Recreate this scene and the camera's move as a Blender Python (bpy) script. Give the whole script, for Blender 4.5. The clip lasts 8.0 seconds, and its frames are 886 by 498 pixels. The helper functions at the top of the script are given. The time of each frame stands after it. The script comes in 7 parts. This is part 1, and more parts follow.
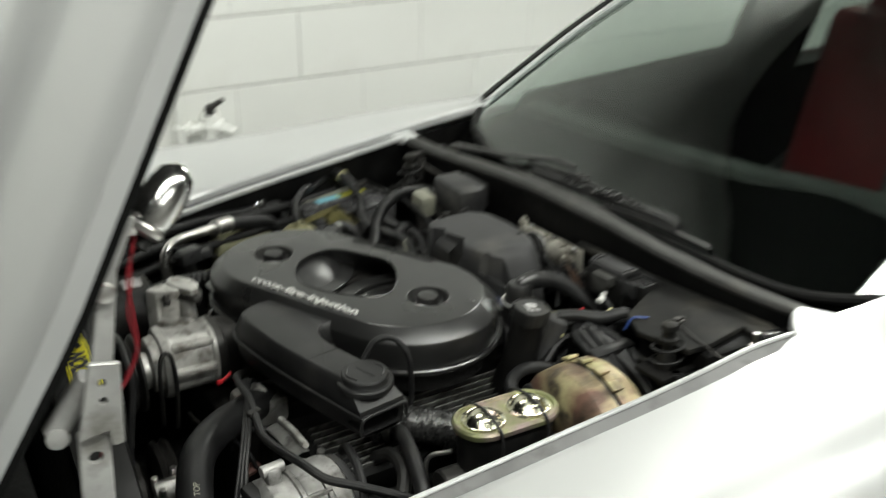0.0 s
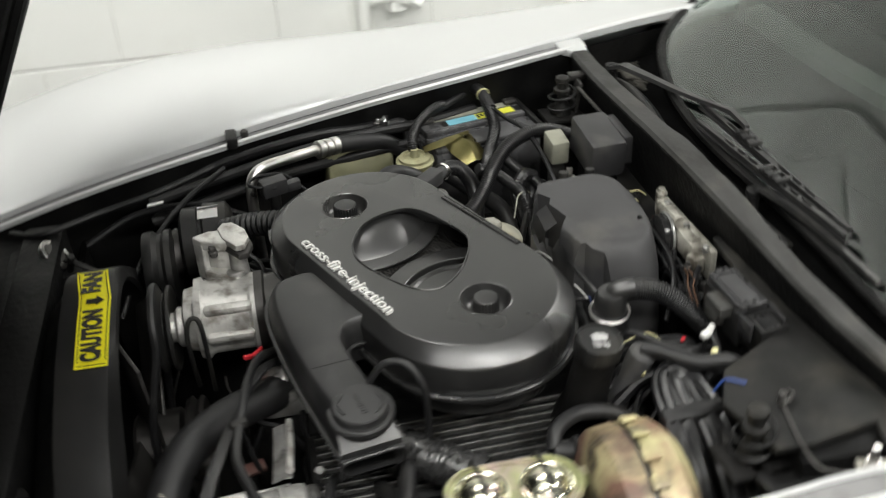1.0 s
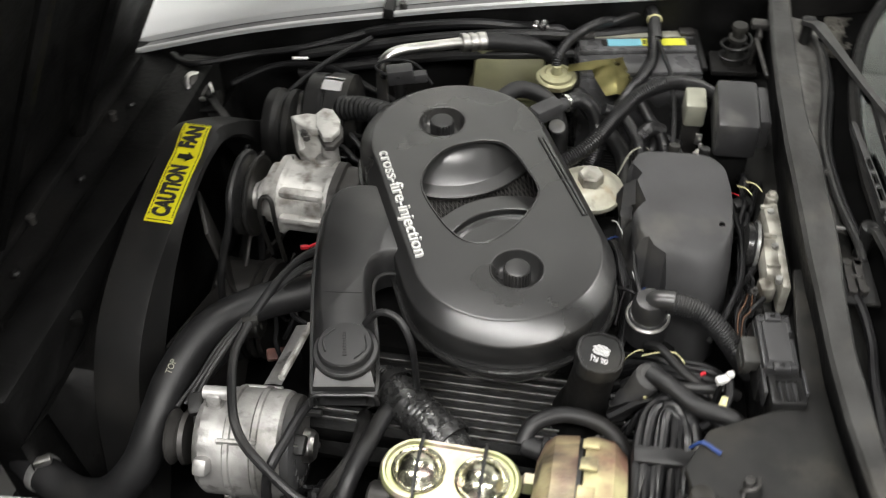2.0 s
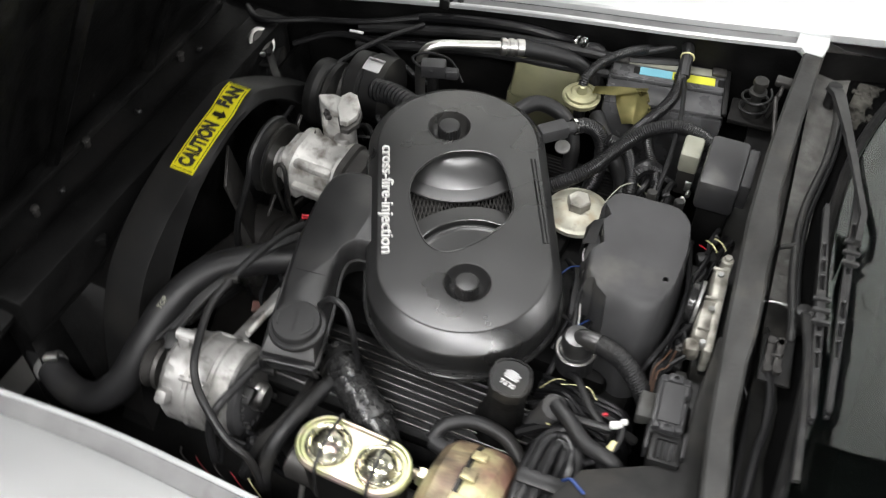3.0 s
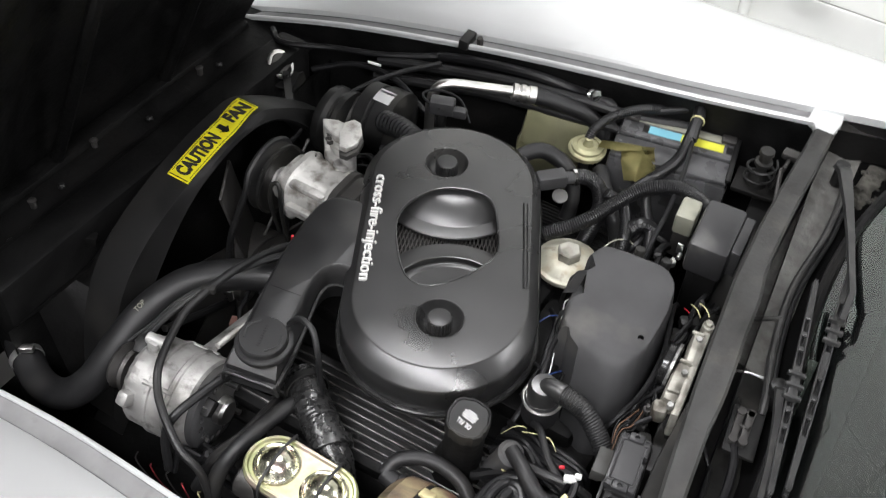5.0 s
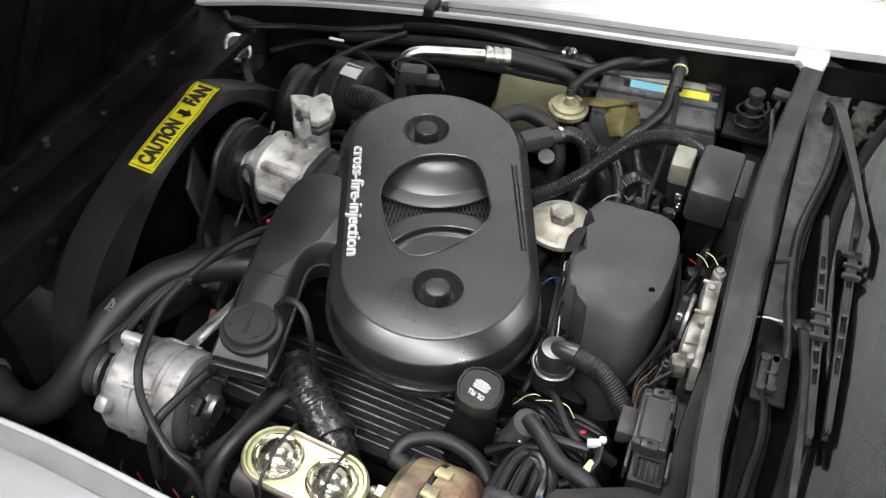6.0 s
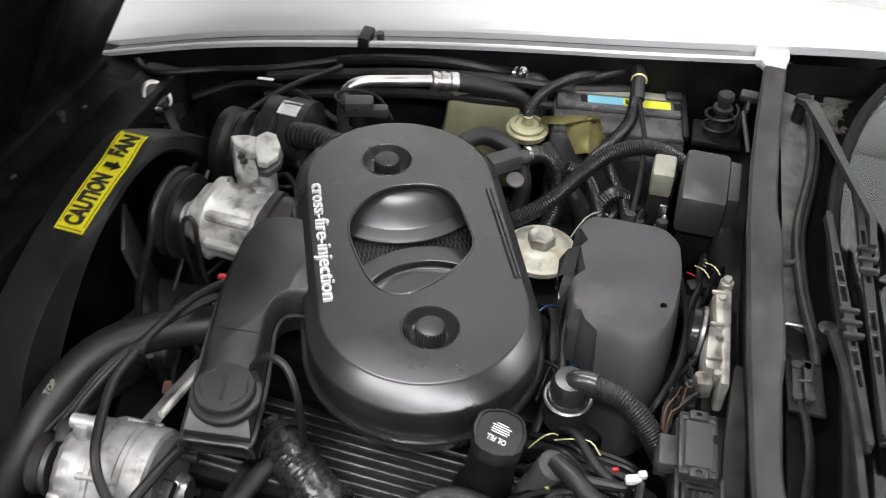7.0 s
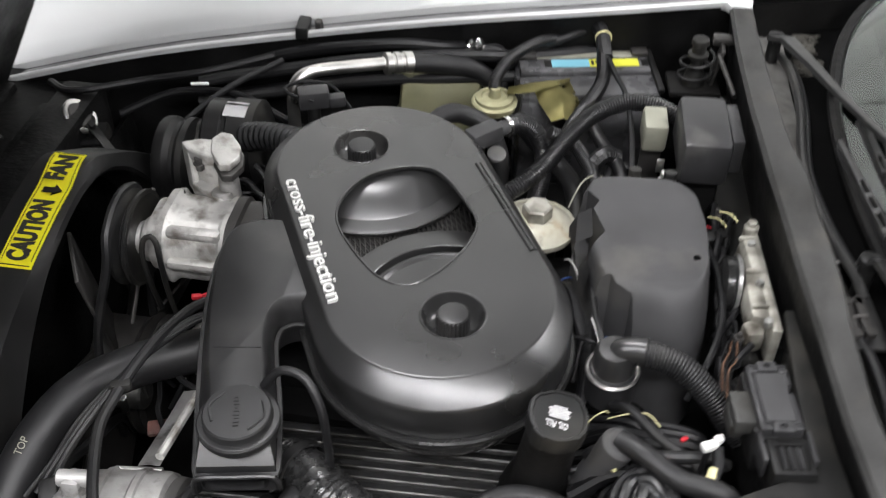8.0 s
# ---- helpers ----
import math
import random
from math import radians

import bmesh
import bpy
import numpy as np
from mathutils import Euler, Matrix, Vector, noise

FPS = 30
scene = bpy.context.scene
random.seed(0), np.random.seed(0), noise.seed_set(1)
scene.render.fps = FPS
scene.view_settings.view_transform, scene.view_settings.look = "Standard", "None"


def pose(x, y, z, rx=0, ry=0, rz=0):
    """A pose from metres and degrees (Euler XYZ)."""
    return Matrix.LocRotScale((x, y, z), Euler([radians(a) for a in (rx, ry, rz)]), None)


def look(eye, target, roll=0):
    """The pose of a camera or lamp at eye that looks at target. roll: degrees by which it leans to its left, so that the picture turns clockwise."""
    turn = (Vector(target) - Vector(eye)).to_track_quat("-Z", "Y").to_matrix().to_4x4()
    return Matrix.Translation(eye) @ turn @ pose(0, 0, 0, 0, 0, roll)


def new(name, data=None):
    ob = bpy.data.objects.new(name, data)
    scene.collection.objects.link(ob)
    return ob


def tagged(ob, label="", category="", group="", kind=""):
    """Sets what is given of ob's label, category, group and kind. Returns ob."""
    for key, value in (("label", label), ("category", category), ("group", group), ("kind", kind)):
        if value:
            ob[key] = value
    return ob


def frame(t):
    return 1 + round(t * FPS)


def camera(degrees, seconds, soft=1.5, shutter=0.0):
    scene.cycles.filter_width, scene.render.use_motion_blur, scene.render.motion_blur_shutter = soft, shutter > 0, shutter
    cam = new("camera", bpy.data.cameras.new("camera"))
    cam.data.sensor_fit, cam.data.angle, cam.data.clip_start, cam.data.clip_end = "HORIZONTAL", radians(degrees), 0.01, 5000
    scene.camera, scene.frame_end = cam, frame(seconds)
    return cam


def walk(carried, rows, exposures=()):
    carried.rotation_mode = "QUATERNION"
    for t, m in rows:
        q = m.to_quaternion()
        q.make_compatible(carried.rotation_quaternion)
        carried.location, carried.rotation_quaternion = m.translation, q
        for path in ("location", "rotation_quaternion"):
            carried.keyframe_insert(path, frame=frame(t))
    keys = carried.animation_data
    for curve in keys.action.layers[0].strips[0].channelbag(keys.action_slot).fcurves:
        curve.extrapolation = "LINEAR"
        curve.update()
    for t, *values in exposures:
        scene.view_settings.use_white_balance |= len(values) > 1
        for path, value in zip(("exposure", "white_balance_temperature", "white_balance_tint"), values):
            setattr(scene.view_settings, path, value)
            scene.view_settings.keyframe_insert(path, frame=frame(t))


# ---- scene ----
cam = camera(46.2, 8.0, soft=1.15, shutter=0.9)
PATH = [
    (0, (-0.655, -1.485, 1.626), (0.244, 0.105, 0.812), 0.3),
    (0.3, (-0.475, -1.416, 1.634), (0.203, 0.22, 0.705), -1.4),
    (0.5, (-0.376, -1.353, 1.645), (0.164, 0.298, 0.655), -1.4),
    (0.8, (-0.233, -1.27, 1.685), (0.118, 0.367, 0.592), -3.6),
    (1, (-0.147, -1.234, 1.715), (0.104, 0.391, 0.577), -2.9),
    (1.3, (-0.001, -1.195, 1.756), (0.078, 0.395, 0.545), -0.7),
    (1.5, (0.074, -1.175, 1.785), (0.034, 0.354, 0.496), -0.3),
    (1.8, (0.149, -1.1, 1.838), (-0.089, 0.303, 0.432), -1.5),
    (2, (0.2, -1.065, 1.853), (-0.127, 0.291, 0.421), -2.0),
    (2.2, (0.251, -1.035, 1.899), (-0.142, 0.272, 0.436), -2.6),
    (3.3, (0.49, -0.977, 2.057), (-0.088, 0.152, 0.511), 1.7),
    (3.5, (0.518, -0.98, 2.061), (-0.079, 0.182, 0.547), 2.9),
    (4, (0.548, -0.952, 2.059), (-0.091, 0.248, 0.592), 4.9),
    (4.5, (0.542, -0.945, 2.043), (-0.114, 0.245, 0.575), 4.7),
    (4.7, (0.531, -0.945, 2.034), (-0.127, 0.232, 0.557), 4.4),
    (5.8, (0.496, -0.956, 1.918), (-0.123, 0.265, 0.46), 1.5),
    (6, (0.469, -0.956, 1.9), (-0.117, 0.28, 0.441), 1.9),
    (6.2, (0.444, -0.954, 1.885), (-0.111, 0.304, 0.432), 1.6),
    (6.5, (0.4, -0.953, 1.839), (-0.102, 0.371, 0.427), 1.9),
    (6.8, (0.362, -0.943, 1.8), (-0.1, 0.426, 0.417), 1.8),
    (7, (0.327, -0.939, 1.771), (-0.093, 0.459, 0.403), 2.6),
    (7.3, (0.277, -0.93, 1.74), (-0.077, 0.5, 0.388), 2.0),
    (7.5, (0.255, -0.928, 1.714), (-0.069, 0.526, 0.38), 1.2),
    (7.8, (0.212, -0.923, 1.676), (-0.048, 0.549, 0.347), 0.9),
    (8, (0.182, -0.914, 1.65), (-0.042, 0.561, 0.317), 0.6),
]
walk(cam, [(t, look(eye, target, roll)) for t, eye, target, roll in PATH], exposures=[(0, -0.42, 6850, 0), (0.5, -0.30, 6850, 2), (1.0, -0.03, 6800, 5), (1.6, 0.11, 6800, 6), (2.0, 0.28, 6800, 7), (3.3, 0.25, 6550, 8), (6, 0.30, 6500, 10), (8, 0.34, 6500, 10)])

# ---- light ----
world = bpy.data.worlds.new("garage_air")
scene.world = world
world.use_nodes = True
world.node_tree.nodes["Background"].inputs[0].default_value = (0.9, 0.95, 1.0, 1)
world.node_tree.nodes["Background"].inputs[1].default_value = 0.02

WALL_Y, CEIL = 1.32, 2.75
LAMPS = [(-0.50, 0.40, 31.0), (2.4, 0.95, 42.0), (-0.85, -1.4, 29.0), (0.45, -1.4, 39.0), (1.75, -1.4, 38.0), (0.4, -3.2, 28.0)]


# ---- materials ----
def mat(name, base, rough=0.5, metal=0.0, var=0.15, scale=18.0, fine=180.0, bump=0.15, dirt=None, dirt_at=0.58, dirt_scale=9.0, stain=None, stain_at=0.58, stain_scale=30.0, stretch=(1, 1, 1), coat=0.0, spec=0.5, rough_var=0.12, depth=0.0005):
    """A surface with grain at two scales, and dirt in patches of their own."""
    m = bpy.data.materials.new(name)
    m.use_nodes = True
    nt = m.node_tree
    n, l = nt.nodes, nt.links
    b = n["Principled BSDF"]
    tc = n.new("ShaderNodeTexCoord")
    def noise_node(sc, detail):
        q = n.new("ShaderNodeTexNoise")
        q.inputs["Scale"].default_value, q.inputs["Detail"].default_value = sc, detail
        l.new(tc.outputs["Object"], q.inputs["Vector"])
        return q
    big, small = noise_node(scale, 5), noise_node(fine, 3)
    ramp = n.new("ShaderNodeMapRange")
    ramp.inputs["From Min"].default_value, ramp.inputs["From Max"].default_value = 0.3, 0.7
    ramp.inputs["To Min"].default_value, ramp.inputs["To Max"].default_value = 1 - var, 1 + var
    l.new(big.outputs["Fac"], ramp.inputs["Value"])
    mul = n.new("ShaderNodeVectorMath")
    mul.operation = "SCALE"
    mul.inputs[0].default_value = base
    l.new(ramp.outputs[0], mul.inputs["Scale"])
    colour = mul.outputs[0]
    for tint, at, size, way in ((dirt, dirt_at, dirt_scale, (1, 1, 1)), (stain, stain_at, stain_scale, stretch)):
        if not tint:
            continue
        patch = noise_node(size, 8)
        if way != (1, 1, 1):
            drawn = n.new("ShaderNodeMapping")
            drawn.inputs["Scale"].default_value = way
            l.new(tc.outputs["Object"], drawn.inputs["Vector"])
            l.new(drawn.outputs["Vector"], patch.inputs["Vector"])
        edge = n.new("ShaderNodeMapRange")
        edge.inputs["From Min"].default_value, edge.inputs["From Max"].default_value = at - 0.08, at + 0.12
        l.new(patch.outputs["Fac"], edge.inputs["Value"])
        mix = n.new("ShaderNodeMix")
        mix.data_type = "RGBA"
        l.new(edge.outputs[0], mix.inputs["Factor"])
        l.new(colour, mix.inputs["A"])
        mix.inputs["B"].default_value = (*tint, 1)
        colour = mix.outputs["Result"]
    l.new(colour, b.inputs["Base Color"])
    rr = n.new("ShaderNodeMapRange")
    rr.inputs["From Min"].default_value, rr.inputs["From Max"].default_value = 0.3, 0.7
    rr.inputs["To Min"].default_value, rr.inputs["To Max"].default_value = max(0.02, rough - rough_var * rough), min(1, rough + rough_var)
    l.new(big.outputs["Fac"], rr.inputs["Value"])
    l.new(rr.outputs[0], b.inputs["Roughness"])
    b.inputs["Metallic"].default_value = metal
    b.inputs["Coat Weight"].default_value = coat
    b.inputs["Coat Roughness"].default_value = 0.06
    b.inputs["Specular IOR Level"].default_value = spec
    if bump:
        bp = n.new("ShaderNodeBump")
        bp.inputs["Strength"].default_value, bp.inputs["Distance"].default_value = bump, depth
        l.new(small.outputs["Fac"], bp.inputs["Height"])
        l.new(bp.outputs[0], b.inputs["Normal"])
    return m


M_LID = mat("black_textured_plastic", (0.0135, 0.0135, 0.0135), 0.26, spec=0.7, var=0.2, scale=7, fine=900, bump=0.06, dirt=(0.034, 0.033, 0.031), dirt_at=0.62, dirt_scale=5)
M_SNORKEL = mat("satin_moulded_black_plastic", (0.0115, 0.0115, 0.0118), 0.36, spec=0.45, var=0.25, scale=12, fine=600, bump=0.10, dirt=(0.032, 0.031, 0.030), dirt_at=0.62, dirt_scale=9)
M_GLOSS = mat("glossy_black_paint", (0.014, 0.014, 0.014), 0.16, var=0.2, bump=0.02, fine=300)
M_BLACK = mat("dusty_black_paint", (0.008, 0.008, 0.008), 0.45, var=0.3, bump=0.3, dirt=(0.022, 0.021, 0.018), dirt_at=0.6, spec=0.28)
M_BAY = mat("grimy_black_fibreglass", (0.0042, 0.0042, 0.0042), 0.5, var=0.4, bump=0.6, fine=90, depth=0.002, dirt=(0.010, 0.0095, 0.009), dirt_at=0.62, dirt_scale=6, spec=0.12)
M_COWL = mat("worn_black_cowl_paint", (0.030, 0.030, 0.029), 0.5, var=0.3, bump=0.4, fine=140, depth=0.0012, dirt=(0.052, 0.049, 0.044), dirt_at=0.6, dirt_scale=14, stain=(0.016, 0.016, 0.015), stain_at=0.60, stain_scale=30, stretch=(1, 0.4, 1), spec=0.2)
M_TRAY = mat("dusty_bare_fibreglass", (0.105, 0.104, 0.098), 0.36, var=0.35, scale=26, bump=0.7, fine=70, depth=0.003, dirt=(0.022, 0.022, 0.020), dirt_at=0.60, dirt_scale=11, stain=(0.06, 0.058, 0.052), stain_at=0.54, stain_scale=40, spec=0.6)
M_RUBBER = mat("black_rubber", (0.009, 0.009, 0.0095), 0.46, var=0.25, bump=0.12, fine=260, dirt=(0.022, 0.021, 0.019), dirt_at=0.64, spec=0.35)
M_LOOM = mat("shiny_split_loom", (0.006, 0.006, 0.0065), 0.34, var=0.2, bump=0.05, spec=0.4)
M_WIRE = mat("black_wire_sheath", (0.006, 0.006, 0.0065), 0.42, spec=0.22, var=0.2, bump=0.05)
M_ALU = mat("cast_aluminium", (0.64, 0.63, 0.61), 0.38, 0.8, var=0.22, scale=24, bump=0.5, fine=220, depth=0.0012, dirt=(0.10, 0.092, 0.08), dirt_at=0.57, dirt_scale=20)
M_CASTING = mat("pale_matt_casting", (0.48, 0.475, 0.455), 0.46, 0.5, var=0.2, scale=30, bump=0.6, fine=160, depth=0.0014, dirt=(0.17, 0.155, 0.135), dirt_at=0.56, dirt_scale=34)
M_ALU_DULL = mat("dull_alternator_casting", (0.37, 0.365, 0.355), 0.46, 0.6, var=0.18, scale=20, bump=0.4, fine=200, depth=0.001, dirt=(0.16, 0.155, 0.145), dirt_at=0.58, dirt_scale=18, stain=(0.05, 0.047, 0.042), stain_at=0.66, stain_scale=48)
M_CHROME = mat("chrome", (0.82, 0.82, 0.8), 0.12, 1.0, var=0.06, bump=0.02)
M_STEEL = mat("bright_steel", (0.62, 0.61, 0.59), 0.3, 1.0, var=0.15, bump=0.1)
M_BLACKSTEEL = mat("dark_steel", (0.05, 0.048, 0.046), 0.45, 0.6, var=0.3, bump=0.2)
M_GOLD = mat("yellow_zinc_plate", (0.30, 0.315, 0.165), 0.32, 0.65, var=0.2, scale=30, bump=0.06, dirt=(0.43, 0.33, 0.32), dirt_at=0.54, dirt_scale=22)
M_GOLDDOME = mat("bright_zinc_dome", (0.52, 0.51, 0.40), 0.2, 1.0, var=0.25, scale=60, bump=0.3, fine=60, dirt=(0.6, 0.42, 0.42), dirt_at=0.62, dirt_scale=40)
M_BOOST = mat("yellowed_zinc", (0.44, 0.40, 0.22), 0.4, 0.3, var=0.3, scale=16, bump=0.5, depth=0.001, dirt=(0.19, 0.105, 0.075), dirt_at=0.50, dirt_scale=15, stain=(0.05, 0.04, 0.032), stain_at=0.60, stain_scale=24)
M_BOOSTF = mat("rust_streaked_zinc", (0.40, 0.35, 0.20), 0.42, 0.25, var=0.3, scale=16, bump=0.6, depth=0.0012, dirt=(0.15, 0.085, 0.062), dirt_at=0.45, dirt_scale=12, stain=(0.045, 0.036, 0.028), stain_at=0.56, stain_scale=26, stretch=(0.35, 1, 1))
M_BRASSY = mat("dull_gold_bracket", (0.25, 0.225, 0.095), 0.28, 0.9, var=0.3, scale=20, bump=0.15, dirt=(0.10, 0.075, 0.03), dirt_at=0.58)
M_BEIGE = mat("stained_cream_metal", (0.43, 0.42, 0.345), 0.42, 0.2, var=0.2, bump=0.2, dirt=(0.31, 0.27, 0.19), dirt_at=0.60, dirt_scale=28, stain=(0.13, 0.11, 0.08), stain_at=0.66, stain_scale=55)
M_TANPANEL = mat("raw_yellow_fibreglass", (0.175, 0.172, 0.098), 0.55, var=0.25, bump=0.3, dirt=(0.08, 0.074, 0.055), dirt_at=0.56)
M_GREYBOX = mat("grey_relay_case", (0.23, 0.23, 0.185), 0.5, 0.2, var=0.15, bump=0.1, dirt=(0.14, 0.14, 0.12), dirt_at=0.6, dirt_scale=25)
M_GREYPLASTIC = mat("dark_grey_plastic", (0.024, 0.024, 0.025), 0.36, var=0.18, bump=0.12, dirt=(0.09, 0.088, 0.08), dirt_at=0.62, spec=0.35)
M_PAINT = mat("silver_car_paint", (0.53, 0.54, 0.54), 0.36, 0.4, var=0.03, scale=4, fine=1500, bump=0.02, coat=0.6)
M_GUTTER = mat("thin_silver_overspray", (0.15, 0.15, 0.15), 0.6, 0.0, var=0.2, scale=14, bump=0.15, dirt=(0.10, 0.10, 0.097), dirt_at=0.66, dirt_scale=24, spec=0.2)
M_WHITE = mat("white_gloss_wall_paint", (0.82, 0.83, 0.80), 0.45, var=0.025, scale=3, bump=0.2, fine=50, depth=0.0012, dirt=(0.74, 0.74, 0.70), dirt_at=0.66, dirt_scale=3)
M_MORTAR = mat("painted_mortar", (0.42, 0.42, 0.40), 0.7, var=0.1, bump=0.4, fine=120)
# grey chosen to weaken the light that unseen walls throw back
M_SIDEWALL = mat("bounce_cutting_grey", (0.26, 0.26, 0.25), 0.7, var=0.1, scale=2, bump=0.3, fine=60, dirt=(0.18, 0.18, 0.17), dirt_at=0.6, dirt_scale=1.5)
M_FLOOR = mat("grey_garage_concrete", (0.20, 0.195, 0.19), 0.6, var=0.2, scale=2.5, bump=0.3, fine=60, dirt=(0.16, 0.155, 0.15), dirt_at=0.6, dirt_scale=1.6)
M_CEIL = mat("dark_grey_ceiling_panel", (0.05, 0.05, 0.05), 0.85, var=0.04, scale=4, bump=0.0)
M_YELLOW = mat("yellow_sticker", (0.90, 0.83, 0.03), 0.4, var=0.05, bump=0.02)
M_INK = mat("black_print", (0.012, 0.012, 0.012), 0.5, var=0.1, bump=0.0)
M_LETTER = mat("white_raised_lettering", (0.50, 0.50, 0.485), 0.45, var=0.08, scale=60, bump=0.1, dirt=(0.4, 0.4, 0.38), dirt_at=0.66, dirt_scale=60)
M_PRINT = mat("white_print", (0.7, 0.7, 0.7), 0.5, var=0.05, bump=0.0)
M_BLUE = mat("pale_blue_label", (0.17, 0.41, 0.50), 0.35, var=0.1, bump=0.02)
M_YLABEL = mat("yellow_green_label", (0.50, 0.50, 0.05), 0.35, var=0.1, bump=0.02)
M_RED = mat("red_plastic", (0.40, 0.015, 0.025), 0.4, var=0.1, bump=0.05)
M_REDWIRE = mat("dark_red_wire_sheath", (0.22, 0.010, 0.018), 0.45, var=0.15, bump=0.03)
M_SEAT = mat("dark_red_leather", (0.10, 0.006, 0.009), 0.5, var=0.15, bump=0.2)
M_BLUEWIRE = mat("blue_wire_sheath", (0.016, 0.04, 0.15), 0.4, var=0.15, bump=0.02)
M_CREAM = mat("cream_tape", (0.52, 0.49, 0.26), 0.55, var=0.15, bump=0.15)
M_TAPE = mat("wrinkled_black_foil_tape", (0.05, 0.05, 0.05), 0.24, 0.7, var=0.4, scale=130, bump=0.5, fine=300, depth=0.0008)
M_RUSTY = mat("rusty_iron", (0.075, 0.032, 0.026), 0.75, 0.0, var=0.4, bump=0.4, dirt=(0.11, 0.08, 0.07), dirt_at=0.6, dirt_scale=60)
# near-black without sheen, so that shade is held in the colour
M_UNLIT = mat("unlit_black", (0.002, 0.002, 0.002), 0.9, var=0.2, bump=0.0, spec=0.0)
M_BATT = mat("smoky_grey_battery_plastic", (0.062, 0.062, 0.064), 0.22, var=0.3, scale=22, bump=0.4, fine=70, dirt=(0.03, 0.03, 0.03), dirt_at=0.58, dirt_scale=18)
M_DOME = mat("satin_black_dome", (0.020, 0.020, 0.020), 0.31, spec=0.9, var=0.15, scale=9, fine=700, bump=0.03, dirt=(0.03, 0.03, 0.028), dirt_at=0.64)
M_PANEL = mat("dull_dusty_black_panel", (0.0095, 0.0095, 0.0090), 0.5, var=0.35, scale=10, bump=0.3, fine=160, dirt=(0.030, 0.028, 0.0235), dirt_at=0.52, dirt_scale=9, stain=(0.004, 0.004, 0.004), stain_at=0.58, stain_scale=22, spec=0.2)
M_SHIELD = mat("dull_scuffed_black_plastic", (0.038, 0.038, 0.039), 0.52, var=0.3, scale=9, fine=420, bump=0.15, dirt=(0.075, 0.072, 0.065), dirt_at=0.62, dirt_scale=7, spec=0.25)
M_MODULE = mat("greyed_die_casting", (0.34, 0.33, 0.29), 0.45, 0.45, var=0.3, scale=30, bump=0.4, fine=200, dirt=(0.07, 0.062, 0.05), dirt_at=0.53, dirt_scale=26)
M_CAN = mat("olive_zinc_can", (0.31, 0.30, 0.18), 0.4, 0.5, var=0.2, scale=30, bump=0.2, dirt=(0.16, 0.14, 0.08), dirt_at=0.58, dirt_scale=30)
M_FIN = mat("bare_fin_edge", (0.42, 0.42, 0.41), 0.34, 0.8, var=0.35, scale=40, bump=0.1, dirt=(0.08, 0.078, 0.07), dirt_at=0.60, dirt_scale=30)
# the broad dark patches paint the air cleaner's shadow onto the fins
M_FINTOP = mat("shaded_grimy_fin_edge", (0.40, 0.40, 0.39), 0.36, 0.8, var=0.35, scale=40, bump=0.1, dirt=(0.035, 0.034, 0.031), dirt_at=0.47, dirt_scale=8, stain=(0.06, 0.058, 0.052), stain_at=0.56, stain_scale=40)
M_HINGE = mat("grey_painted_steel", (0.12, 0.12, 0.118), 0.42, 0.4, var=0.15, bump=0.15, dirt=(0.2, 0.19, 0.17), dirt_at=0.6, dirt_scale=16)

M_TERM = mat("dull_grey_terminal_plastic", (0.036, 0.036, 0.034), 0.5, var=0.3, scale=40, bump=0.3, dirt=(0.016, 0.015, 0.013), dirt_at=0.55, dirt_scale=40, spec=0.3)
M_COPPER = mat("bare_copper_strand", (0.10, 0.052, 0.03), 0.55, 0.3, var=0.3, bump=0.2)
M_SHROUD = mat("lightly_scuffed_black_plastic", (0.0075, 0.0075, 0.0075), 0.46, var=0.3, scale=9, bump=0.2, fine=200, dirt=(0.016, 0.0155, 0.0145), dirt_at=0.6, dirt_scale=8, spec=0.2)
M_STAY = mat("pale_grey_painted_steel", (0.36, 0.36, 0.35), 0.42, 0.25, var=0.15, scale=25, bump=0.2, dirt=(0.16, 0.155, 0.14), dirt_at=0.62, dirt_scale=22)

M_SUMP = mat("dark_fibreglass", (0.009, 0.009, 0.0085), 0.5, var=0.4, scale=22, bump=0.5, fine=80, depth=0.002, dirt=(0.030, 0.029, 0.026), dirt_at=0.60, dirt_scale=13, spec=0.15)
M_APRON = mat("matt_black_apron", (0.0018, 0.0018, 0.0018), 0.85, var=0.4, bump=0.4, fine=120, spec=0.02)
M_LITTER = mat("grey_brown_leaf_dust", (0.05, 0.048, 0.042), 0.8, var=0.5, scale=60, bump=0.8, fine=120, depth=0.002, dirt=(0.016, 0.015, 0.013), dirt_at=0.52, dirt_scale=25, spec=0.1)
M_WIPER = mat("greyed_satin_black_enamel", (0.017, 0.017, 0.017), 0.36, var=0.3, scale=40, bump=0.1, dirt=(0.04, 0.039, 0.036), dirt_at=0.62, dirt_scale=30, spec=0.4)
M_GLASS = bpy.data.materials.new("tinted_windshield_glass")
M_GLASS.use_nodes = True
_b = M_GLASS.node_tree.nodes["Principled BSDF"]
_b.inputs["Base Color"].default_value = (0.38, 0.46, 0.42, 1)
_b.inputs["Roughness"].default_value = 0.0
_b.inputs["Transmission Weight"].default_value = 1.0
_b.inputs["IOR"].default_value = 1.58

M_LAMP = bpy.data.materials.new("lit_lamp_diffuser")
M_LAMP.use_nodes = True
_b = M_LAMP.node_tree.nodes["Principled BSDF"]
_b.inputs["Base Color"].default_value = (0.9, 0.9, 0.9, 1)
_b.inputs["Emission Color"].default_value = (1.0, 1.0, 1.0, 1)
_b.inputs["Emission Strength"].default_value = 9.0


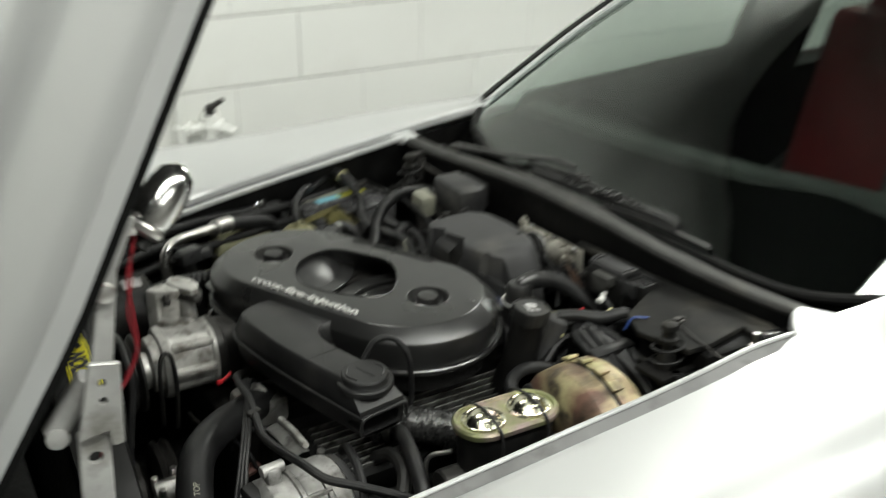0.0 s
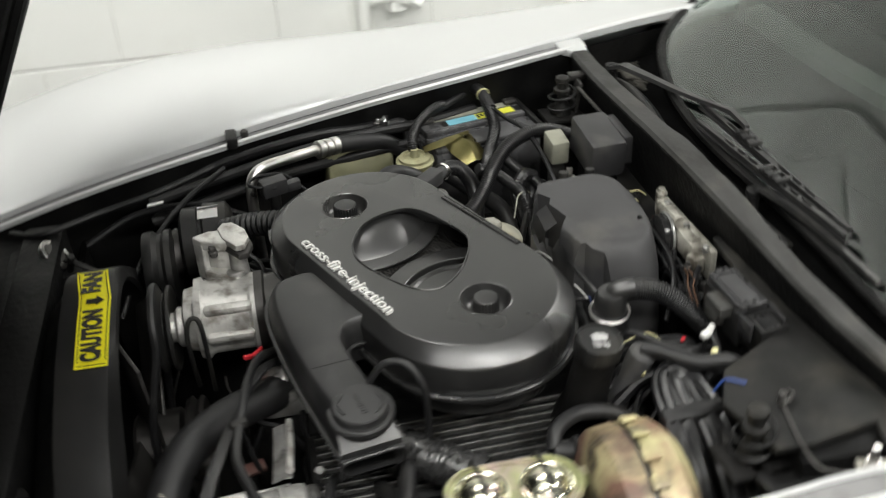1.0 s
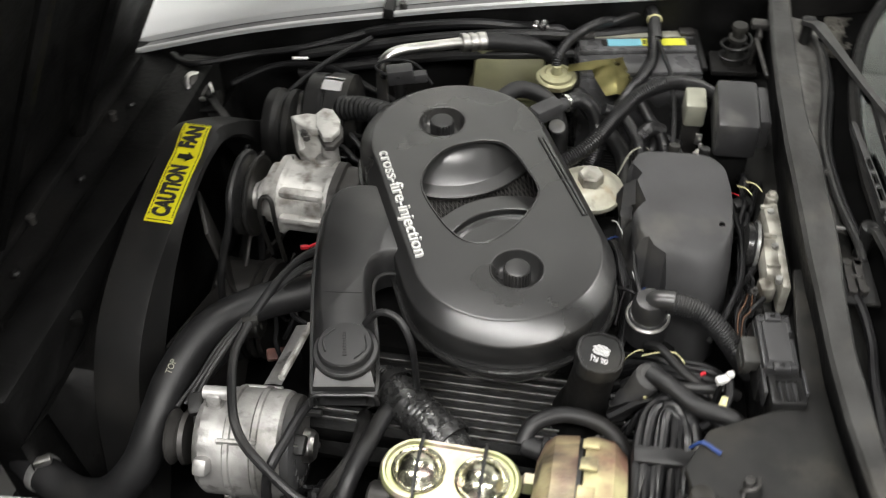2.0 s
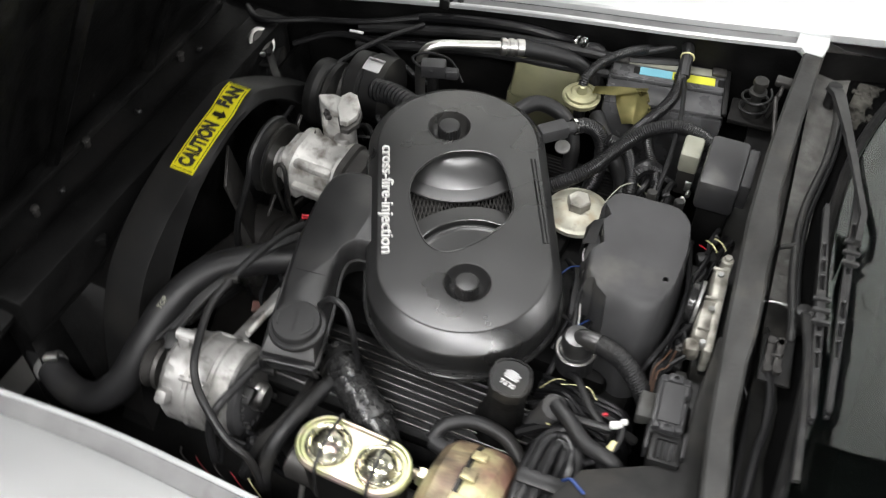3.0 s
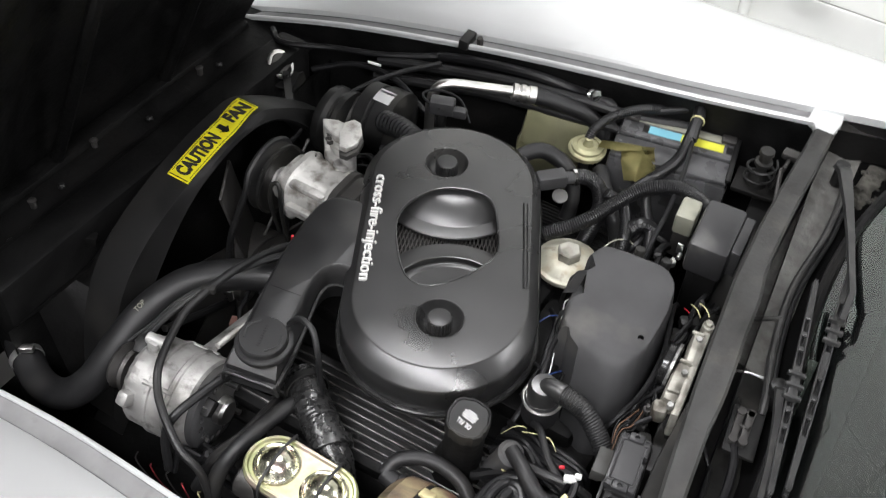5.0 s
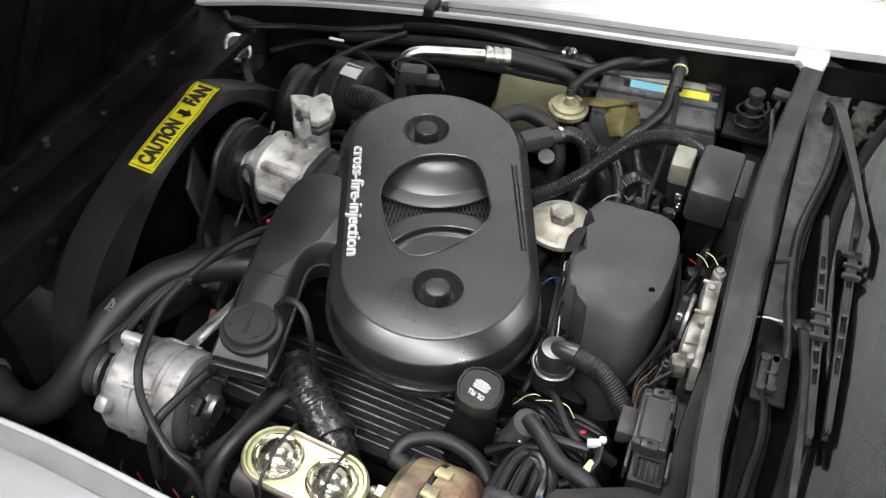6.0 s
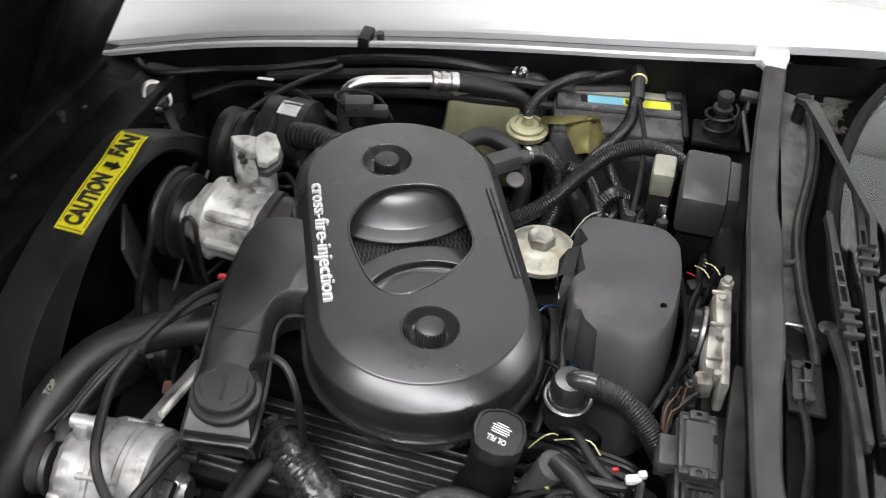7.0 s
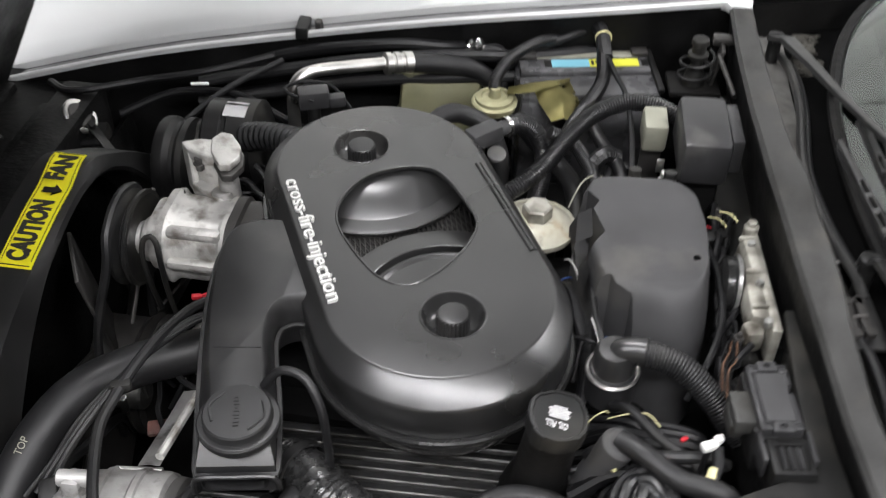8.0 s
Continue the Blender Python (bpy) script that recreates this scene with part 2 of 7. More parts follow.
# ---- builders ----
def link(name, bm, material, smooth=True):
    me = bpy.data.meshes.new(name)
    bmesh.ops.recalc_face_normals(bm, faces=bm.faces[:])
    bm.to_mesh(me)
    bm.free()
    me.materials.append(material)
    if smooth:
        me.shade_smooth()
        me.set_sharp_from_angle(angle=radians(32))
    return new(name, me)


def thing(name, at, label, category, group="", kind=""):
    """An empty at the base of a thing, that its parts hang on."""
    e = new(name)
    e.empty_display_size = 0.02
    e.location = at
    return tagged(e, label, category, group, kind)


def part(name, bm, material, parent, label="", smooth=True):
    ob = link(name, bm, material, smooth)
    ob.parent = parent
    if parent.parent is None:
        ob.matrix_parent_inverse = Matrix.Translation(-Vector(parent.location))
    if label:
        ob["label"] = label
    return ob


def solo(name, bm, material, label, category, group="", kind=""):
    return tagged(link(name, bm, material), label, category, group, kind)


def join(*bms):
    out = bmesh.new()
    for b in bms:
        me = bpy.data.meshes.new("tmp")
        b.to_mesh(me)
        b.free()
        out.from_mesh(me)
        bpy.data.meshes.remove(me)
    return out


def rbox(c, s, bev=0.004, rot=(0, 0, 0), seg=2):
    """A box about c with rounded edges."""
    bm = bmesh.new()
    bmesh.ops.create_cube(bm, size=1)
    bmesh.ops.scale(bm, vec=s, verts=bm.verts)
    if bev:
        bmesh.ops.bevel(bm, geom=bm.edges[:], offset=min(bev, 0.45 * min(s)), segments=seg, affect="EDGES", profile=0.5)
    bmesh.ops.transform(bm, matrix=pose(*c, *rot), verts=bm.verts)
    return bm


def loft(loops, cap=True, closed=True):
    """Skin from loop to loop of equally many points."""
    bm = bmesh.new()
    rings = [[bm.verts.new(p) for p in loop] for loop in loops]
    n = len(rings[0])
    for a, b in zip(rings[:-1], rings[1:]):
        for i in range(n if closed else n - 1):
            j = (i + 1) % n
            bm.faces.new((a[i], a[j], b[j], b[i]))
    if cap:
        bm.faces.new(rings[0][::-1])
        bm.faces.new(rings[-1])
    return bm


def lathe(at, way, profile, seg=28):
    """Turned body: profile of (radius, height) along way from at."""
    way = Vector(way).normalized()
    q = way.to_track_quat("Z", "Y").to_matrix().to_4x4()
    m = Matrix.Translation(at) @ q
    return loft([[m @ Vector((max(r, 1e-4) * math.cos(a), max(r, 1e-4) * math.sin(a), h)) for a in (2 * math.pi * i / seg for i in range(seg))] for r, h in profile], cap=profile[0] != profile[-1])


def rod(a, b, r, r2=None, seg=14, bev=0.0):
    a, b = Vector(a), Vector(b)
    h = (b - a).length
    r2 = r if r2 is None else r2
    e = bev or min(r, r2) * 0.12
    return lathe(a, b - a, [(r - e, 0), (r, e), (r2, h - e), (r2 - e, h)], seg)


def smooth_path(pts, step):
    """Points at even steps along a smooth curve through pts."""
    pts = [Vector(p) for p in pts]
    pts = [2 * pts[0] - pts[1]] + pts + [2 * pts[-1] - pts[-2]]
    dense = []
    for p0, p1, p2, p3 in zip(pts, pts[1:], pts[2:], pts[3:]):
        for k in range(16):
            t = k / 16
            dense.append(0.5 * (2 * p1 + (p2 - p0) * t + (2 * p0 - 5 * p1 + 4 * p2 - p3) * t * t + (3 * p1 - p0 - 3 * p2 + p3) * t ** 3))
    dense.append(pts[-2])
    out, left = [dense[0]], step
    for a, b in zip(dense, dense[1:]):
        d = (b - a).length
        while d >= left and d > 0:
            a = a + (b - a) * (left / d)
            out.append(a.copy())
            d = (b - a).length
            left = step
        left -= d
    out.append(dense[-1])
    return out


def tube(pts, r, seg=12, step=None, ribs=0.0, wob=0.0):
    """A hose along pts. ribs: depth of its corrugation; wob: wrinkles."""
    step = step or max(0.006, r * 0.7)
    p = smooth_path(pts, step)
    if (p[-1] - p[-2]).length < step * 0.3:
        p.pop(-2)
    loops, side = [], None
    for i, c in enumerate(p):
        d = (p[min(i + 1, len(p) - 1)] - p[max(i - 1, 0)]).normalized()
        if side is None:
            side = d.orthogonal().normalized()
        side = (side - d * side.dot(d)).normalized()
        up = d.cross(side)
        rr = r + (ribs if i % 2 else 0)
        loops.append([c + (side * math.cos(a) + up * math.sin(a)) * (rr * (1 + wob * noise.noise(Vector((c.x * 90 + 3 * math.cos(a), c.y * 90 + 3 * math.sin(a), c.z * 90))))) for a in (2 * math.pi * k / seg for k in range(seg))])
    return loft(loops)


def prism(outline, z0, z1, bev=0.004, seg=2):
    """An upright slab over a plan outline with rounded edges."""
    bm = loft([[Vector((x, y, z0)) for x, y in outline], [Vector((x, y, z1)) for x, y in outline]])
    bmesh.ops.recalc_face_normals(bm, faces=bm.faces[:])
    if bev:
        bmesh.ops.bevel(bm, geom=bm.edges[:], offset=bev, segments=seg, affect="EDGES", profile=0.5)
    return bm


def moved(bm, m):
    bmesh.ops.transform(bm, matrix=m, verts=bm.verts)
    return bm


def sheet(loops, t=0.0022):
    """A thin bent sheet over rows of points."""
    bm = loft(loops, cap=False, closed=False)
    bmesh.ops.solidify(bm, geom=bm.faces[:], thickness=t)
    return bm


def cut(bm, *cutters):
    """bm less the cutters."""
    me = bpy.data.meshes.new("tmp")
    bmesh.ops.recalc_face_normals(bm, faces=bm.faces[:])
    bm.to_mesh(me)
    bm.free()
    ob = new("tmp", me)
    extra = []
    for c in cutters:
        cm = bpy.data.meshes.new("tmp")
        bmesh.ops.recalc_face_normals(c, faces=c.faces[:])
        c.to_mesh(cm)
        c.free()
        co = new("tmp", cm)
        extra.append(co)
        mod = ob.modifiers.new("cut", "BOOLEAN")
        mod.operation, mod.object, mod.solver = "DIFFERENCE", co, "EXACT"
    dg = bpy.context.evaluated_depsgraph_get()
    dg.update()
    out = bmesh.new()
    out.from_mesh(ob.evaluated_get(dg).to_mesh())
    for o in [ob] + extra:
        m = o.data
        bpy.data.objects.remove(o)
        bpy.data.meshes.remove(m)
    return out


def lettering(text, size, depth, m, width=None, bold=0.0):
    """Raised letters as a mesh; centred, read along the x of m."""
    cu = bpy.data.curves.new("tmp", "FONT")
    cu.body, cu.size, cu.extrude, cu.offset = text, size, depth / 2, bold
    cu.align_x, cu.align_y, cu.resolution_u = "CENTER", "CENTER", 3
    ob = new("tmp", cu)
    dg = bpy.context.evaluated_depsgraph_get()
    dg.update()
    bm = bmesh.new()
    bm.from_mesh(ob.evaluated_get(dg).to_mesh())
    bpy.data.objects.remove(ob)
    bpy.data.curves.remove(cu)
    if width:
        xs = [v.co.x for v in bm.verts]
        k = width / (max(xs) - min(xs))
        bmesh.ops.scale(bm, vec=(k, 1, 1), verts=bm.verts)
    return moved(bm, m)


def table(xs, ys):
    return lambda x: float(np.interp(x, xs, ys))


# ---- the garage ----
floor_bm = rbox((1.0, -1.6, -0.05), (10.2, 6.2, 0.1), 0)
tagged(link("floor", floor_bm, M_FLOOR), "grey stained concrete garage floor", "floor", kind="structure")
wall_north = tagged(link("wall_north", rbox((1.0, WALL_Y + 0.105, CEIL / 2), (10.2, 0.2, CEIL), 0), M_MORTAR), "white painted concrete block wall behind the car", "wall", kind="structure")
# three walls out of view, kept dull so the room fills less
for nm, c, s in (("wall_south", (1.0, -4.7, CEIL / 2), (10.2, 0.2, CEIL)), ("wall_west", (-4.1, -1.6, CEIL / 2), (0.2, 6.0, CEIL)), ("wall_east", (6.1, -1.6, CEIL / 2), (0.2, 6.0, CEIL))):
    tagged(link(nm, rbox(c, s, 0), M_SIDEWALL), "unseen garage wall, grey to cut bounced light", "wall", kind="structure")
ceil_parts = [rbox((1.0, -1.6, CEIL + 0.07), (10.2, 6.2, 0.1), 0)]
for i in range(17):
    for j in range(5):
        ceil_parts.append(rbox((-3.8 + 0.61 * i, -4.0 + 1.22 * j, CEIL + 0.015), (0.6, 1.21, 0.02), 0.003, seg=1))
tagged(link("ceiling", join(*ceil_parts), M_CEIL), "dark grey panelled garage ceiling", "ceiling", kind="structure")

for x, y, power in LAMPS:
    f = thing("ceiling_light", (x, y, CEIL), "white fluorescent ceiling light fixture, lit", "ceiling light", "lights on the ceiling")
    part("housing", rbox((x, y, CEIL - 0.035), (1.26, 0.34, 0.07), 0.01), M_WHITE, f)
    part("diffuser", rbox((x, y, CEIL - 0.075), (1.18, 0.27, 0.012), 0.004), M_LAMP, f, "glowing milky diffuser")
    lamp = bpy.data.lights.new("tube_light", "AREA")
    lamp.shape, lamp.size, lamp.size_y, lamp.energy = "RECTANGLE", 1.16, 0.26, power
    lamp.color = (1.0, 0.985, 1.01)
    lo = new("tube_light", lamp)
    lo.matrix_world = pose(x, y, CEIL - 0.085)

# pipe with a valve on the block wall
PX = 0.07
pipe = thing("wall_pipe", (PX, WALL_Y, 0.5), "white painted wall pipe with a small valve", "pipe")
part("riser", rod((PX, WALL_Y - 0.03, 0.76), (PX, WALL_Y - 0.03, 2.6), 0.013), M_WHITE, pipe)
part("elbow", join(rod((PX, WALL_Y - 0.03, 0.66), (PX, WALL_Y - 0.03, 0.76), 0.020), rod((PX, WALL_Y - 0.03, 0.745), (PX + 0.07, WALL_Y - 0.035, 0.745), 0.014), rod((PX + 0.02, WALL_Y - 0.03, 0.745), (PX + 0.035, WALL_Y - 0.03, 0.745), 0.021)), M_WHITE, pipe)
valve = part("valve", join(rod((PX + 0.085, WALL_Y - 0.04, 0.715), (PX + 0.085, WALL_Y - 0.04, 0.785), 0.026), rod((PX + 0.065, WALL_Y - 0.04, 0.755), (PX + 0.115, WALL_Y - 0.055, 0.745), 0.022), rod((PX + 0.115, WALL_Y - 0.05, 0.745), (PX + 0.145, WALL_Y - 0.055, 0.725), 0.012)), M_WHITE, pipe, "white painted valve body")
part("lever", join(rod((PX + 0.085, WALL_Y - 0.045, 0.785), (PX + 0.085, WALL_Y - 0.05, 0.812), 0.014), rbox((PX + 0.098, WALL_Y - 0.055, 0.815), (0.06, 0.016, 0.012), 0.003, (0, -12, 20))), M_BLACKSTEEL, valve, "dark valve lever")
part("bleed_screw", rod((PX + 0.140, WALL_Y - 0.05, 0.728), (PX + 0.155, WALL_Y - 0.05, 0.735), 0.006, seg=6), M_STEEL, valve)
part("drop", rod((PX, WALL_Y - 0.03, 0.50), (PX, WALL_Y - 0.03, 0.70), 0.013), M_WHITE, pipe)
part("clip", join(rbox((PX + 0.02, WALL_Y - 0.02, 0.515), (0.08, 0.03, 0.012), 0.003), rod((PX - 0.01, WALL_Y - 0.002, 0.515), (PX - 0.01, WALL_Y - 0.045, 0.515), 0.008)), M_STEEL, pipe)


# ---- the car ----
LX = [-1.0, -0.75, -0.6, -0.5, -0.25, -0.1, 0.05, 0.2, 0.42, 0.6, 1.0, 2.4]
lip_z = table(LX, [0.66, 0.712, 0.745, 0.765, 0.802, 0.828, 0.853, 0.870, 0.887, 0.893, 0.90, 0.88])
lip_p = table(LX, [0.36, 0.415, 0.445, 0.462, 0.495, 0.503, 0.506, 0.518, 0.558, 0.60, 0.66, 0.68])
lip_d = table([-1.0, -0.75, -0.6, -0.5, -0.3, -0.2, -0.1, 0.0, 0.1, 0.2, 0.3, 0.38, 0.45, 0.6, 1.0, 2.4], [0.47, 0.525, 0.540, 0.540, 0.531, 0.534, 0.541, 0.547, 0.554, 0.560, 0.562, 0.557, 0.546, 0.60, 0.66, 0.68])
lip_dz = table([-1.0, -0.75, -0.6, -0.5, -0.3, -0.2, -0.1, 0.0, 0.1, 0.2, 0.3, 0.38, 0.45, 0.6, 1.0, 2.4], [0.66, 0.710, 0.740, 0.757, 0.785, 0.799, 0.811, 0.830, 0.845, 0.860, 0.874, 0.883, 0.888, 0.893, 0.90, 0.88])
crest = table([-1.3, -1.0, -0.85, -0.7, -0.48, -0.25, 0.0, 0.2, 0.45, 0.7, 1.2, 2.4], [0.58, 0.69, 0.745, 0.80, 0.858, 0.878, 0.872, 0.876, 0.886, 0.886, 0.88, 0.87])


def soft_table(f, x, w=0.09):
    return sum(f(x + w * k) for k in (-1, -0.5, 0, 0.5, 1)) / 5


# inner edge of the driver's fender round the bay's rear corner and along the glass
corner_d = table([0.40, 0.45, 0.475, 0.50, 0.516, 0.53, 0.545, 0.60, 0.70, 0.80, 0.95, 1.2, 2.4], [0.594, 0.575, 0.545, 0.523, 0.517, 0.535, 0.560, 0.562, 0.558, 0.572, 0.60, 0.70, 0.72])


def fender_loop(x, side):
    y0 = soft_table(lip_p if side > 0 else lip_d, x)
    z0, zc = soft_table(lip_z if side > 0 else lip_dz, x), soft_table(crest, x)
    if side < 0 and x > 0.40:
        y0 = min(y0, corner_d(x) - 0.037)
    a, b = y0 + 0.040, 0.765
    pts = [(y0 + 0.036, z0 - 0.006), (y0 + 0.037, z0 + 0.008), (y0 + 0.041, z0 + 0.012)]
    for k in range(1, 9):
        s = k / 8
        h = z0 + 0.013 + (zc - z0 - 0.013) * math.sin(s * math.pi / 2) ** 1.15
        pts.append((a + (b - a) * s, h))
    pts += [(0.80, zc - 0.006), (0.835, zc - 0.024), (0.86, zc - 0.06), (0.873, zc - 0.12), (0.876, 0.62), (0.868, 0.45), (0.84, 0.22), (0.82, 0.22)]
    return [Vector((x, side * y, z)) for y, z in pts]


def gutter_loop(x, side):
    y0, z0 = soft_table(lip_p if side > 0 else lip_d, x), soft_table(lip_z if side > 0 else lip_dz, x)
    return [Vector((x, side * (y0 + dy), z0 + dz)) for dy, dz in ((0.002, -0.005), (0.0, -0.005), (0.0, 0.001), (0.002, 0.004), (0.005, 0.004), (0.007, 0.0), (0.036, -0.004), (0.040, -0.010))]


car = thing("car", (0.0, 0.0, 0.0), "silver two-seat sports car with its hood raised", "car")
XS = [-1.25 + 0.05 * i for i in range(72)]
for side, nm in ((1, "passenger"), (-1, "driver")):
    fb = loft([fender_loop(x, side) for x in sorted(XS + [0.465, 0.48, 0.49, 0.508, 0.516, 0.523, 0.53, 0.5375, 0.545, 0.575])], cap=False, closed=False)
    fo = part("fender", fb, M_PAINT, car, "glossy silver fender")
    end = 0.40 if side > 0 else 0.50
    gx = [-0.95 + 0.025 * i for i in range(60) if -0.95 + 0.025 * i <= end + 0.01]
    part("hood_gutter", loft([gutter_loop(x, side) for x in gx], cap=False, closed=False), M_GUTTER, car, "grey silver-dusted channel along the fender")
    part("gutter_lip", loft([[Vector((x, side * (soft_table(lip_p if side > 0 else lip_d, x) + dy), soft_table(lip_z if side > 0 else lip_dz, x) + dz)) for dy, dz in ((-0.0015, -0.004), (-0.0015, 0.0035), (0.0005, 0.0058), (0.0045, 0.0058), (0.0062, 0.0035), (0.0062, 0.0))] for x in gx], cap=False, closed=False), M_PAINT, car, "bright silver lip of the channel")
    part("fender_seam", tube([Vector((x, side * (soft_table(lip_p if side > 0 else lip_d, x) + 0.0352), soft_table(lip_z if side > 0 else lip_dz, x) - 0.0034)) for x in gx[::4]], 0.0005, 6, 0.02), M_RUBBER, car, "thin dark seam along the fender")
    wall_pts = [[Vector((x, side * (soft_table(lip_p if side > 0 else lip_d, x) + dy), soft_table(lip_z if side > 0 else lip_dz, x) + dz if dz > -0.3 else 0.32)) for dy, dz in ((0.003, -0.004), (0.006, -0.03), (0.004, -0.12), (-0.02, -0.9), (0.05, -0.9))] for x in gx + [end + 0.06, end + 0.2]]
    part("inner_fender", loft(wall_pts, cap=False, closed=False), M_BAY, car, "grimy black inner fender")
    # silver cap where the channel meets the cowl
    e0 = soft_table(lip_p if side > 0 else lip_d, end)
    if side > 0:
        part("cowl_corner", prism([(end - 0.024, e0 + 0.002), (end - 0.012, e0 - 0.003), (end - 0.006, e0 - 0.012), (end + 0.026, e0 - 0.014), (end + 0.030, e0 + 0.02), (end + 0.028, e0 + 0.045), (end - 0.024, e0 + 0.038)], 0.872, 0.8868, 0.0025), M_PAINT, car)
part("bay_floor", rbox((-0.1, 0, 0.30), (1.3, 1.1, 0.02), 0), M_BAY, car)
part("firewall", loft([[Vector((0.415 + (0.6 - y) * 0.1, y, z)) for y in (0.6, 0.3, 0.0, -0.3, -0.6)] for z in (0.3, 0.55, 0.80, 0.868)], cap=False, closed=False), M_BAY, car)

# cowl bar: a folded channel across the back of the bay
def bar_x(y):
    return table([-0.56, -0.48, -0.42, -0.33, -0.25, -0.1, 0.1, 0.25, 0.4, 0.52, 0.56], [0.538, 0.515, 0.495, 0.4705, 0.454, 0.431, 0.407, 0.398, 0.395, 0.394, 0.393])(y)


bar_z = table([-0.56, -0.48, -0.40, -0.25, -0.1, 0.1, 0.25, 0.4, 0.52, 0.56], [0.885, 0.888, 0.894, 0.908, 0.922, 0.927, 0.914, 0.895, 0.886, 0.885])
bar_w = table([-0.56, -0.35, -0.20, -0.14, -0.09, 0.10, 0.14, 0.56], [0.032, 0.031, 0.034, 0.036, 0.043, 0.044, 0.037, 0.036])
bar = []
for i in range(57):
    y = 0.553 - i * 0.01925
    x, w, z = bar_x(y), bar_w(y) + 0.0025 * noise.noise(Vector((y * 14, 0.3, 2))), soft_table(bar_z, y, 0.05)
    wob = 0.0010 * noise.noise(Vector((y * 22, 4.1, 0)))
    bar.append([Vector((x + 0.018 + dx, y, z + wob - h)) if h > 0.05 else Vector((x + dx, y, z + wob - h)) for dx, h in ((0.004, 0.09), (0.0, 0.09), (0.0, 0.007), (0.004, 0.001), (w - 0.004, 0.0), (w, 0.005), (w - 0.018, 0.06), (w - 0.022, 0.06))])
part("cowl_bar", loft([[p for p in lp[2:6]] + [lp[5] - Vector((0.001, 0, 0.008)), lp[2] + Vector((0.001, 0, -0.006))] for lp in bar]), M_COWL, car, "worn black cowl channel")
part("cowl_flange", loft([[lp[0] + Vector((0, 0, -0.06)), lp[2] + Vector((0.002, 0, -0.004)), lp[5] + Vector((-0.002, 0, -0.006)), lp[6]] for lp in bar], cap=False, closed=False), M_BAY, car, "black inner face of the cowl")
def base_x(y):
    """Foot of the windshield, which runs forward to the cowl at the driver's end."""
    f = table([-0.75, -0.69, -0.6, -0.55, -0.515, -0.48, -0.40, -0.2, -0.1, 0.0, 0.05, 0.1, 0.2, 0.3, 0.38, 0.46, 0.55, 0.62, 0.69, 0.75], [0.95, 0.86, 0.75, 0.69, 0.635, 0.595, 0.572, 0.566, 0.561, 0.553, 0.545, 0.537, 0.528, 0.527, 0.537, 0.553, 0.588, 0.64, 0.71, 0.78])
    return sum(f(y + d) for d in (-0.03, -0.015, 0, 0.015, 0.03)) / 5


# trough behind the bar, where the wipers park
tray = []
for i in range(31):
    y = 0.66 - i * 0.044
    x = bar_x(min(max(y, -0.56), 0.55)) + 0.027
    xg = base_x(y)
    n1 = 0.008 * noise.noise(Vector((y * 9, 1.3, 0)))
    tray.append([Vector((x - 0.01, y, 0.862)), Vector((x + 0.004, y, 0.836 + n1)), Vector((x + 0.038, y, 0.826 + n1)), Vector((x + 0.066 + 0.010 * noise.noise(Vector((y * 11, 5.5, 0))), y, 0.824 - n1)), Vector((xg - 0.006, y, 0.84)), Vector((xg + 0.004, y, 0.868))])
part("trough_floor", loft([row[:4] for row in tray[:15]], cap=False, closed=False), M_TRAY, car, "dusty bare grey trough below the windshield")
part("trough_sump", loft([row[:4] for row in tray[14:]], cap=False, closed=False), M_SUMP, car, "dark end of the trough")
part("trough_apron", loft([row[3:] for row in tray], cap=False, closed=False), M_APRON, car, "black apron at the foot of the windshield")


def glass_point(y, s, lift=0.0):
    c = (y / 0.69) ** 2
    base = Vector((base_x(y), y, 0.872 + 0.030 * c))
    top = Vector((1.20 + 0.12 * c, y * 0.82, 1.275))
    p = base.lerp(top, s)
    return p + Vector((-0.5, 0, 0.86)) * (lift + 0.022 * math.sin(math.pi * min(1, s)))


YS = [0.69 - 0.023 * i for i in range(61)]
glass = []
for s in [k / 10 for k in range(11)]:
    glass.append([glass_point(y, s) for y in YS])
gbm = loft(glass, cap=False, closed=False)
bmesh.ops.recalc_face_normals(gbm, faces=gbm.faces[:])
bmesh.ops.solidify(gbm, geom=gbm.faces[:], thickness=0.005)
windshield = part("windshield", gbm, M_GLASS, car, "dark tinted windshield reflecting the ceiling")
windshield.visible_shadow = False
part("windshield_seal", tube([glass_point(y, -0.012, 0.001) for y in YS[::2]] + [glass_point(-0.69, 0)], 0.009, 8, 0.02), M_BAY, car, "black rubber glass seal")
for sy in (1, -1):
    part("pillar", tube([glass_point(0.695 * sy, s, 0.004) for s in (-0.06, 0.1, 0.4, 0.7, 1.0, 1.05)], 0.020, 10, 0.03), M_PAINT, car)
    part("pillar_trim", tube([glass_point(0.68 * sy, s, 0.018) for s in (-0.02, 0.1, 0.4, 0.7, 1.0)], 0.006, 8, 0.03), M_CHROME if sy < 0 else M_BLACK, car)
part("roof_header", tube([glass_point(y, 1.0, 0.006) for y in (0.69, 0.4, 0.2, 0.0, -0.2, -0.4, -0.69)], 0.022, 10, 0.03), M_PAINT, car)
part("roof", loft([[Vector((x, y * w, z - 0.03 * (y / 0.55) ** 2)) for y in (0.55, 0.4, 0.2, 0, -0.2, -0.4, -0.55)] for x, w, z in ((1.22, 1.0, 1.285), (1.4, 1.0, 1.30), (1.7, 0.95, 1.26), (2.1, 0.9, 1.08), (2.3, 0.9, 0.9))], cap=False, closed=False), M_PAINT, car)
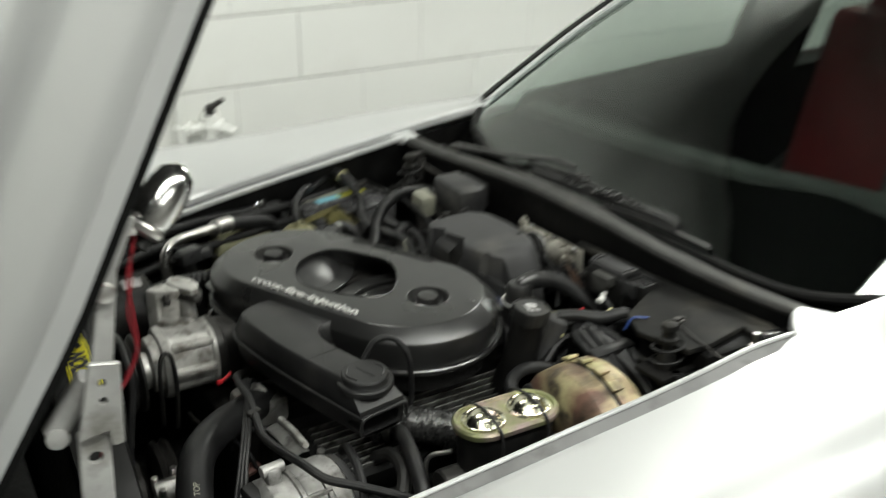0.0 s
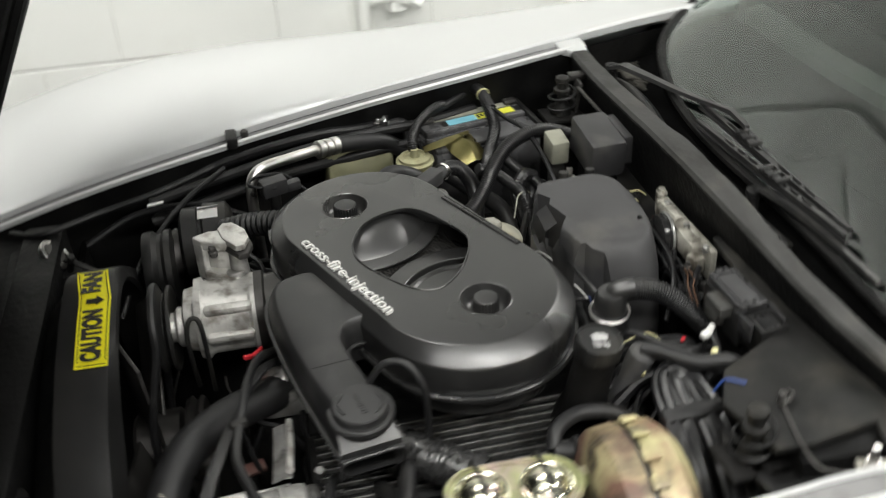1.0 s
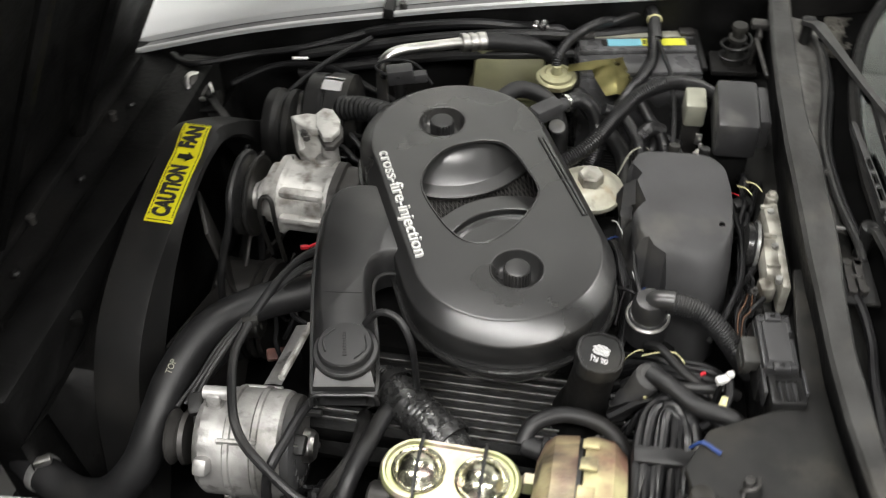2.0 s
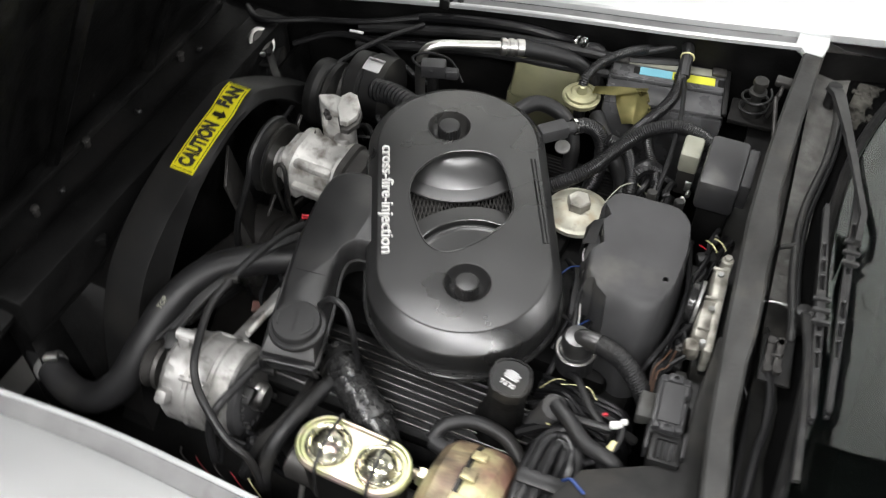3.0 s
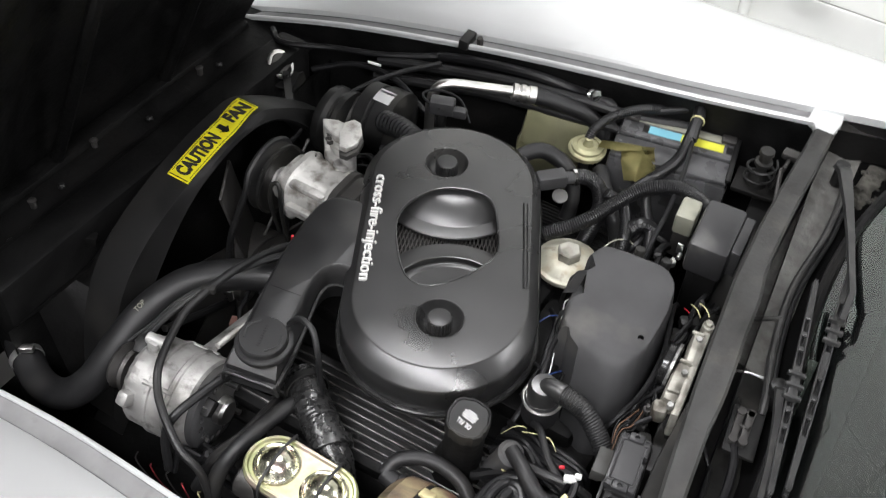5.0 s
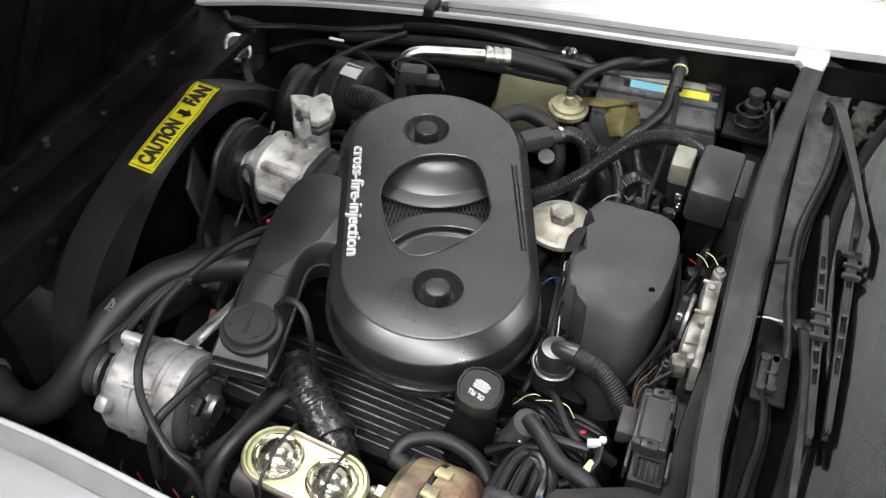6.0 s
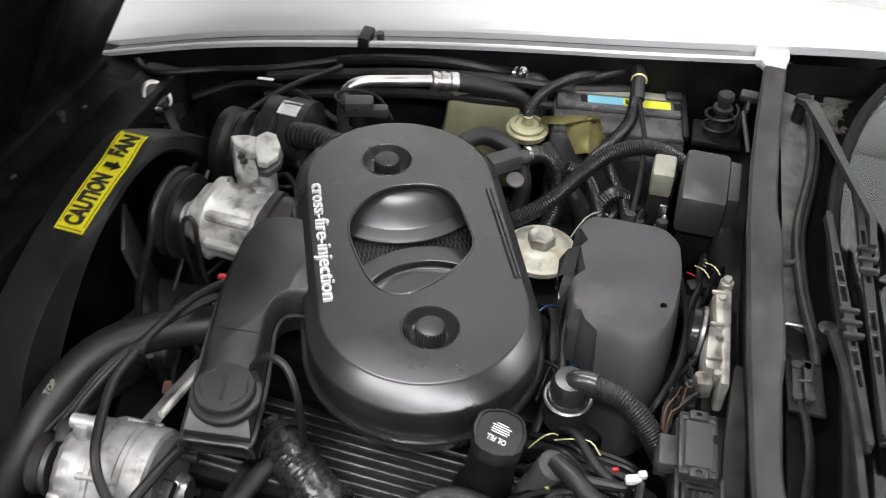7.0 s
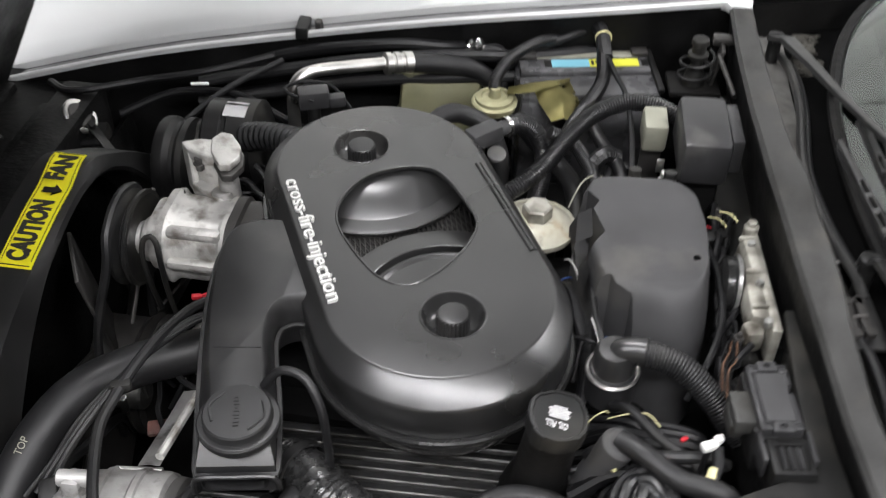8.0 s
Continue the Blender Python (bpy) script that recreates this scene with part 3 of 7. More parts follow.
# dashboard, trims and floor are coloured black for the cabin's shade
part("dashboard", loft([[Vector((x, y, z)) for y in (0.72, 0.4, 0.1, -0.2, -0.5, -0.72)] for x, z in ((0.56, 0.80), (0.62, 0.842), (0.80, 0.85), (0.98, 0.88), (1.02, 0.86), (1.03, 0.6))], cap=False, closed=False), M_UNLIT, car, "dashboard top under the windshield, blackened as an unlit cabin")
part("dash_edge", loft([[Vector((x + 0.03 + dx, y, z)) for dx, z in ((-0.052, 0.868), (-0.044, 0.888), (-0.006, 0.896), (0.004, 0.890), (0.006, 0.860))] for x, y in ((0.80, 0.64), (0.815, 0.5), (0.84, 0.32), (0.88, 0.15), (0.93, -0.02), (0.98, -0.13), (1.02, -0.24), (1.045, -0.36), (1.05, -0.6))]), M_COWL, car, "pale grey rear edge of the dashboard")
part("door_sill", rbox((1.22, 0.668, 0.882), (0.86, 0.05, 0.11), 0.012, (0, -4, 0)), M_UNLIT, car)
part("rear_pillar", rbox((1.66, 0.640, 1.06), (0.26, 0.05, 0.46), 0.012, (0, 24, 0)), M_UNLIT, car)
part("cabin_floor", rbox((1.6, 0, 0.28), (1.4, 1.6, 0.05), 0), M_UNLIT, car)
part("rear_bulkhead", rbox((2.1, 0, 0.6), (0.06, 1.5, 0.6), 0.01), M_UNLIT, car)
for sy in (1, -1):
    part("door_trim", rbox((1.55, sy * 0.655, 0.62), (1.1, 0.04, 0.50), 0.015), M_UNLIT, car)
part("rear_shelf", rbox((2.02, 0.0, 0.80), (0.2, 1.3, 0.4), 0.05), M_SEAT, car)
part("steering_wheel", moved(lathe((0, 0, 0), (0, 0, 1), [(0.172, -0.012), (0.188, 0.0), (0.172, 0.012), (0.160, 0.0), (0.172, -0.012)], 40), pose(1.14, -0.36, 0.92, 0, -62, 0)), M_BLACK, car)
part("front_panel", loft([[Vector((x, y, z)) for y in (0.84, 0.5, 0.2, -0.2, -0.5, -0.84)] for x, z in ((-1.25, 0.2), (-1.3, 0.45), (-1.22, 0.58), (-0.98, 0.66), (-0.86, 0.665))], cap=False, closed=False), M_PAINT, car)
for sy in (-0.36, 0.36):
    st = part("seat", rbox((1.5, sy, 0.42), (0.5, 0.48, 0.22), 0.06), M_SEAT, car, "dark red leather bucket seat")
    part("backrest", rbox((1.78, sy, 0.74), (0.16, 0.46, 0.66), 0.06, (0, 14, 0)), M_SEAT, st)
    part("headrest", rbox((1.87, sy, 1.06), (0.10, 0.28, 0.12), 0.04, (0, 14, 0)), M_SEAT, st)

for wx in (-0.62, 1.86):
    for sy in (1, -1):
        wheel = part("wheel", lathe((wx, sy * 0.60, 0.32), (0, sy, 0), [(0.20, 0.0), (0.205, 0.02), (0.19, 0.03), (0.06, 0.10), (0.05, 0.16), (0.002, 0.162)], 32), M_STEEL, car, "plain silver wheel")
        part("tyre", lathe((wx, sy * 0.60, 0.32), (0, sy, 0), [(0.20, 0.0), (0.28, -0.004), (0.31, 0.02), (0.318, 0.05), (0.318, 0.15), (0.31, 0.19), (0.28, 0.21), (0.20, 0.205), (0.20, 0.0)], 40), M_RUBBER, wheel, "black rubber tyre")

# hood, hinged at the nose and standing open
HD, HN = Vector((0.447, 0, 0.894)), Vector((-0.894, 0, 0.447))
H0 = Vector((-0.806, -0.02, 0.615))


def hood_loop(s, lift, half_add=0.0):
    half = table([0, 0.25, 0.6, 1.25], [0.40, 0.455, 0.545, 0.565])(s) + half_add
    out = []
    for k in range(33):
        f = -1 + k / 16
        y = f * half
        a = abs(y)
        dome = 0.0
        if a < 0.26:
            dome = 0.034 * (0.5 + 0.5 * math.cos(math.pi * min(1, max(0, (a - 0.14) / 0.12))))
        edge = -0.010 * max(0, (abs(f) - 0.9) / 0.1) ** 2
        out.append(H0 + HD * s + HN * (dome * min(1, s * 3) + edge + lift) + Vector((0, y, 0)))
    return out


def slab(l0, l1, add=0.0):
    bm = bmesh.new()
    ss = [1.25 * i / 20 for i in range(21)]
    a = [[bm.verts.new(p) for p in hood_loop(s, l0, add)] for s in ss]
    b = [[bm.verts.new(p) for p in hood_loop(s, l1, add)] for s in ss]
    n, m = len(ss), len(a[0])
    for i in range(n - 1):
        for j in range(m - 1):
            bm.faces.new((a[i][j], a[i][j + 1], a[i + 1][j + 1], a[i + 1][j]))
            bm.faces.new((b[i][j], b[i + 1][j], b[i + 1][j + 1], b[i][j + 1]))
    for j in range(m - 1):
        bm.faces.new((a[0][j], b[0][j], b[0][j + 1], a[0][j + 1]))
        bm.faces.new((a[-1][j], a[-1][j + 1], b[-1][j + 1], b[-1][j]))
    for i in range(n - 1):
        bm.faces.new((a[i][0], a[i + 1][0], b[i + 1][0], b[i][0]))
        bm.faces.new((a[i][-1], b[i][-1], b[i + 1][-1], a[i + 1][-1]))
    return bm


hood = part("hood", slab(0.008, 0.030), M_PAINT, car, "raised silver hood with a centre bulge")
part("hood_underside", slab(-0.004, 0.0077, -0.006), M_BAY, hood, "black unpainted underside of the hood")
# thin red strip modelled in place of a red reflection on the bulge
red_reflection = bmesh.new()
for s0 in range(20):
    q = [H0 + HD * (0.3 + 0.04 * (s0 + e)) + HN * 0.0655 + Vector((0, y, 0)) for e, y in ((0, 0.09), (1, 0.09), (1, 0.125), (0, 0.125))]
    red_reflection.faces.new([red_reflection.verts.new(p) for p in q])
bmesh.ops.remove_doubles(red_reflection, verts=red_reflection.verts[:], dist=1e-4)
bmesh.ops.solidify(red_reflection, geom=red_reflection.faces[:], thickness=0.002)
part("red_reflection", red_reflection, M_RED, hood, "red strip standing for a reflection on the hood")
for yy in (-0.36, -0.1, 0.18):
    p0, p1 = H0 + HD * 0.1 - HN * 0.016, H0 + HD * 1.15 - HN * 0.016
    part("stiffening_rib", tube([p0 + Vector((0, yy, 0)), (p0 + p1) / 2 + Vector((0, yy, 0)), p1 + Vector((0, yy, 0))], 0.012, 8, 0.06), M_BAY, hood)

# hood stay near the edge on the driver's side
def plate_xz(outline, y0, y1, bev=0.0015):
    """An upright plate over an outline in x and z."""
    return moved(prism([(x, -z) for x, z in outline], y0, y1, bev, 1), Matrix(((1, 0, 0, 0), (0, 0, 1, 0), (0, -1, 0, 0), (0, 0, 0, 1))))


stay = thing("hood_support", (-0.56, -0.545, 0.62), "pale grey steel folding hood support arm", "hood support")
part("upper_arm", cut(plate_xz([(-0.478, 1.262), (-0.460, 1.250), (-0.484, 1.20), (-0.500, 1.098), (-0.521, 1.102), (-0.502, 1.205)], -0.548, -0.542), rod((-0.4995, -0.58, 1.176), (-0.4995, -0.52, 1.176), 0.005)), M_STAY, stay)
part("middle_link", cut(plate_xz([(-0.524, 1.112), (-0.494, 1.106), (-0.500, 1.014), (-0.512, 1.013), (-0.514, 1.032), (-0.544, 1.027)], -0.556, -0.549), rod((-0.5145, -0.58, 1.088), (-0.5145, -0.52, 1.088), 0.005), rod((-0.515, -0.58, 1.068), (-0.515, -0.52, 1.068), 0.0045)), M_STAY, stay)
part("lower_arm", cut(plate_xz([(-0.543, 1.034), (-0.512, 1.024), (-0.517, 0.930), (-0.540, 0.68), (-0.576, 0.68), (-0.550, 0.935)], -0.549, -0.542), rod((-0.529, -0.58, 1.001), (-0.529, -0.52, 1.001), 0.0078)), M_STAY, stay)
part("pivot_bolt", lathe((-0.4985, -0.546, 1.180), (0, -1, 0), [(0.011, 0), (0.0115, 0.003), (0.009, 0.008), (0.003, 0.010)], 16), M_STEEL, stay, "bright pivot bolt")
part("strut", join(rod((-0.522, -0.530, 1.085), (-0.562, -0.515, 1.020), 0.0125), lathe((-0.560, -0.527, 1.022), (0, -1, 0), [(0.012, 0), (0.012, 0.004), (0.006, 0.006)], 14)), M_STAY, stay)
part("foot", rbox((-0.558, -0.53, 0.665), (0.07, 0.05, 0.05), 0.006), M_HINGE, stay)

# lamp under the hood
lampo = thing("underhood_lamp", (-0.452, -0.532, 1.228), "chrome bullet lamp hanging under the hood", "lamp")
w = Vector((0.047, 0.018, 0.050)).normalized()
part("shell", lathe(Vector((-0.447, -0.531, 1.235)), w, [(0.020, 0), (0.0225, 0.004), (0.0235, 0.022), (0.0222, 0.042), (0.018, 0.057), (0.010, 0.066), (0.002, 0.069)], 36), M_CHROME, lampo)
part("socket", join(lathe(Vector((-0.456, -0.534, 1.226)), w, [(0.012, 0), (0.020, 0.003), (0.0215, 0.008), (0.019, 0.012)]), rbox((-0.470, -0.535, 1.244), (0.028, 0.022, 0.018), 0.004, (0, 45, 20))), M_STEEL, lampo)
part("bulb_base", rod(Vector((-0.449, -0.532, 1.222)), Vector((-0.458, -0.535, 1.213)), 0.008), M_INK, lampo)
part("wire", tube([(-0.462, -0.540, 1.232), (-0.467, -0.545, 1.215), (-0.475, -0.545, 1.188), (-0.474, -0.545, 1.152), (-0.473, -0.545, 1.115), (-0.482, -0.545, 1.088), (-0.498, -0.545, 1.065), (-0.512, -0.538, 1.03), (-0.524, -0.53, 0.98)], 0.0012, 8, 0.010), M_REDWIRE, lampo, "red lamp wire")
part("wire", tube([(-0.462, -0.536, 1.232), (-0.468, -0.541, 1.210), (-0.471, -0.541, 1.180), (-0.478, -0.541, 1.150), (-0.474, -0.541, 1.110), (-0.486, -0.541, 1.083), (-0.502, -0.541, 1.058)], 0.0010, 6, 0.010), M_REDWIRE, lampo, "red lamp wire")


# ---- the engine ----
def A(v, u, z):
    """Air cleaner plan (across, along) to the world."""
    return Vector((v * 0.888 - u * 0.46, v * 0.46 + u * 0.888, z))


AROT = Matrix(((0.888, -0.46, 0), (0.46, 0.888, 0), (0, 0, 1))).to_4x4()


def stadium(hw, hl, n=72):
    out = []
    st = hl - hw
    for i in range(n):
        a = 2 * math.pi * (i + 0.5) / n
        out.append((hw * math.cos(a), hw * math.sin(a) + (st if math.sin(a) > 0 else -st)))
    return out


def ring3(hw, hl, z, n=72):
    return [A(v, u, z) for v, u in stadium(hw, hl, n)]


block = thing("engine_block", (0.05, 0, 0.31), "black greasy V8 engine under the air cleaner", "engine")
part("crankcase", rbox((0.06, 0.0, 0.50), (0.56, 0.34, 0.38), 0.02), M_BAY, block)
part("intake_manifold", join(rbox((0.05, 0.0, 0.70), (0.50, 0.26, 0.04), 0.012), rbox((0.04, 0.02, 0.725), (0.22, 0.2, 0.03), 0.01)), M_BAY, block)
for v, u in ((0.0, 0.10), (0.0, -0.10)):
    part("throttle_body", rod(A(v, u, 0.72), A(v, u, 0.775), 0.055), M_ALU_DULL, block)
part("timing_cover", rbox((-0.24, 0.0, 0.52), (0.06, 0.26, 0.34), 0.03), M_BAY, block)
part("thermostat_housing", join(rbox((-0.21, -0.10, 0.715), (0.08, 0.07, 0.05), 0.012), rod((-0.24, -0.11, 0.72), (-0.20, -0.10, 0.735), 0.024)), M_ALU_DULL, block)
for sy in (1, -1):
    part("cylinder_head", rbox((0.05, sy * 0.23, 0.60), (0.5, 0.14, 0.14), 0.015, (sy * -30, 0, 0)), M_BAY, block)

for sy in (-1, 1):
    vc = thing("valve_cover", (0.05, sy * 0.25, 0.66), "black finned valve cover with bright fin edges" if sy < 0 else "black greasy finned valve cover", "valve cover", "valve covers on the engine")
    tilt = pose(0.045, sy * 0.245, 0.672, sy * -18, 0, 2)
    part("cover", moved(rbox((0, 0, 0), (0.47, 0.125, 0.07), 0.012), tilt), M_BAY, vc)
    for k in range(9):
        part("fin", moved(rbox((0, -0.046 + 0.0115 * k, 0.038), (0.44, 0.0024, 0.014), 0.0006, seg=1), tilt), M_FINTOP if sy < 0 else M_BAY, vc)
    for xx in (-0.22, 0.22):
        part("bolt", moved(rod((xx, 0.0, 0.03), (xx, 0.0, 0.048), 0.007, seg=6), tilt), M_STEEL, vc)

ac = thing("air_cleaner", (0, 0, 0.745), "large oval black air cleaner with white raised lettering", "air cleaner")
part("body", loft([ring3(0.110, 0.24, 0.742), ring3(0.127, 0.258, 0.746), ring3(0.131, 0.262, 0.756), ring3(0.137, 0.268, 0.792)]), M_GLOSS, ac, "glossy black air cleaner housing")
part("rim", loft([ring3(0.136, 0.267, 0.7965), ring3(0.1490, 0.280, 0.7965), ring3(0.1510, 0.282, 0.7945), ring3(0.1512, 0.2822, 0.790), ring3(0.1495, 0.2805, 0.787), ring3(0.135, 0.266, 0.786)], cap=False), M_GLOSS, ac)
lid = loft([ring3(0.129, 0.260, 0.797), ring3(0.1440, 0.2750, 0.797), ring3(0.1446, 0.2756, 0.799), ring3(0.1442, 0.2752, 0.836), ring3(0.1436, 0.2745, 0.8390), ring3(0.1422, 0.2728, 0.8408), ring3(0.1288, 0.2492, 0.8588), ring3(0.1275, 0.2475, 0.8597), ring3(0.1250, 0.2450, 0.860)])
HOLE = [(-0.078, 0.012), (-0.074, 0.042), (-0.058, 0.070), (-0.030, 0.094), (-0.002, 0.103), (0.035, 0.101), (0.060, 0.088), (0.072, 0.060), (0.078, 0.015), (0.079, -0.020), (0.068, -0.044), (0.040, -0.072), (0.005, -0.094), (-0.025, -0.102), (-0.048, -0.092), (-0.062, -0.068), (-0.072, -0.030)]


def closed_curve(pts, n):
    out = []
    m = len(pts)
    for i in range(n):
        f = i * m / n
        k, t = int(f), f - int(f)
        p0, p1, p2, p3 = (np.array(pts[(k + d) % m], float) for d in (-1, 0, 1, 2))
        out.append(tuple(0.5 * (2 * p1 + (p2 - p0) * t + (2 * p0 - 5 * p1 + 4 * p2 - p3) * t * t + (3 * p1 - p0 - 3 * p2 + p3) * t ** 3)))
    return out


def trimmed(bm, u):
    """Keeps what lies short of u along the air cleaner."""
    bmesh.ops.bisect_plane(bm, geom=bm.verts[:] + bm.edges[:] + bm.faces[:], plane_co=A(0, u, 0), plane_no=A(0, 1, 0), clear_outer=True)
    return bm


hole = closed_curve(HOLE, 52)
KNOBS = [A(-0.0115, 0.1625, 0), A(0.0026, -0.161, 0)]
cutters = [loft([[A(v, u, z) for v, u in hole] for z in (0.79, 0.87)])]
for k in KNOBS:
    cutters.append(lathe((k.x, k.y, 0.840), (0, 0, 1), [(0.021, 0), (0.027, 0.003), (0.0315, 0.010), (0.0335, 0.0185), (0.0345, 0.0205), (0.035, 0.04)], 36))
cutters.append(lathe(A(0, 0, 0.785), (0, 0, 1), [(0.1225, 0), (0.1225, 0.071)], 64))
part("lid", cut(lid, *cutters), M_LID, ac, "satin black lid with a shaped opening")
part("opening_edge", tube([A(v * 1.005, u * 1.005, 0.8602) for v, u in hole + hole[:2]], 0.0016, 6, 0.006), M_LID, ac)
for k in KNOBS:
    teeth = []
    for i in range(96):
        a = 2 * math.pi * i / 96
        teeth.append((math.cos(a), math.sin(a), 0.0185 if (i // 2) % 2 else 0.0163))
    knob = loft([[Vector((k.x + c * (r - i), k.y + s * (r - i), z)) for c, s, r in teeth] for z, i in ((0.838, 0), (0.8600, 0), (0.8612, 0.0008))])
    knob = join(knob, lathe((k.x, k.y, 0.855), (0, 0, 1), [(0.0166, 0), (0.0166, 0.0066), (0.0158, 0.0076), (0.0145, 0.0080), (0.001, 0.0080)], 36))
    part("knob", knob, M_SNORKEL, ac, "ribbed black lid knob")
    part("knob_ring", lathe((k.x, k.y, 0.8595), (0, 0, 1), [(0.0340, -0.001), (0.0346, 0.0006), (0.0356, 0.0011), (0.0370, 0.0004), (0.036, -0.004), (0.0345, -0.004), (0.0340, -0.001)], 36), M_LID, ac)
tm = Matrix.Translation(A(-0.1125, 0.006, 0.862)) @ AROT @ pose(0, 0, 0, 0, 0, -90)
part("lettering", lettering("cross-fire-injection", 0.026, 0.004, tm, 0.222, 0.0002), M_LETTER, ac, "white raised words cross-fire-injection")
part("rubbing_strip", join(rod(A(0.1168, 0.082, 0.8603), A(0.1208, -0.092, 0.8603), 0.0026, seg=8), rod(A(0.122, 0.082, 0.8603), A(0.126, -0.092, 0.8603), 0.0018, seg=8)), M_LID, ac)
part("inner_tray", loft([[A(v * 1.25, u * 1.25, z) for v, u in hole] for z in (0.806, 0.812)]), M_GLOSS, ac)
part("intake_dome", trimmed(lathe(A(0.003, 0.165, 0.812), (0, 0, 1), [(0.127, -0.004), (0.1335, 0.006), (0.1352, 0.0075), (0.1352, 0.0092), (0.1340, 0.0102), (0.1325, 0.0106), (0.1140, 0.0122), (0.1128, 0.0124), (0.1120, 0.0132), (0.1105, 0.0146), (0.098, 0.0240), (0.086, 0.0310), (0.076, 0.0355), (0.066, 0.0380), (0.052, 0.0385), (0.046, 0.020), (0.002, 0.019)], 72), 0.235), M_DOME, ac, "satin black dome inside the opening")
part("intake_disc", lathe(A(0.014, -0.109, 0.812), (0, 0, 1), [(0.125, -0.004), (0.1275, 0.009), (0.1262, 0.0122), (0.124, 0.0128), (0.0995, 0.0128), (0.0982, 0.0118), (0.0970, 0.0030), (0.0945, 0.0030), (0.0925, 0.0072), (0.0900, 0.0078), (0.0880, 0.0074), (0.0870, 0.0066), (0.0840, 0.0046), (0.05, 0.0040), (0.002, 0.0038)], 72), M_LID, ac, "ribbed black disc inside the opening")
part("filter_screen", rbox(A(0.0, 0.022, 0.808), (0.19, 0.07, 0.008), 0.003, (0, 0, 27)), M_BLACK, ac)
part("gauze_wire", join(*[rod(A(-0.09 + 0.0062 * i - s * 0.008, -0.014, 0.8135 + s * 0.0006), A(-0.09 + 0.0062 * i + s * 0.008, 0.058, 0.8135 + s * 0.0006), 0.0009, seg=5) for i in range(30) for s in (-1, 1)]), M_BLACKSTEEL, ac, "dark wire gauze")

# intake snorkel: two moulded halves that meet in a thin flange
SN = [((-0.145, -0.352), (-0.146, -0.288)), ((-0.157, -0.312), (-0.150, -0.272)), ((-0.172, -0.262), (-0.160, -0.246)), ((-0.190, -0.200), (-0.174, -0.203)), ((-0.204, -0.145), (-0.187, -0.158)), ((-0.215, -0.090), (-0.197, -0.105)), ((-0.220, -0.045), (-0.2025, -0.055)), ((-0.214, -0.012), (-0.196, -0.028)), ((-0.192, 0.008), (-0.178, -0.015)), ((-0.150, 0.012), (-0.150, -0.010)), ((-0.105, -0.010), (-0.108, -0.022)), ((-0.078, -0.080), (-0.078, -0.082)), ((-0.085, -0.130), (-0.086, -0.119)), ((-0.104, -0.138), (-0.108, -0.127)), ((-0.115, -0.148), (-0.1205, -0.142)), ((-0.1165, -0.164), (-0.1255, -0.162)), ((-0.112, -0.184), (-0.123, -0.185)), ((-0.101, -0.216), (-0.116, -0.212)), ((-0.087, -0.258), (-0.1055, -0.246)), ((-0.075, -0.303), (-0.0985, -0.270)), ((-0.067, -0.337), (-0.0975, -0.283))]


def sn_open(pts):
    """A smooth open chain through pts, four steps to a span, and three across the mouth."""
    out, n = [], len(pts)
    for k in range(n - 1):
        p0, p1, p2, p3 = (np.array(pts[min(max(k + d, 0), n - 1)], float) for d in (-1, 0, 1, 2))
        for t in (0, 0.25, 0.5, 0.75):
            out.append(0.5 * (2 * p1 + (p2 - p0) * t + (2 * p0 - 5 * p1 + 4 * p2 - p3) * t * t + (3 * p1 - p0 - 3 * p2 + p3) * t ** 3))
    a, b = np.array(pts[-1], float), np.array(pts[0], float)
    return out + [a, a + (b - a) * 0.25, a + (b - a) * 0.5, a + (b - a) * 0.75]


SNF, SNT = sn_open([f for f, _ in SN]), sn_open([t for _, t in SN])


def sn_ring(f, z, d=0.0):
    """Ring between flange (f = 0) and top plate (f = 1), drawn in by d."""
    pts = [a + (b - a) * f for a, b in zip(SNF, SNT)]
    n, out = len(pts), []
    for i in range(n):
        e = pts[(i + 1) % n] - pts[i - 1]
        k = max(1e-6, math.hypot(*e))
        out.append(Vector((pts[i][0] + e[1] / k * d, pts[i][1] - e[0] / k * d, z)))
    return out


sn = loft([sn_ring(0, 0.772, 0.012), sn_ring(0, 0.776, 0.006), sn_ring(0, 0.811, 0.003), sn_ring(0.06, 0.818, 0.001), sn_ring(0.55, 0.8405), sn_ring(0.80, 0.8462), sn_ring(0.94, 0.8478), sn_ring(1.0, 0.8482)])
mouth = rbox((-0.1085, -0.352, 0.7915), (0.066, 0.13, 0.028), 0.011, (0, 0, 13), 3)
part("snorkel", cut(sn, mouth), M_SNORKEL, ac, "black plastic intake snorkel with an open mouth")
part("snorkel_flange", loft([sn_ring(0, 0.8085, 0.001), sn_ring(0, 0.8085, -0.003), sn_ring(0, 0.8092, -0.0036), sn_ring(0, 0.8122, -0.0036), sn_ring(0, 0.813, -0.003), sn_ring(0, 0.813, 0.001)], cap=False), M_SNORKEL, ac, "thin moulded flange round the snorkel")
part("mouth_lip", tube([Vector((-0.066, -0.337, 0.788)), Vector((-0.067, -0.340, 0.804)), Vector((-0.074, -0.3425, 0.8125)), Vector((-0.106, -0.3495, 0.8135)), Vector((-0.138, -0.355, 0.8125)), Vector((-0.146, -0.356, 0.804)), Vector((-0.147, -0.356, 0.788))], 0.0028, 8, 0.006), M_SNORKEL, ac, "rounded lip of the mouth")
for k in range(2):
    part("moulded_step", rbox((-0.113 + 0.003 * k, -0.324 - 0.010 * k, 0.8265 - 0.0064 * k), (0.058 - 0.020 * k, 0.003, 0.003), 0.001, (-32, 0, 13)), M_SNORKEL, ac)
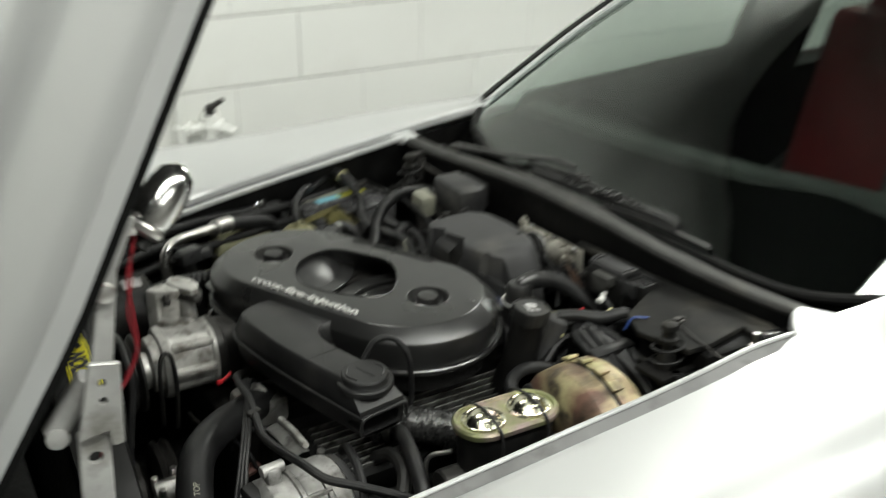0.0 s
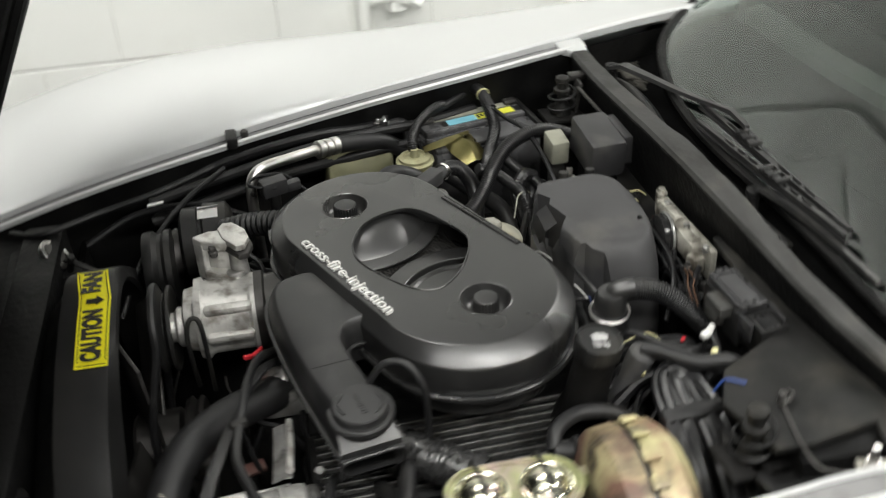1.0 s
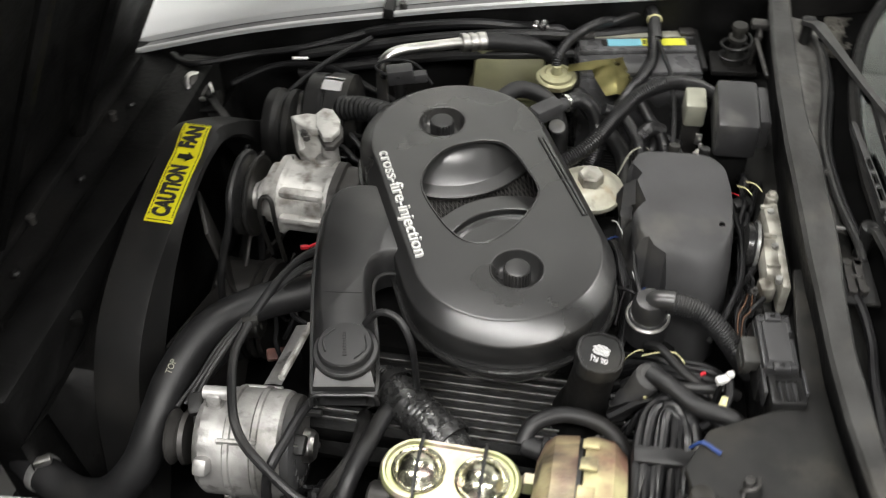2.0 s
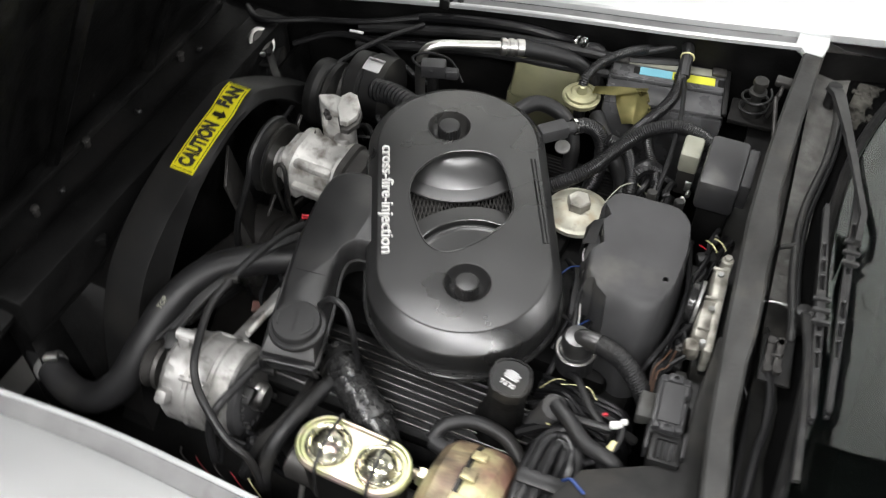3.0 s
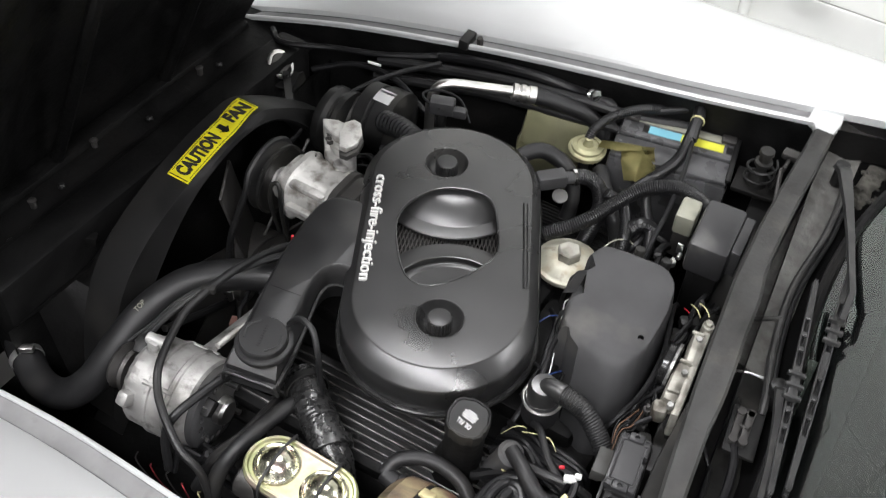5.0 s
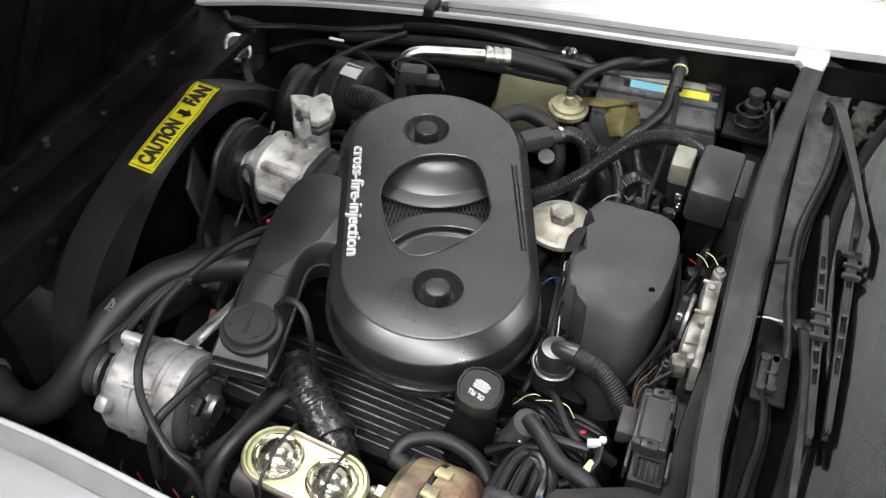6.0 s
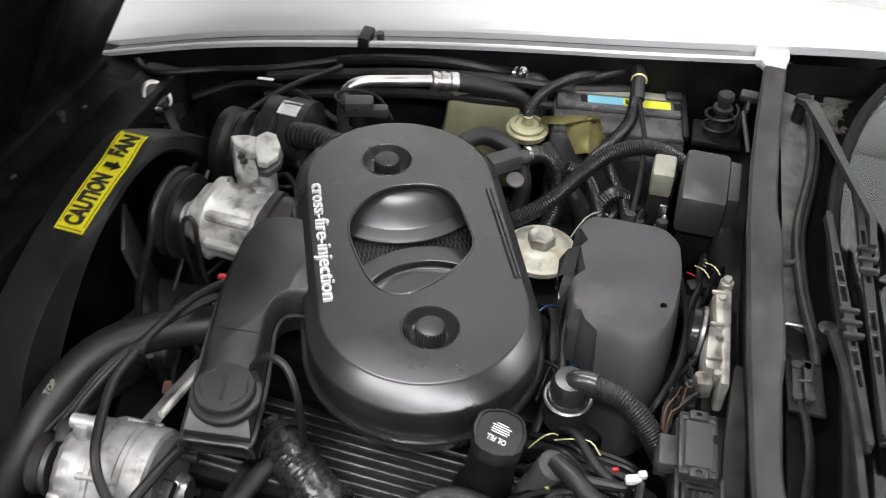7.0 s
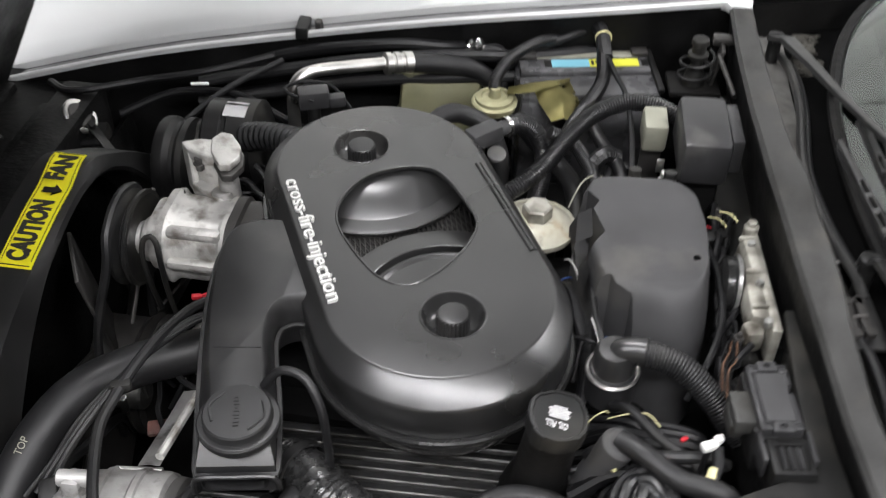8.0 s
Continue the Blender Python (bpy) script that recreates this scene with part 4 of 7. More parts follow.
part("motor_cap", lathe((-0.1135, -0.300, 0.832), (-0.01, -0.03, 1), [(0.0405, 0), (0.0418, 0.003), (0.0418, 0.0085), (0.0402, 0.0105), (0.0352, 0.0108), (0.0345, 0.0125), (0.0345, 0.0195), (0.0330, 0.0215), (0.002, 0.0222)], 48), M_SNORKEL, ac, "round vacuum motor cap on the snorkel")
for a0_ in (-6, 176):
    part("finger_recess", tube([Vector((-0.1135, -0.3005, 0.8538)) + Vector(((0.0285 - 0.0005 * abs(d) ** 0.5) * math.cos(radians(a0_ + d)), 0.0285 * math.sin(radians(a0_ + d)), 0)) for d in range(-40, 41, 20)], 0.0013, 6, 0.004), M_SNORKEL, ac)
for k in range(9):
    part("print_bar", rbox((-0.1185 + 0.0012 * k, -0.285 - 0.0042 * k, 0.8543), (0.0055 if k % 3 else 0.0035, 0.0014, 0.0006), 0, (0, 0, 12)), M_BLACK, ac, "tiny raised mark")
part("mould_line", rbox((-0.1405, -0.2145, 0.8484), (0.050, 0.0007, 0.0006), 0, (0, 0, 9)), M_BLACK, ac)
part("vacuum_tube", tube([(-0.098, -0.262, 0.850), (-0.078, -0.262, 0.876), (-0.052, -0.268, 0.876), (-0.034, -0.282, 0.850), (-0.030, -0.285, 0.80), (-0.030, -0.28, 0.74)], 0.0046, 10), M_RUBBER, ac)

# ---- front of the bay ----
ring_z = lambda y: float(np.interp(y, [-0.36, -0.345, -0.31, -0.26, -0.19, -0.095, 0.0, 0.1, 0.2, 0.29, 0.36, 0.40, 0.42], [0.40, 0.52, 0.64, 0.72, 0.768, 0.803, 0.823, 0.830, 0.765, 0.69, 0.60, 0.50, 0.40]))
rim_z = lambda y: float(np.interp(y, [-0.36, -0.285, -0.27, -0.24, -0.19, -0.15, -0.083, 0.0, 0.05, 0.1, 0.15, 0.2, 0.25, 0.29, 0.31, 0.42], [0.40, 0.50, 0.59, 0.655, 0.708, 0.748, 0.794, 0.818, 0.822, 0.814, 0.785, 0.735, 0.665, 0.58, 0.48, 0.40]))
RY = [-0.36 + 0.78 * i / 48 for i in range(49)]


def ring_p(x, y, d=0.0):
    z = (ring_z(y - 0.02) + ring_z(y) + ring_z(y + 0.02)) / 3
    s = (ring_z(y + 0.01) - ring_z(y - 0.01)) / 0.02
    n = Vector((0, -s, 1)).normalized()
    return Vector((x, y, z)) + n * d


def rim_p(x, y, d=0.0):
    return Vector((x, y, (rim_z(y - 0.02) + rim_z(y) + rim_z(y + 0.02)) / 3 + d))


sh = thing("fan_shroud", (-0.50, 0.03, 0.40), "black plastic fan shroud with a yellow warning sticker", "fan shroud")
part("hoop", loft([[ring_p(x, y, d) for y in RY] for x, d in ((-0.515, -0.03), (-0.510, -0.004), (-0.490, 0.0), (-0.445, 0.0), (-0.439, -0.001))] + [[rim_p(x, y, d) for y in RY] for x, d in ((-0.431, 0.002), (-0.428, -0.006), (-0.433, -0.013), (-0.500, -0.016))], cap=False, closed=False), M_SHROUD, sh)
part("shroud_back", loft([[Vector((-0.512, y, ring_p(0, y).z - 0.02)) for y in RY], [Vector((-0.545, y, max(0.67, ring_p(0, y).z - 0.06))) for y in RY], [Vector((-0.56, y * 1.15, 0.66)) for y in RY], [Vector((-0.56, y * 1.15, 0.40)) for y in RY]], cap=False, closed=False), M_BAY, sh)
SY = [-0.0955 + 0.1985 * i / 20 for i in range(21)]


def sign_strip(x0, x1, ys, d):
    def xs(y):
        return -0.010 * max(0.0, (y - 0.03) / 0.07)
    bm = loft([[ring_p(x + xs(y), y, d) for y in ys] for x in (x0, x1)], cap=False, closed=False)
    bmesh.ops.solidify(bm, geom=bm.faces[:], thickness=0.0006)
    return bm


sign = part("warning_sticker", sign_strip(-0.483, -0.438, SY, 0.0022), M_YELLOW, sh, "yellow sticker reading CAUTION FAN with an arrow")
for x0, x1 in ((-0.480, -0.4788), (-0.4422, -0.441)):
    part("sticker_line", sign_strip(x0, x1, SY[1:-1], 0.0029), M_INK, sign)
for ya, yb in ((-0.0925, -0.0911), (0.0985, 0.0999)):
    part("sticker_line", sign_strip(-0.480, -0.441, [ya, yb], 0.0029), M_INK, sign)


def on_sign(text, yc, width, size):
    a, b = ring_p(-0.4605, yc - 0.03, 0.003), ring_p(-0.4605, yc + 0.03, 0.003)
    ex = (b - a).normalized()
    ey = Vector((-1, 0, 0))
    ez = ex.cross(ey)
    m = Matrix((ex, ey, ez)).transposed().to_4x4()
    m.translation = ring_p(-0.4605 - 0.010 * max(0.0, (yc - 0.03) / 0.07), yc, 0.0028)
    return lettering(text, size, 0.0006, m, width, 0.0019)


part("sticker_word", on_sign("CAUTION", -0.040, 0.094, 0.036), M_INK, sign)
part("sticker_word", on_sign("FAN", 0.068, 0.050, 0.034), M_INK, sign)
arrow = bmesh.new()
ac0 = ring_p(-0.4605, 0.024, 0.0034)
arrow.faces.new([arrow.verts.new(ac0 + Vector((dx, dy, 0.001 * (dy > 0)))) for dx, dy in ((0.014, 0.0), (0.002, 0.011), (0.002, 0.005), (-0.012, 0.005), (-0.012, -0.005), (0.002, -0.005), (0.002, -0.011))])
bmesh.ops.solidify(arrow, geom=arrow.faces[:], thickness=0.0006)
part("sticker_arrow", arrow, M_INK, sign)

fan = thing("cooling_fan", (-0.44, 0.03, 0.50), "dark engine cooling fan inside the shroud", "fan")
part("hub", rod((-0.46, 0.03, 0.52), (-0.38, 0.03, 0.52), 0.06), M_BLACKSTEEL, fan)
for k in range(6):
    a = radians(60 * k + 12)
    part("blade", moved(rbox((0, 0, 0.145), (0.006, 0.085, 0.20), 0.002), Matrix.Translation((-0.43, 0.03, 0.52)) @ Euler((a, 0, 0)).to_matrix().to_4x4() @ pose(0, 0, 0, 0, 0, 28)), M_BLACKSTEEL, fan)

rad = thing("radiator", (-0.62, 0, 0.34), "black radiator with a bright filler cap", "radiator")
part("core", rbox((-0.60, 0.0, 0.54), (0.07, 0.80, 0.40), 0.01), M_BAY, rad)
part("end_tank", rbox((-0.60, 0.34, 0.52), (0.09, 0.08, 0.34), 0.02), M_BLACK, rad)
part("neck_bracket", join(rbox((-0.575, 0.31, 0.700), (0.07, 0.06, 0.006), 0.002, (0, 8, 20)), rod((-0.58, 0.322, 0.68), (-0.573, 0.317, 0.722), 0.020)), M_BAY, rad)
part("filler_cap", lathe((-0.580, 0.318, 0.724), (0.70, 0.02, 0.65), [(0.025, 0), (0.029, 0.002), (0.030, 0.008), (0.028, 0.010), (0.0225, 0.0085)], 32), M_STEEL, rad, "bright metal radiator cap")
part("cap_centre", lathe((-0.5738, 0.3182, 0.7298), (0.70, 0.02, 0.65), [(0.0224, 0), (0.020, 0.0022), (0.010, 0.004), (0.002, 0.0042)], 28), M_BLACKSTEEL, rad, "dark centre of the cap")
part("brace_strip", join(rbox((-0.506, 0.254, 0.728), (0.150, 0.016, 0.003), 0.001, (-20, -6, -48)), rod((-0.555, 0.305, 0.70), (-0.545, 0.295, 0.735), 0.006)), M_BLACK, rad, "thin black strip from radiator to shroud")

sup = thing("radiator_support", (-0.70, 0, 0.36), "black front bulkhead ahead of the radiator", "bulkhead")
part("top_panel", rbox((-0.70, 0.0, 0.70), (0.22, 0.92, 0.02), 0.006, (0, 5, 0)), M_BAY, sup)
part("cross_rail", rbox((-0.64, -0.05, 0.712), (0.03, 0.80, 0.03), 0.008), M_BAY, sup)
part("cross_rail", rbox((-0.74, -0.02, 0.714), (0.04, 0.84, 0.022), 0.008), M_BAY, sup)
part("wall_panel", rbox((-0.80, 0.0, 0.52), (0.03, 0.9, 0.36), 0.008), M_BAY, sup)
for yy in (-0.30, -0.16, 0.06, 0.17, 0.26):
    part("bolt", lathe((-0.665 - 0.02 * math.sin(yy * 30), yy, 0.712), (0, 0, 1), [(0.007, 0), (0.007, 0.005), (0.004, 0.008)], 8), M_BLACK, sup)
part("stay", rbox((-0.60, -0.24, 0.71), (0.11, 0.02, 0.02), 0.004, (0, 12, 35)), M_BAY, sup)
part("cable", tube([(-0.66, 0.40, 0.73), (-0.60, 0.36, 0.745), (-0.50, 0.40, 0.75), (-0.40, 0.42, 0.765), (-0.30, 0.46, 0.78)], 0.006, 8), M_WIRE, sup)

hose = thing("radiator_hose", (-0.40, -0.40, 0.60), "thick black upper radiator hose marked TOP", "hose")
HP = [(-0.195, -0.100, 0.724), (-0.245, -0.128, 0.728), (-0.297, -0.162, 0.732), (-0.345, -0.217, 0.734), (-0.373, -0.285, 0.714), (-0.385, -0.345, 0.680), (-0.400, -0.395, 0.637), (-0.440, -0.425, 0.598), (-0.500, -0.425, 0.578), (-0.562, -0.400, 0.575), (-0.60, -0.38, 0.575)]
part("hose", tube(HP, 0.0262, 20), M_RUBBER, hose)
hc = min(smooth_path(HP, 0.004), key=lambda p: abs(p.y + 0.282))
part("clamp", lathe((-0.556, -0.403, 0.575), (-1, 0.42, 0), [(0.027, 0), (0.0285, 0.001), (0.0285, 0.012), (0.027, 0.013)], 24), M_FIN, hose, "steel hose clamp")
part("clamp_screw", rbox((-0.553, -0.400, 0.608), (0.026, 0.013, 0.012), 0.003, (0, 0, 30)), M_STEEL, hose, "bright clamp screw")
hx = Vector((0.20, 0.83, 0.46)).normalized()
hz = Vector((0.10, -0.25, 0.96))
hy = hz.cross(hx).normalized()
hm = Matrix((hx, hy, hx.cross(hy))).transposed().to_4x4()
hm.translation = hc + hm.to_3x3() @ Vector((0, 0, 0.0270))
part("marking", lettering("TOP", 0.013, 0.0006, hm, 0.020, 0.0), M_GREYBOX, hose, "faint white word TOP")

comp = thing("pump", (-0.30, 0.04, 0.68), "bare cast aluminium engine pump with a black pulley", "pump")
CP = [(0.0, 0.062), (0.035, 0.060), (0.058, 0.042), (0.066, 0.012), (0.066, -0.018), (0.055, -0.048), (0.03, -0.062), (-0.03, -0.062), (-0.055, -0.048), (-0.066, -0.018), (-0.066, 0.012), (-0.058, 0.042), (-0.035, 0.060)]


def pump_loop(x, k):
    return [Vector((x - 0.012, 0.044 + a * k, 0.742 + b * k)) for a, b in closed_curve(CP, 40)]


part("housing", loft([pump_loop(x, k) for x, k in ((-0.372, 0.55), (-0.368, 0.72), (-0.352, 0.76), (-0.350, 0.93), (-0.338, 0.97), (-0.333, 0.90), (-0.328, 0.86), (-0.262, 0.86), (-0.257, 0.91), (-0.249, 0.91))]), M_CASTING, comp)
for yy, zz in ((0.0, 0.786), (-0.016, 0.742)):
    part("casting_rib", rbox((-0.307, yy, zz), (0.080, 0.020, 0.016), 0.007), M_CASTING, comp)
part("rear_cover", loft([pump_loop(x, k) for x, k in ((-0.2505, 0.93), (-0.237, 0.93), (-0.233, 0.85), (-0.205, 0.85), (-0.200, 0.77))]), M_BLACKSTEEL, comp)
for a in range(5):
    th = radians(72 * a + 20)
    part("bolt", rod((-0.218, 0.044 + 0.046 * math.cos(th), 0.742 + 0.046 * math.sin(th)), (-0.202, 0.044 + 0.046 * math.cos(th), 0.742 + 0.046 * math.sin(th)), 0.006, seg=6), M_STEEL, comp)
part("shaft_hub", join(rod((-0.412, 0.036, 0.735), (-0.365, 0.036, 0.735), 0.025), rod((-0.398, 0.036, 0.735), (-0.380, 0.036, 0.735), 0.034)), M_ALU, comp, "shiny steel hub")
part("pulley", lathe((-0.428, 0.036, 0.735), (1, 0, 0), [(0.024, 0.004), (0.05, 0.003), (0.066, 0.0), (0.072, 0.001), (0.072, 0.006), (0.060, 0.013), (0.060, 0.015), (0.072, 0.022), (0.072, 0.027), (0.066, 0.028), (0.058, 0.024), (0.024, 0.022)], 44), M_BLACK, comp)
part("wire_loop", tube([(-0.376, -0.010, 0.640), (-0.377, -0.022, 0.70), (-0.377, -0.028, 0.752), (-0.372, -0.026, 0.784), (-0.362, -0.022, 0.793), (-0.353, -0.025, 0.784), (-0.350, -0.030, 0.748), (-0.350, -0.028, 0.70), (-0.352, -0.014, 0.63)], 0.0042, 8), M_BLACK, comp)
FLANGE = [(-0.282, 0.068), (-0.304, 0.098), (-0.312, 0.128), (-0.303, 0.145), (-0.286, 0.143), (-0.266, 0.118), (-0.260, 0.094), (-0.268, 0.070)]
part("bracket_arm", join(prism([(-0.356, 0.117), (-0.341, 0.101), (-0.315, 0.090), (-0.296, 0.090), (-0.290, 0.112), (-0.305, 0.130), (-0.330, 0.130)], 0.838, 0.857, 0.0035), prism([(-0.356, 0.117), (-0.340, 0.099), (-0.331, 0.104), (-0.345, 0.122)], 0.775, 0.850, 0.003), prism([(-0.345, 0.100), (-0.290, 0.062), (-0.272, 0.084), (-0.330, 0.118)], 0.774, 0.798, 0.005), prism([(-0.339, 0.112), (-0.316, 0.099), (-0.292, 0.096), (-0.286, 0.112), (-0.322, 0.126)], 0.780, 0.848, 0.002), prism(FLANGE, 0.848, 0.860, 0.0018)), M_CASTING, comp, "cast bracket arm", False)
part("gasket", prism([(-0.285 + (a + 0.285) * 1.08 + 0.003, 0.105 + (b - 0.105) * 1.08 - 0.003) for a, b in FLANGE], 0.834, 0.8455, 0.002), M_BLACKSTEEL, comp)
part("outlet", join(rod((-0.283, 0.094, 0.775), (-0.284, 0.100, 0.836), 0.017, 0.014, 18), rod((-0.290, 0.082, 0.775), (-0.291, 0.086, 0.800), 0.020, 0.016, 18)), M_ALU_DULL, comp)
for bx_, by_, bz_ in ((-0.322, 0.093, 0.838), (-0.350, 0.076, 0.786)):
    part("bolt", join(rod((bx_, by_, bz_ - 0.01), (bx_, by_, bz_ + 0.011), 0.0068, seg=6), rod((bx_, by_, bz_), (bx_, by_, bz_ + 0.003), 0.009)), M_BLACKSTEEL, comp)
part("brass_fitting", join(rod((-0.215, 0.075, 0.80), (-0.185, 0.085, 0.805), 0.011, seg=6), rod((-0.19, 0.083, 0.804), (-0.165, 0.09, 0.806), 0.015)), M_BEIGE, comp)

comp.location = comp.location + Vector((0.028, 0.012, 0.012))
comp.scale = (0.9, 0.9, 0.9)

belt = thing("drive_belt", (-0.415, 0.03, 0.43), "black rubber V-belt on the pulleys", "belt")
part("strap", tube([(-0.388, 0.112, 0.745), (-0.388, 0.095, 0.788), (-0.388, 0.048, 0.806), (-0.388, 0.0, 0.786), (-0.389, -0.018, 0.745), (-0.414, -0.05, 0.62), (-0.414, -0.05, 0.44)], 0.0065, 8, 0.012), M_RUBBER, belt)
part("strap", tube([(-0.388, 0.112, 0.745), (-0.40, 0.10, 0.62), (-0.414, 0.09, 0.44)], 0.0065, 8, 0.02), M_RUBBER, belt)
part("strap", tube([(-0.36, -0.27, 0.66), (-0.37, -0.18, 0.60), (-0.39, -0.08, 0.52), (-0.40, -0.04, 0.44)], 0.0065, 8, 0.02), M_RUBBER, belt)

airp = thing("black_compressor", (-0.31, 0.30, 0.64), "dusty black cylindrical compressor with a small white label", "compressor")
part("drum", lathe((-0.360, 0.300, 0.727), (1, 0, 0), [(0.050, 0), (0.060, 0.006), (0.061, 0.030), (0.058, 0.033), (0.058, 0.038), (0.064, 0.042), (0.064, 0.080), (0.050, 0.088), (0.02, 0.09)], 40), M_BLACK, airp)
part("pulley", lathe((-0.422, 0.268, 0.702), (1, 0.02, 0), [(0.03, 0.01), (0.058, 0.004), (0.064, 0.0), (0.066, 0.004), (0.066, 0.016), (0.060, 0.024), (0.060, 0.03), (0.066, 0.036), (0.066, 0.046), (0.05, 0.052), (0.03, 0.05)], 40), M_BLACK, airp)
part("shaft", rod((-0.40, 0.275, 0.71), (-0.35, 0.298, 0.727), 0.035), M_BLACKSTEEL, airp)
lb = loft([[Vector((x, 0.300 + 0.0645 * math.sin(a), 0.727 + 0.0645 * math.cos(a))) for a in [radians(-22 + 4 * k) for k in range(8)]] for x in (-0.326, -0.292)], cap=False, closed=False)
bmesh.ops.solidify(lb, geom=lb.faces[:], thickness=0.0005)
part("label_plate", lb, M_PRINT, airp, "small white paper label")
part("air_hose", tube([(-0.285, 0.250, 0.772), (-0.235, 0.235, 0.788), (-0.17, 0.205, 0.800), (-0.12, 0.19, 0.795)], 0.019, 14, 0.005, 0.0022), M_RUBBER, airp, "ribbed black air hose")

pip = thing("refrigerant_pipe", (-0.23, 0.33, 0.68), "bent bright aluminium pipe running into a black hose", "pipe")
part("pipe", tube([(-0.232, 0.322, 0.66), (-0.233, 0.325, 0.74), (-0.233, 0.330, 0.792), (-0.226, 0.338, 0.818), (-0.205, 0.352, 0.827), (-0.16, 0.380, 0.822), (-0.118, 0.408, 0.815), (-0.10, 0.418, 0.813)], 0.0095, 14), M_STEEL, pip)
pd = (Vector((-0.06, 0.440, 0.805)) - Vector((-0.115, 0.409, 0.814))).normalized()
part("crimp", lathe((-0.112, 0.411, 0.814), pd, [(0.012, 0), (0.0165, 0.002), (0.0165, 0.010), (0.014, 0.012), (0.014, 0.015), (0.0165, 0.017), (0.0165, 0.024), (0.0145, 0.026), (0.0145, 0.030), (0.0165, 0.032), (0.0165, 0.044), (0.013, 0.046)], 24), M_STEEL, pip, "crimped steel hose collar")
part("hose", tube([(-0.075, 0.432, 0.807), (-0.03, 0.452, 0.797), (0.02, 0.470, 0.780), (0.06, 0.475, 0.74), (0.07, 0.47, 0.68)], 0.0155, 16), M_RUBBER, pip)

conn = thing("sensor_connector", (-0.17, 0.285, 0.80), "black plug connector with a tan wire loop", "connector")
part("plug", join(rbox((-0.165, 0.300, 0.812), (0.055, 0.032, 0.032), 0.005, (0, 0, 20)), rbox((-0.125, 0.308, 0.806), (0.03, 0.02, 0.02), 0.004, (0, 0, 20))), M_GREYPLASTIC, conn)
part("stem", rod((-0.165, 0.29, 0.70), (-0.165, 0.298, 0.80), 0.012), M_BLACK, conn)
part("wire", tube([(-0.16, 0.285, 0.815), (-0.20, 0.285, 0.822), (-0.215, 0.305, 0.822), (-0.19, 0.33, 0.822), (-0.14, 0.335, 0.815), (-0.10, 0.31, 0.79)], 0.003, 6), M_WIRE, conn)

conn.location = conn.location + Vector((-0.028, 0.006, 0.004))
conn.scale = (0.82, 0.82, 0.9)

# ---- driver's side ----
alt = thing("alternator", (-0.23, -0.35, 0.58), "cast aluminium alternator with a slotted black rear plate", "alternator")
a0, aw = Vector((-0.308, -0.366, 0.686)), Vector((1, 0.10, 0.02)).normalized()
def al(h):
    return a0 + aw * h
def vaned(h0, profile, teeth=22, deep=0.0016):
    """A turned casing with cooling slots where the profile asks for them."""
    q = Matrix.Translation(al(h0)) @ aw.to_track_quat("Z", "Y").to_matrix().to_4x4()
    n = teeth * 4
    return loft([[q @ Vector(((r - (deep if slot and (k // 2) % 2 else 0)) * math.cos(2 * math.pi * k / n), (r - (deep if slot and (k // 2) % 2 else 0)) * math.sin(2 * math.pi * k / n), h)) for k in range(n)] for r, h, slot in profile])


part("front_case", vaned(0.0, [(0.040, 0, 0), (0.054, 0.003, 0), (0.063, 0.006, 1), (0.068, 0.012, 1), (0.0705, 0.016, 0), (0.0710, 0.034, 0), (0.0715, 0.048, 0), (0.0745, 0.050, 0), (0.0745, 0.056, 0), (0.0715, 0.058, 0)]), M_ALU_DULL, alt, "cast front half with cooling slots")
part("stator_band", lathe(al(0.057), aw, [(0.070, 0), (0.0722, 0.001), (0.0722, 0.026), (0.070, 0.027)], 64), M_ALU_DULL, alt)
part("rear_case", vaned(0.0845, [(0.0715, 0, 0), (0.0745, 0.001, 0), (0.0745, 0.007, 0), (0.0725, 0.009, 0), (0.0722, 0.026, 0), (0.0705, 0.033, 0), (0.066, 0.037, 1), (0.060, 0.039, 0)], 26), M_ALU_DULL, alt, "cast rear half")
holes = []
for k in range(18):
    th = radians(20 * k + 12)
    c = al(0.12) + Vector((0, 0.047 * math.cos(th), 0.047 * math.sin(th)))
    holes.append(rod(c - aw * 0.01, c + aw * 0.06, 0.0052, seg=10))
part("rear_plate", cut(lathe(al(0.122), aw, [(0.0665, 0), (0.0675, 0.003), (0.066, 0.011), (0.060, 0.015), (0.024, 0.017)], 48), *holes), M_SHIELD, alt, "dark end plate with round holes")
part("rear_screen", lathe(al(0.1225), aw, [(0.058, 0), (0.058, 0.004)], 32), M_INK, alt)
part("bearing_cap", lathe(al(0.137), aw, [(0.023, 0), (0.022, 0.012), (0.018, 0.017), (0.006, 0.018)], 24), M_STEEL, alt)
part("lug", join(rbox(al(0.028) + Vector((0, 0.012, 0.076)), (0.022, 0.026, 0.030), 0.007, (-8, 0, 0)), rod(al(0.012) + Vector((0, 0.014, 0.086)), al(0.046) + Vector((0, 0.014, 0.086)), 0.009)), M_ALU_DULL, alt)
part("lug", rbox(al(0.03) + Vector((0, -0.064, 0.036)), (0.020, 0.024, 0.030), 0.006, (48, 0, 0)), M_ALU_DULL, alt)
for k in range(4):
    th = radians(90 * k + 35)
    o = Vector((0, 0.0715 * math.cos(th), 0.0715 * math.sin(th)))
    part("through_bolt", rod(al(0.044) + o, al(0.096) + o, 0.0045, seg=8), M_ALU_DULL, alt)
    o *= 0.72
    part("end_bolt", rod(al(0.134) + o, al(0.146) + o, 0.005, seg=6), M_STEEL, alt)
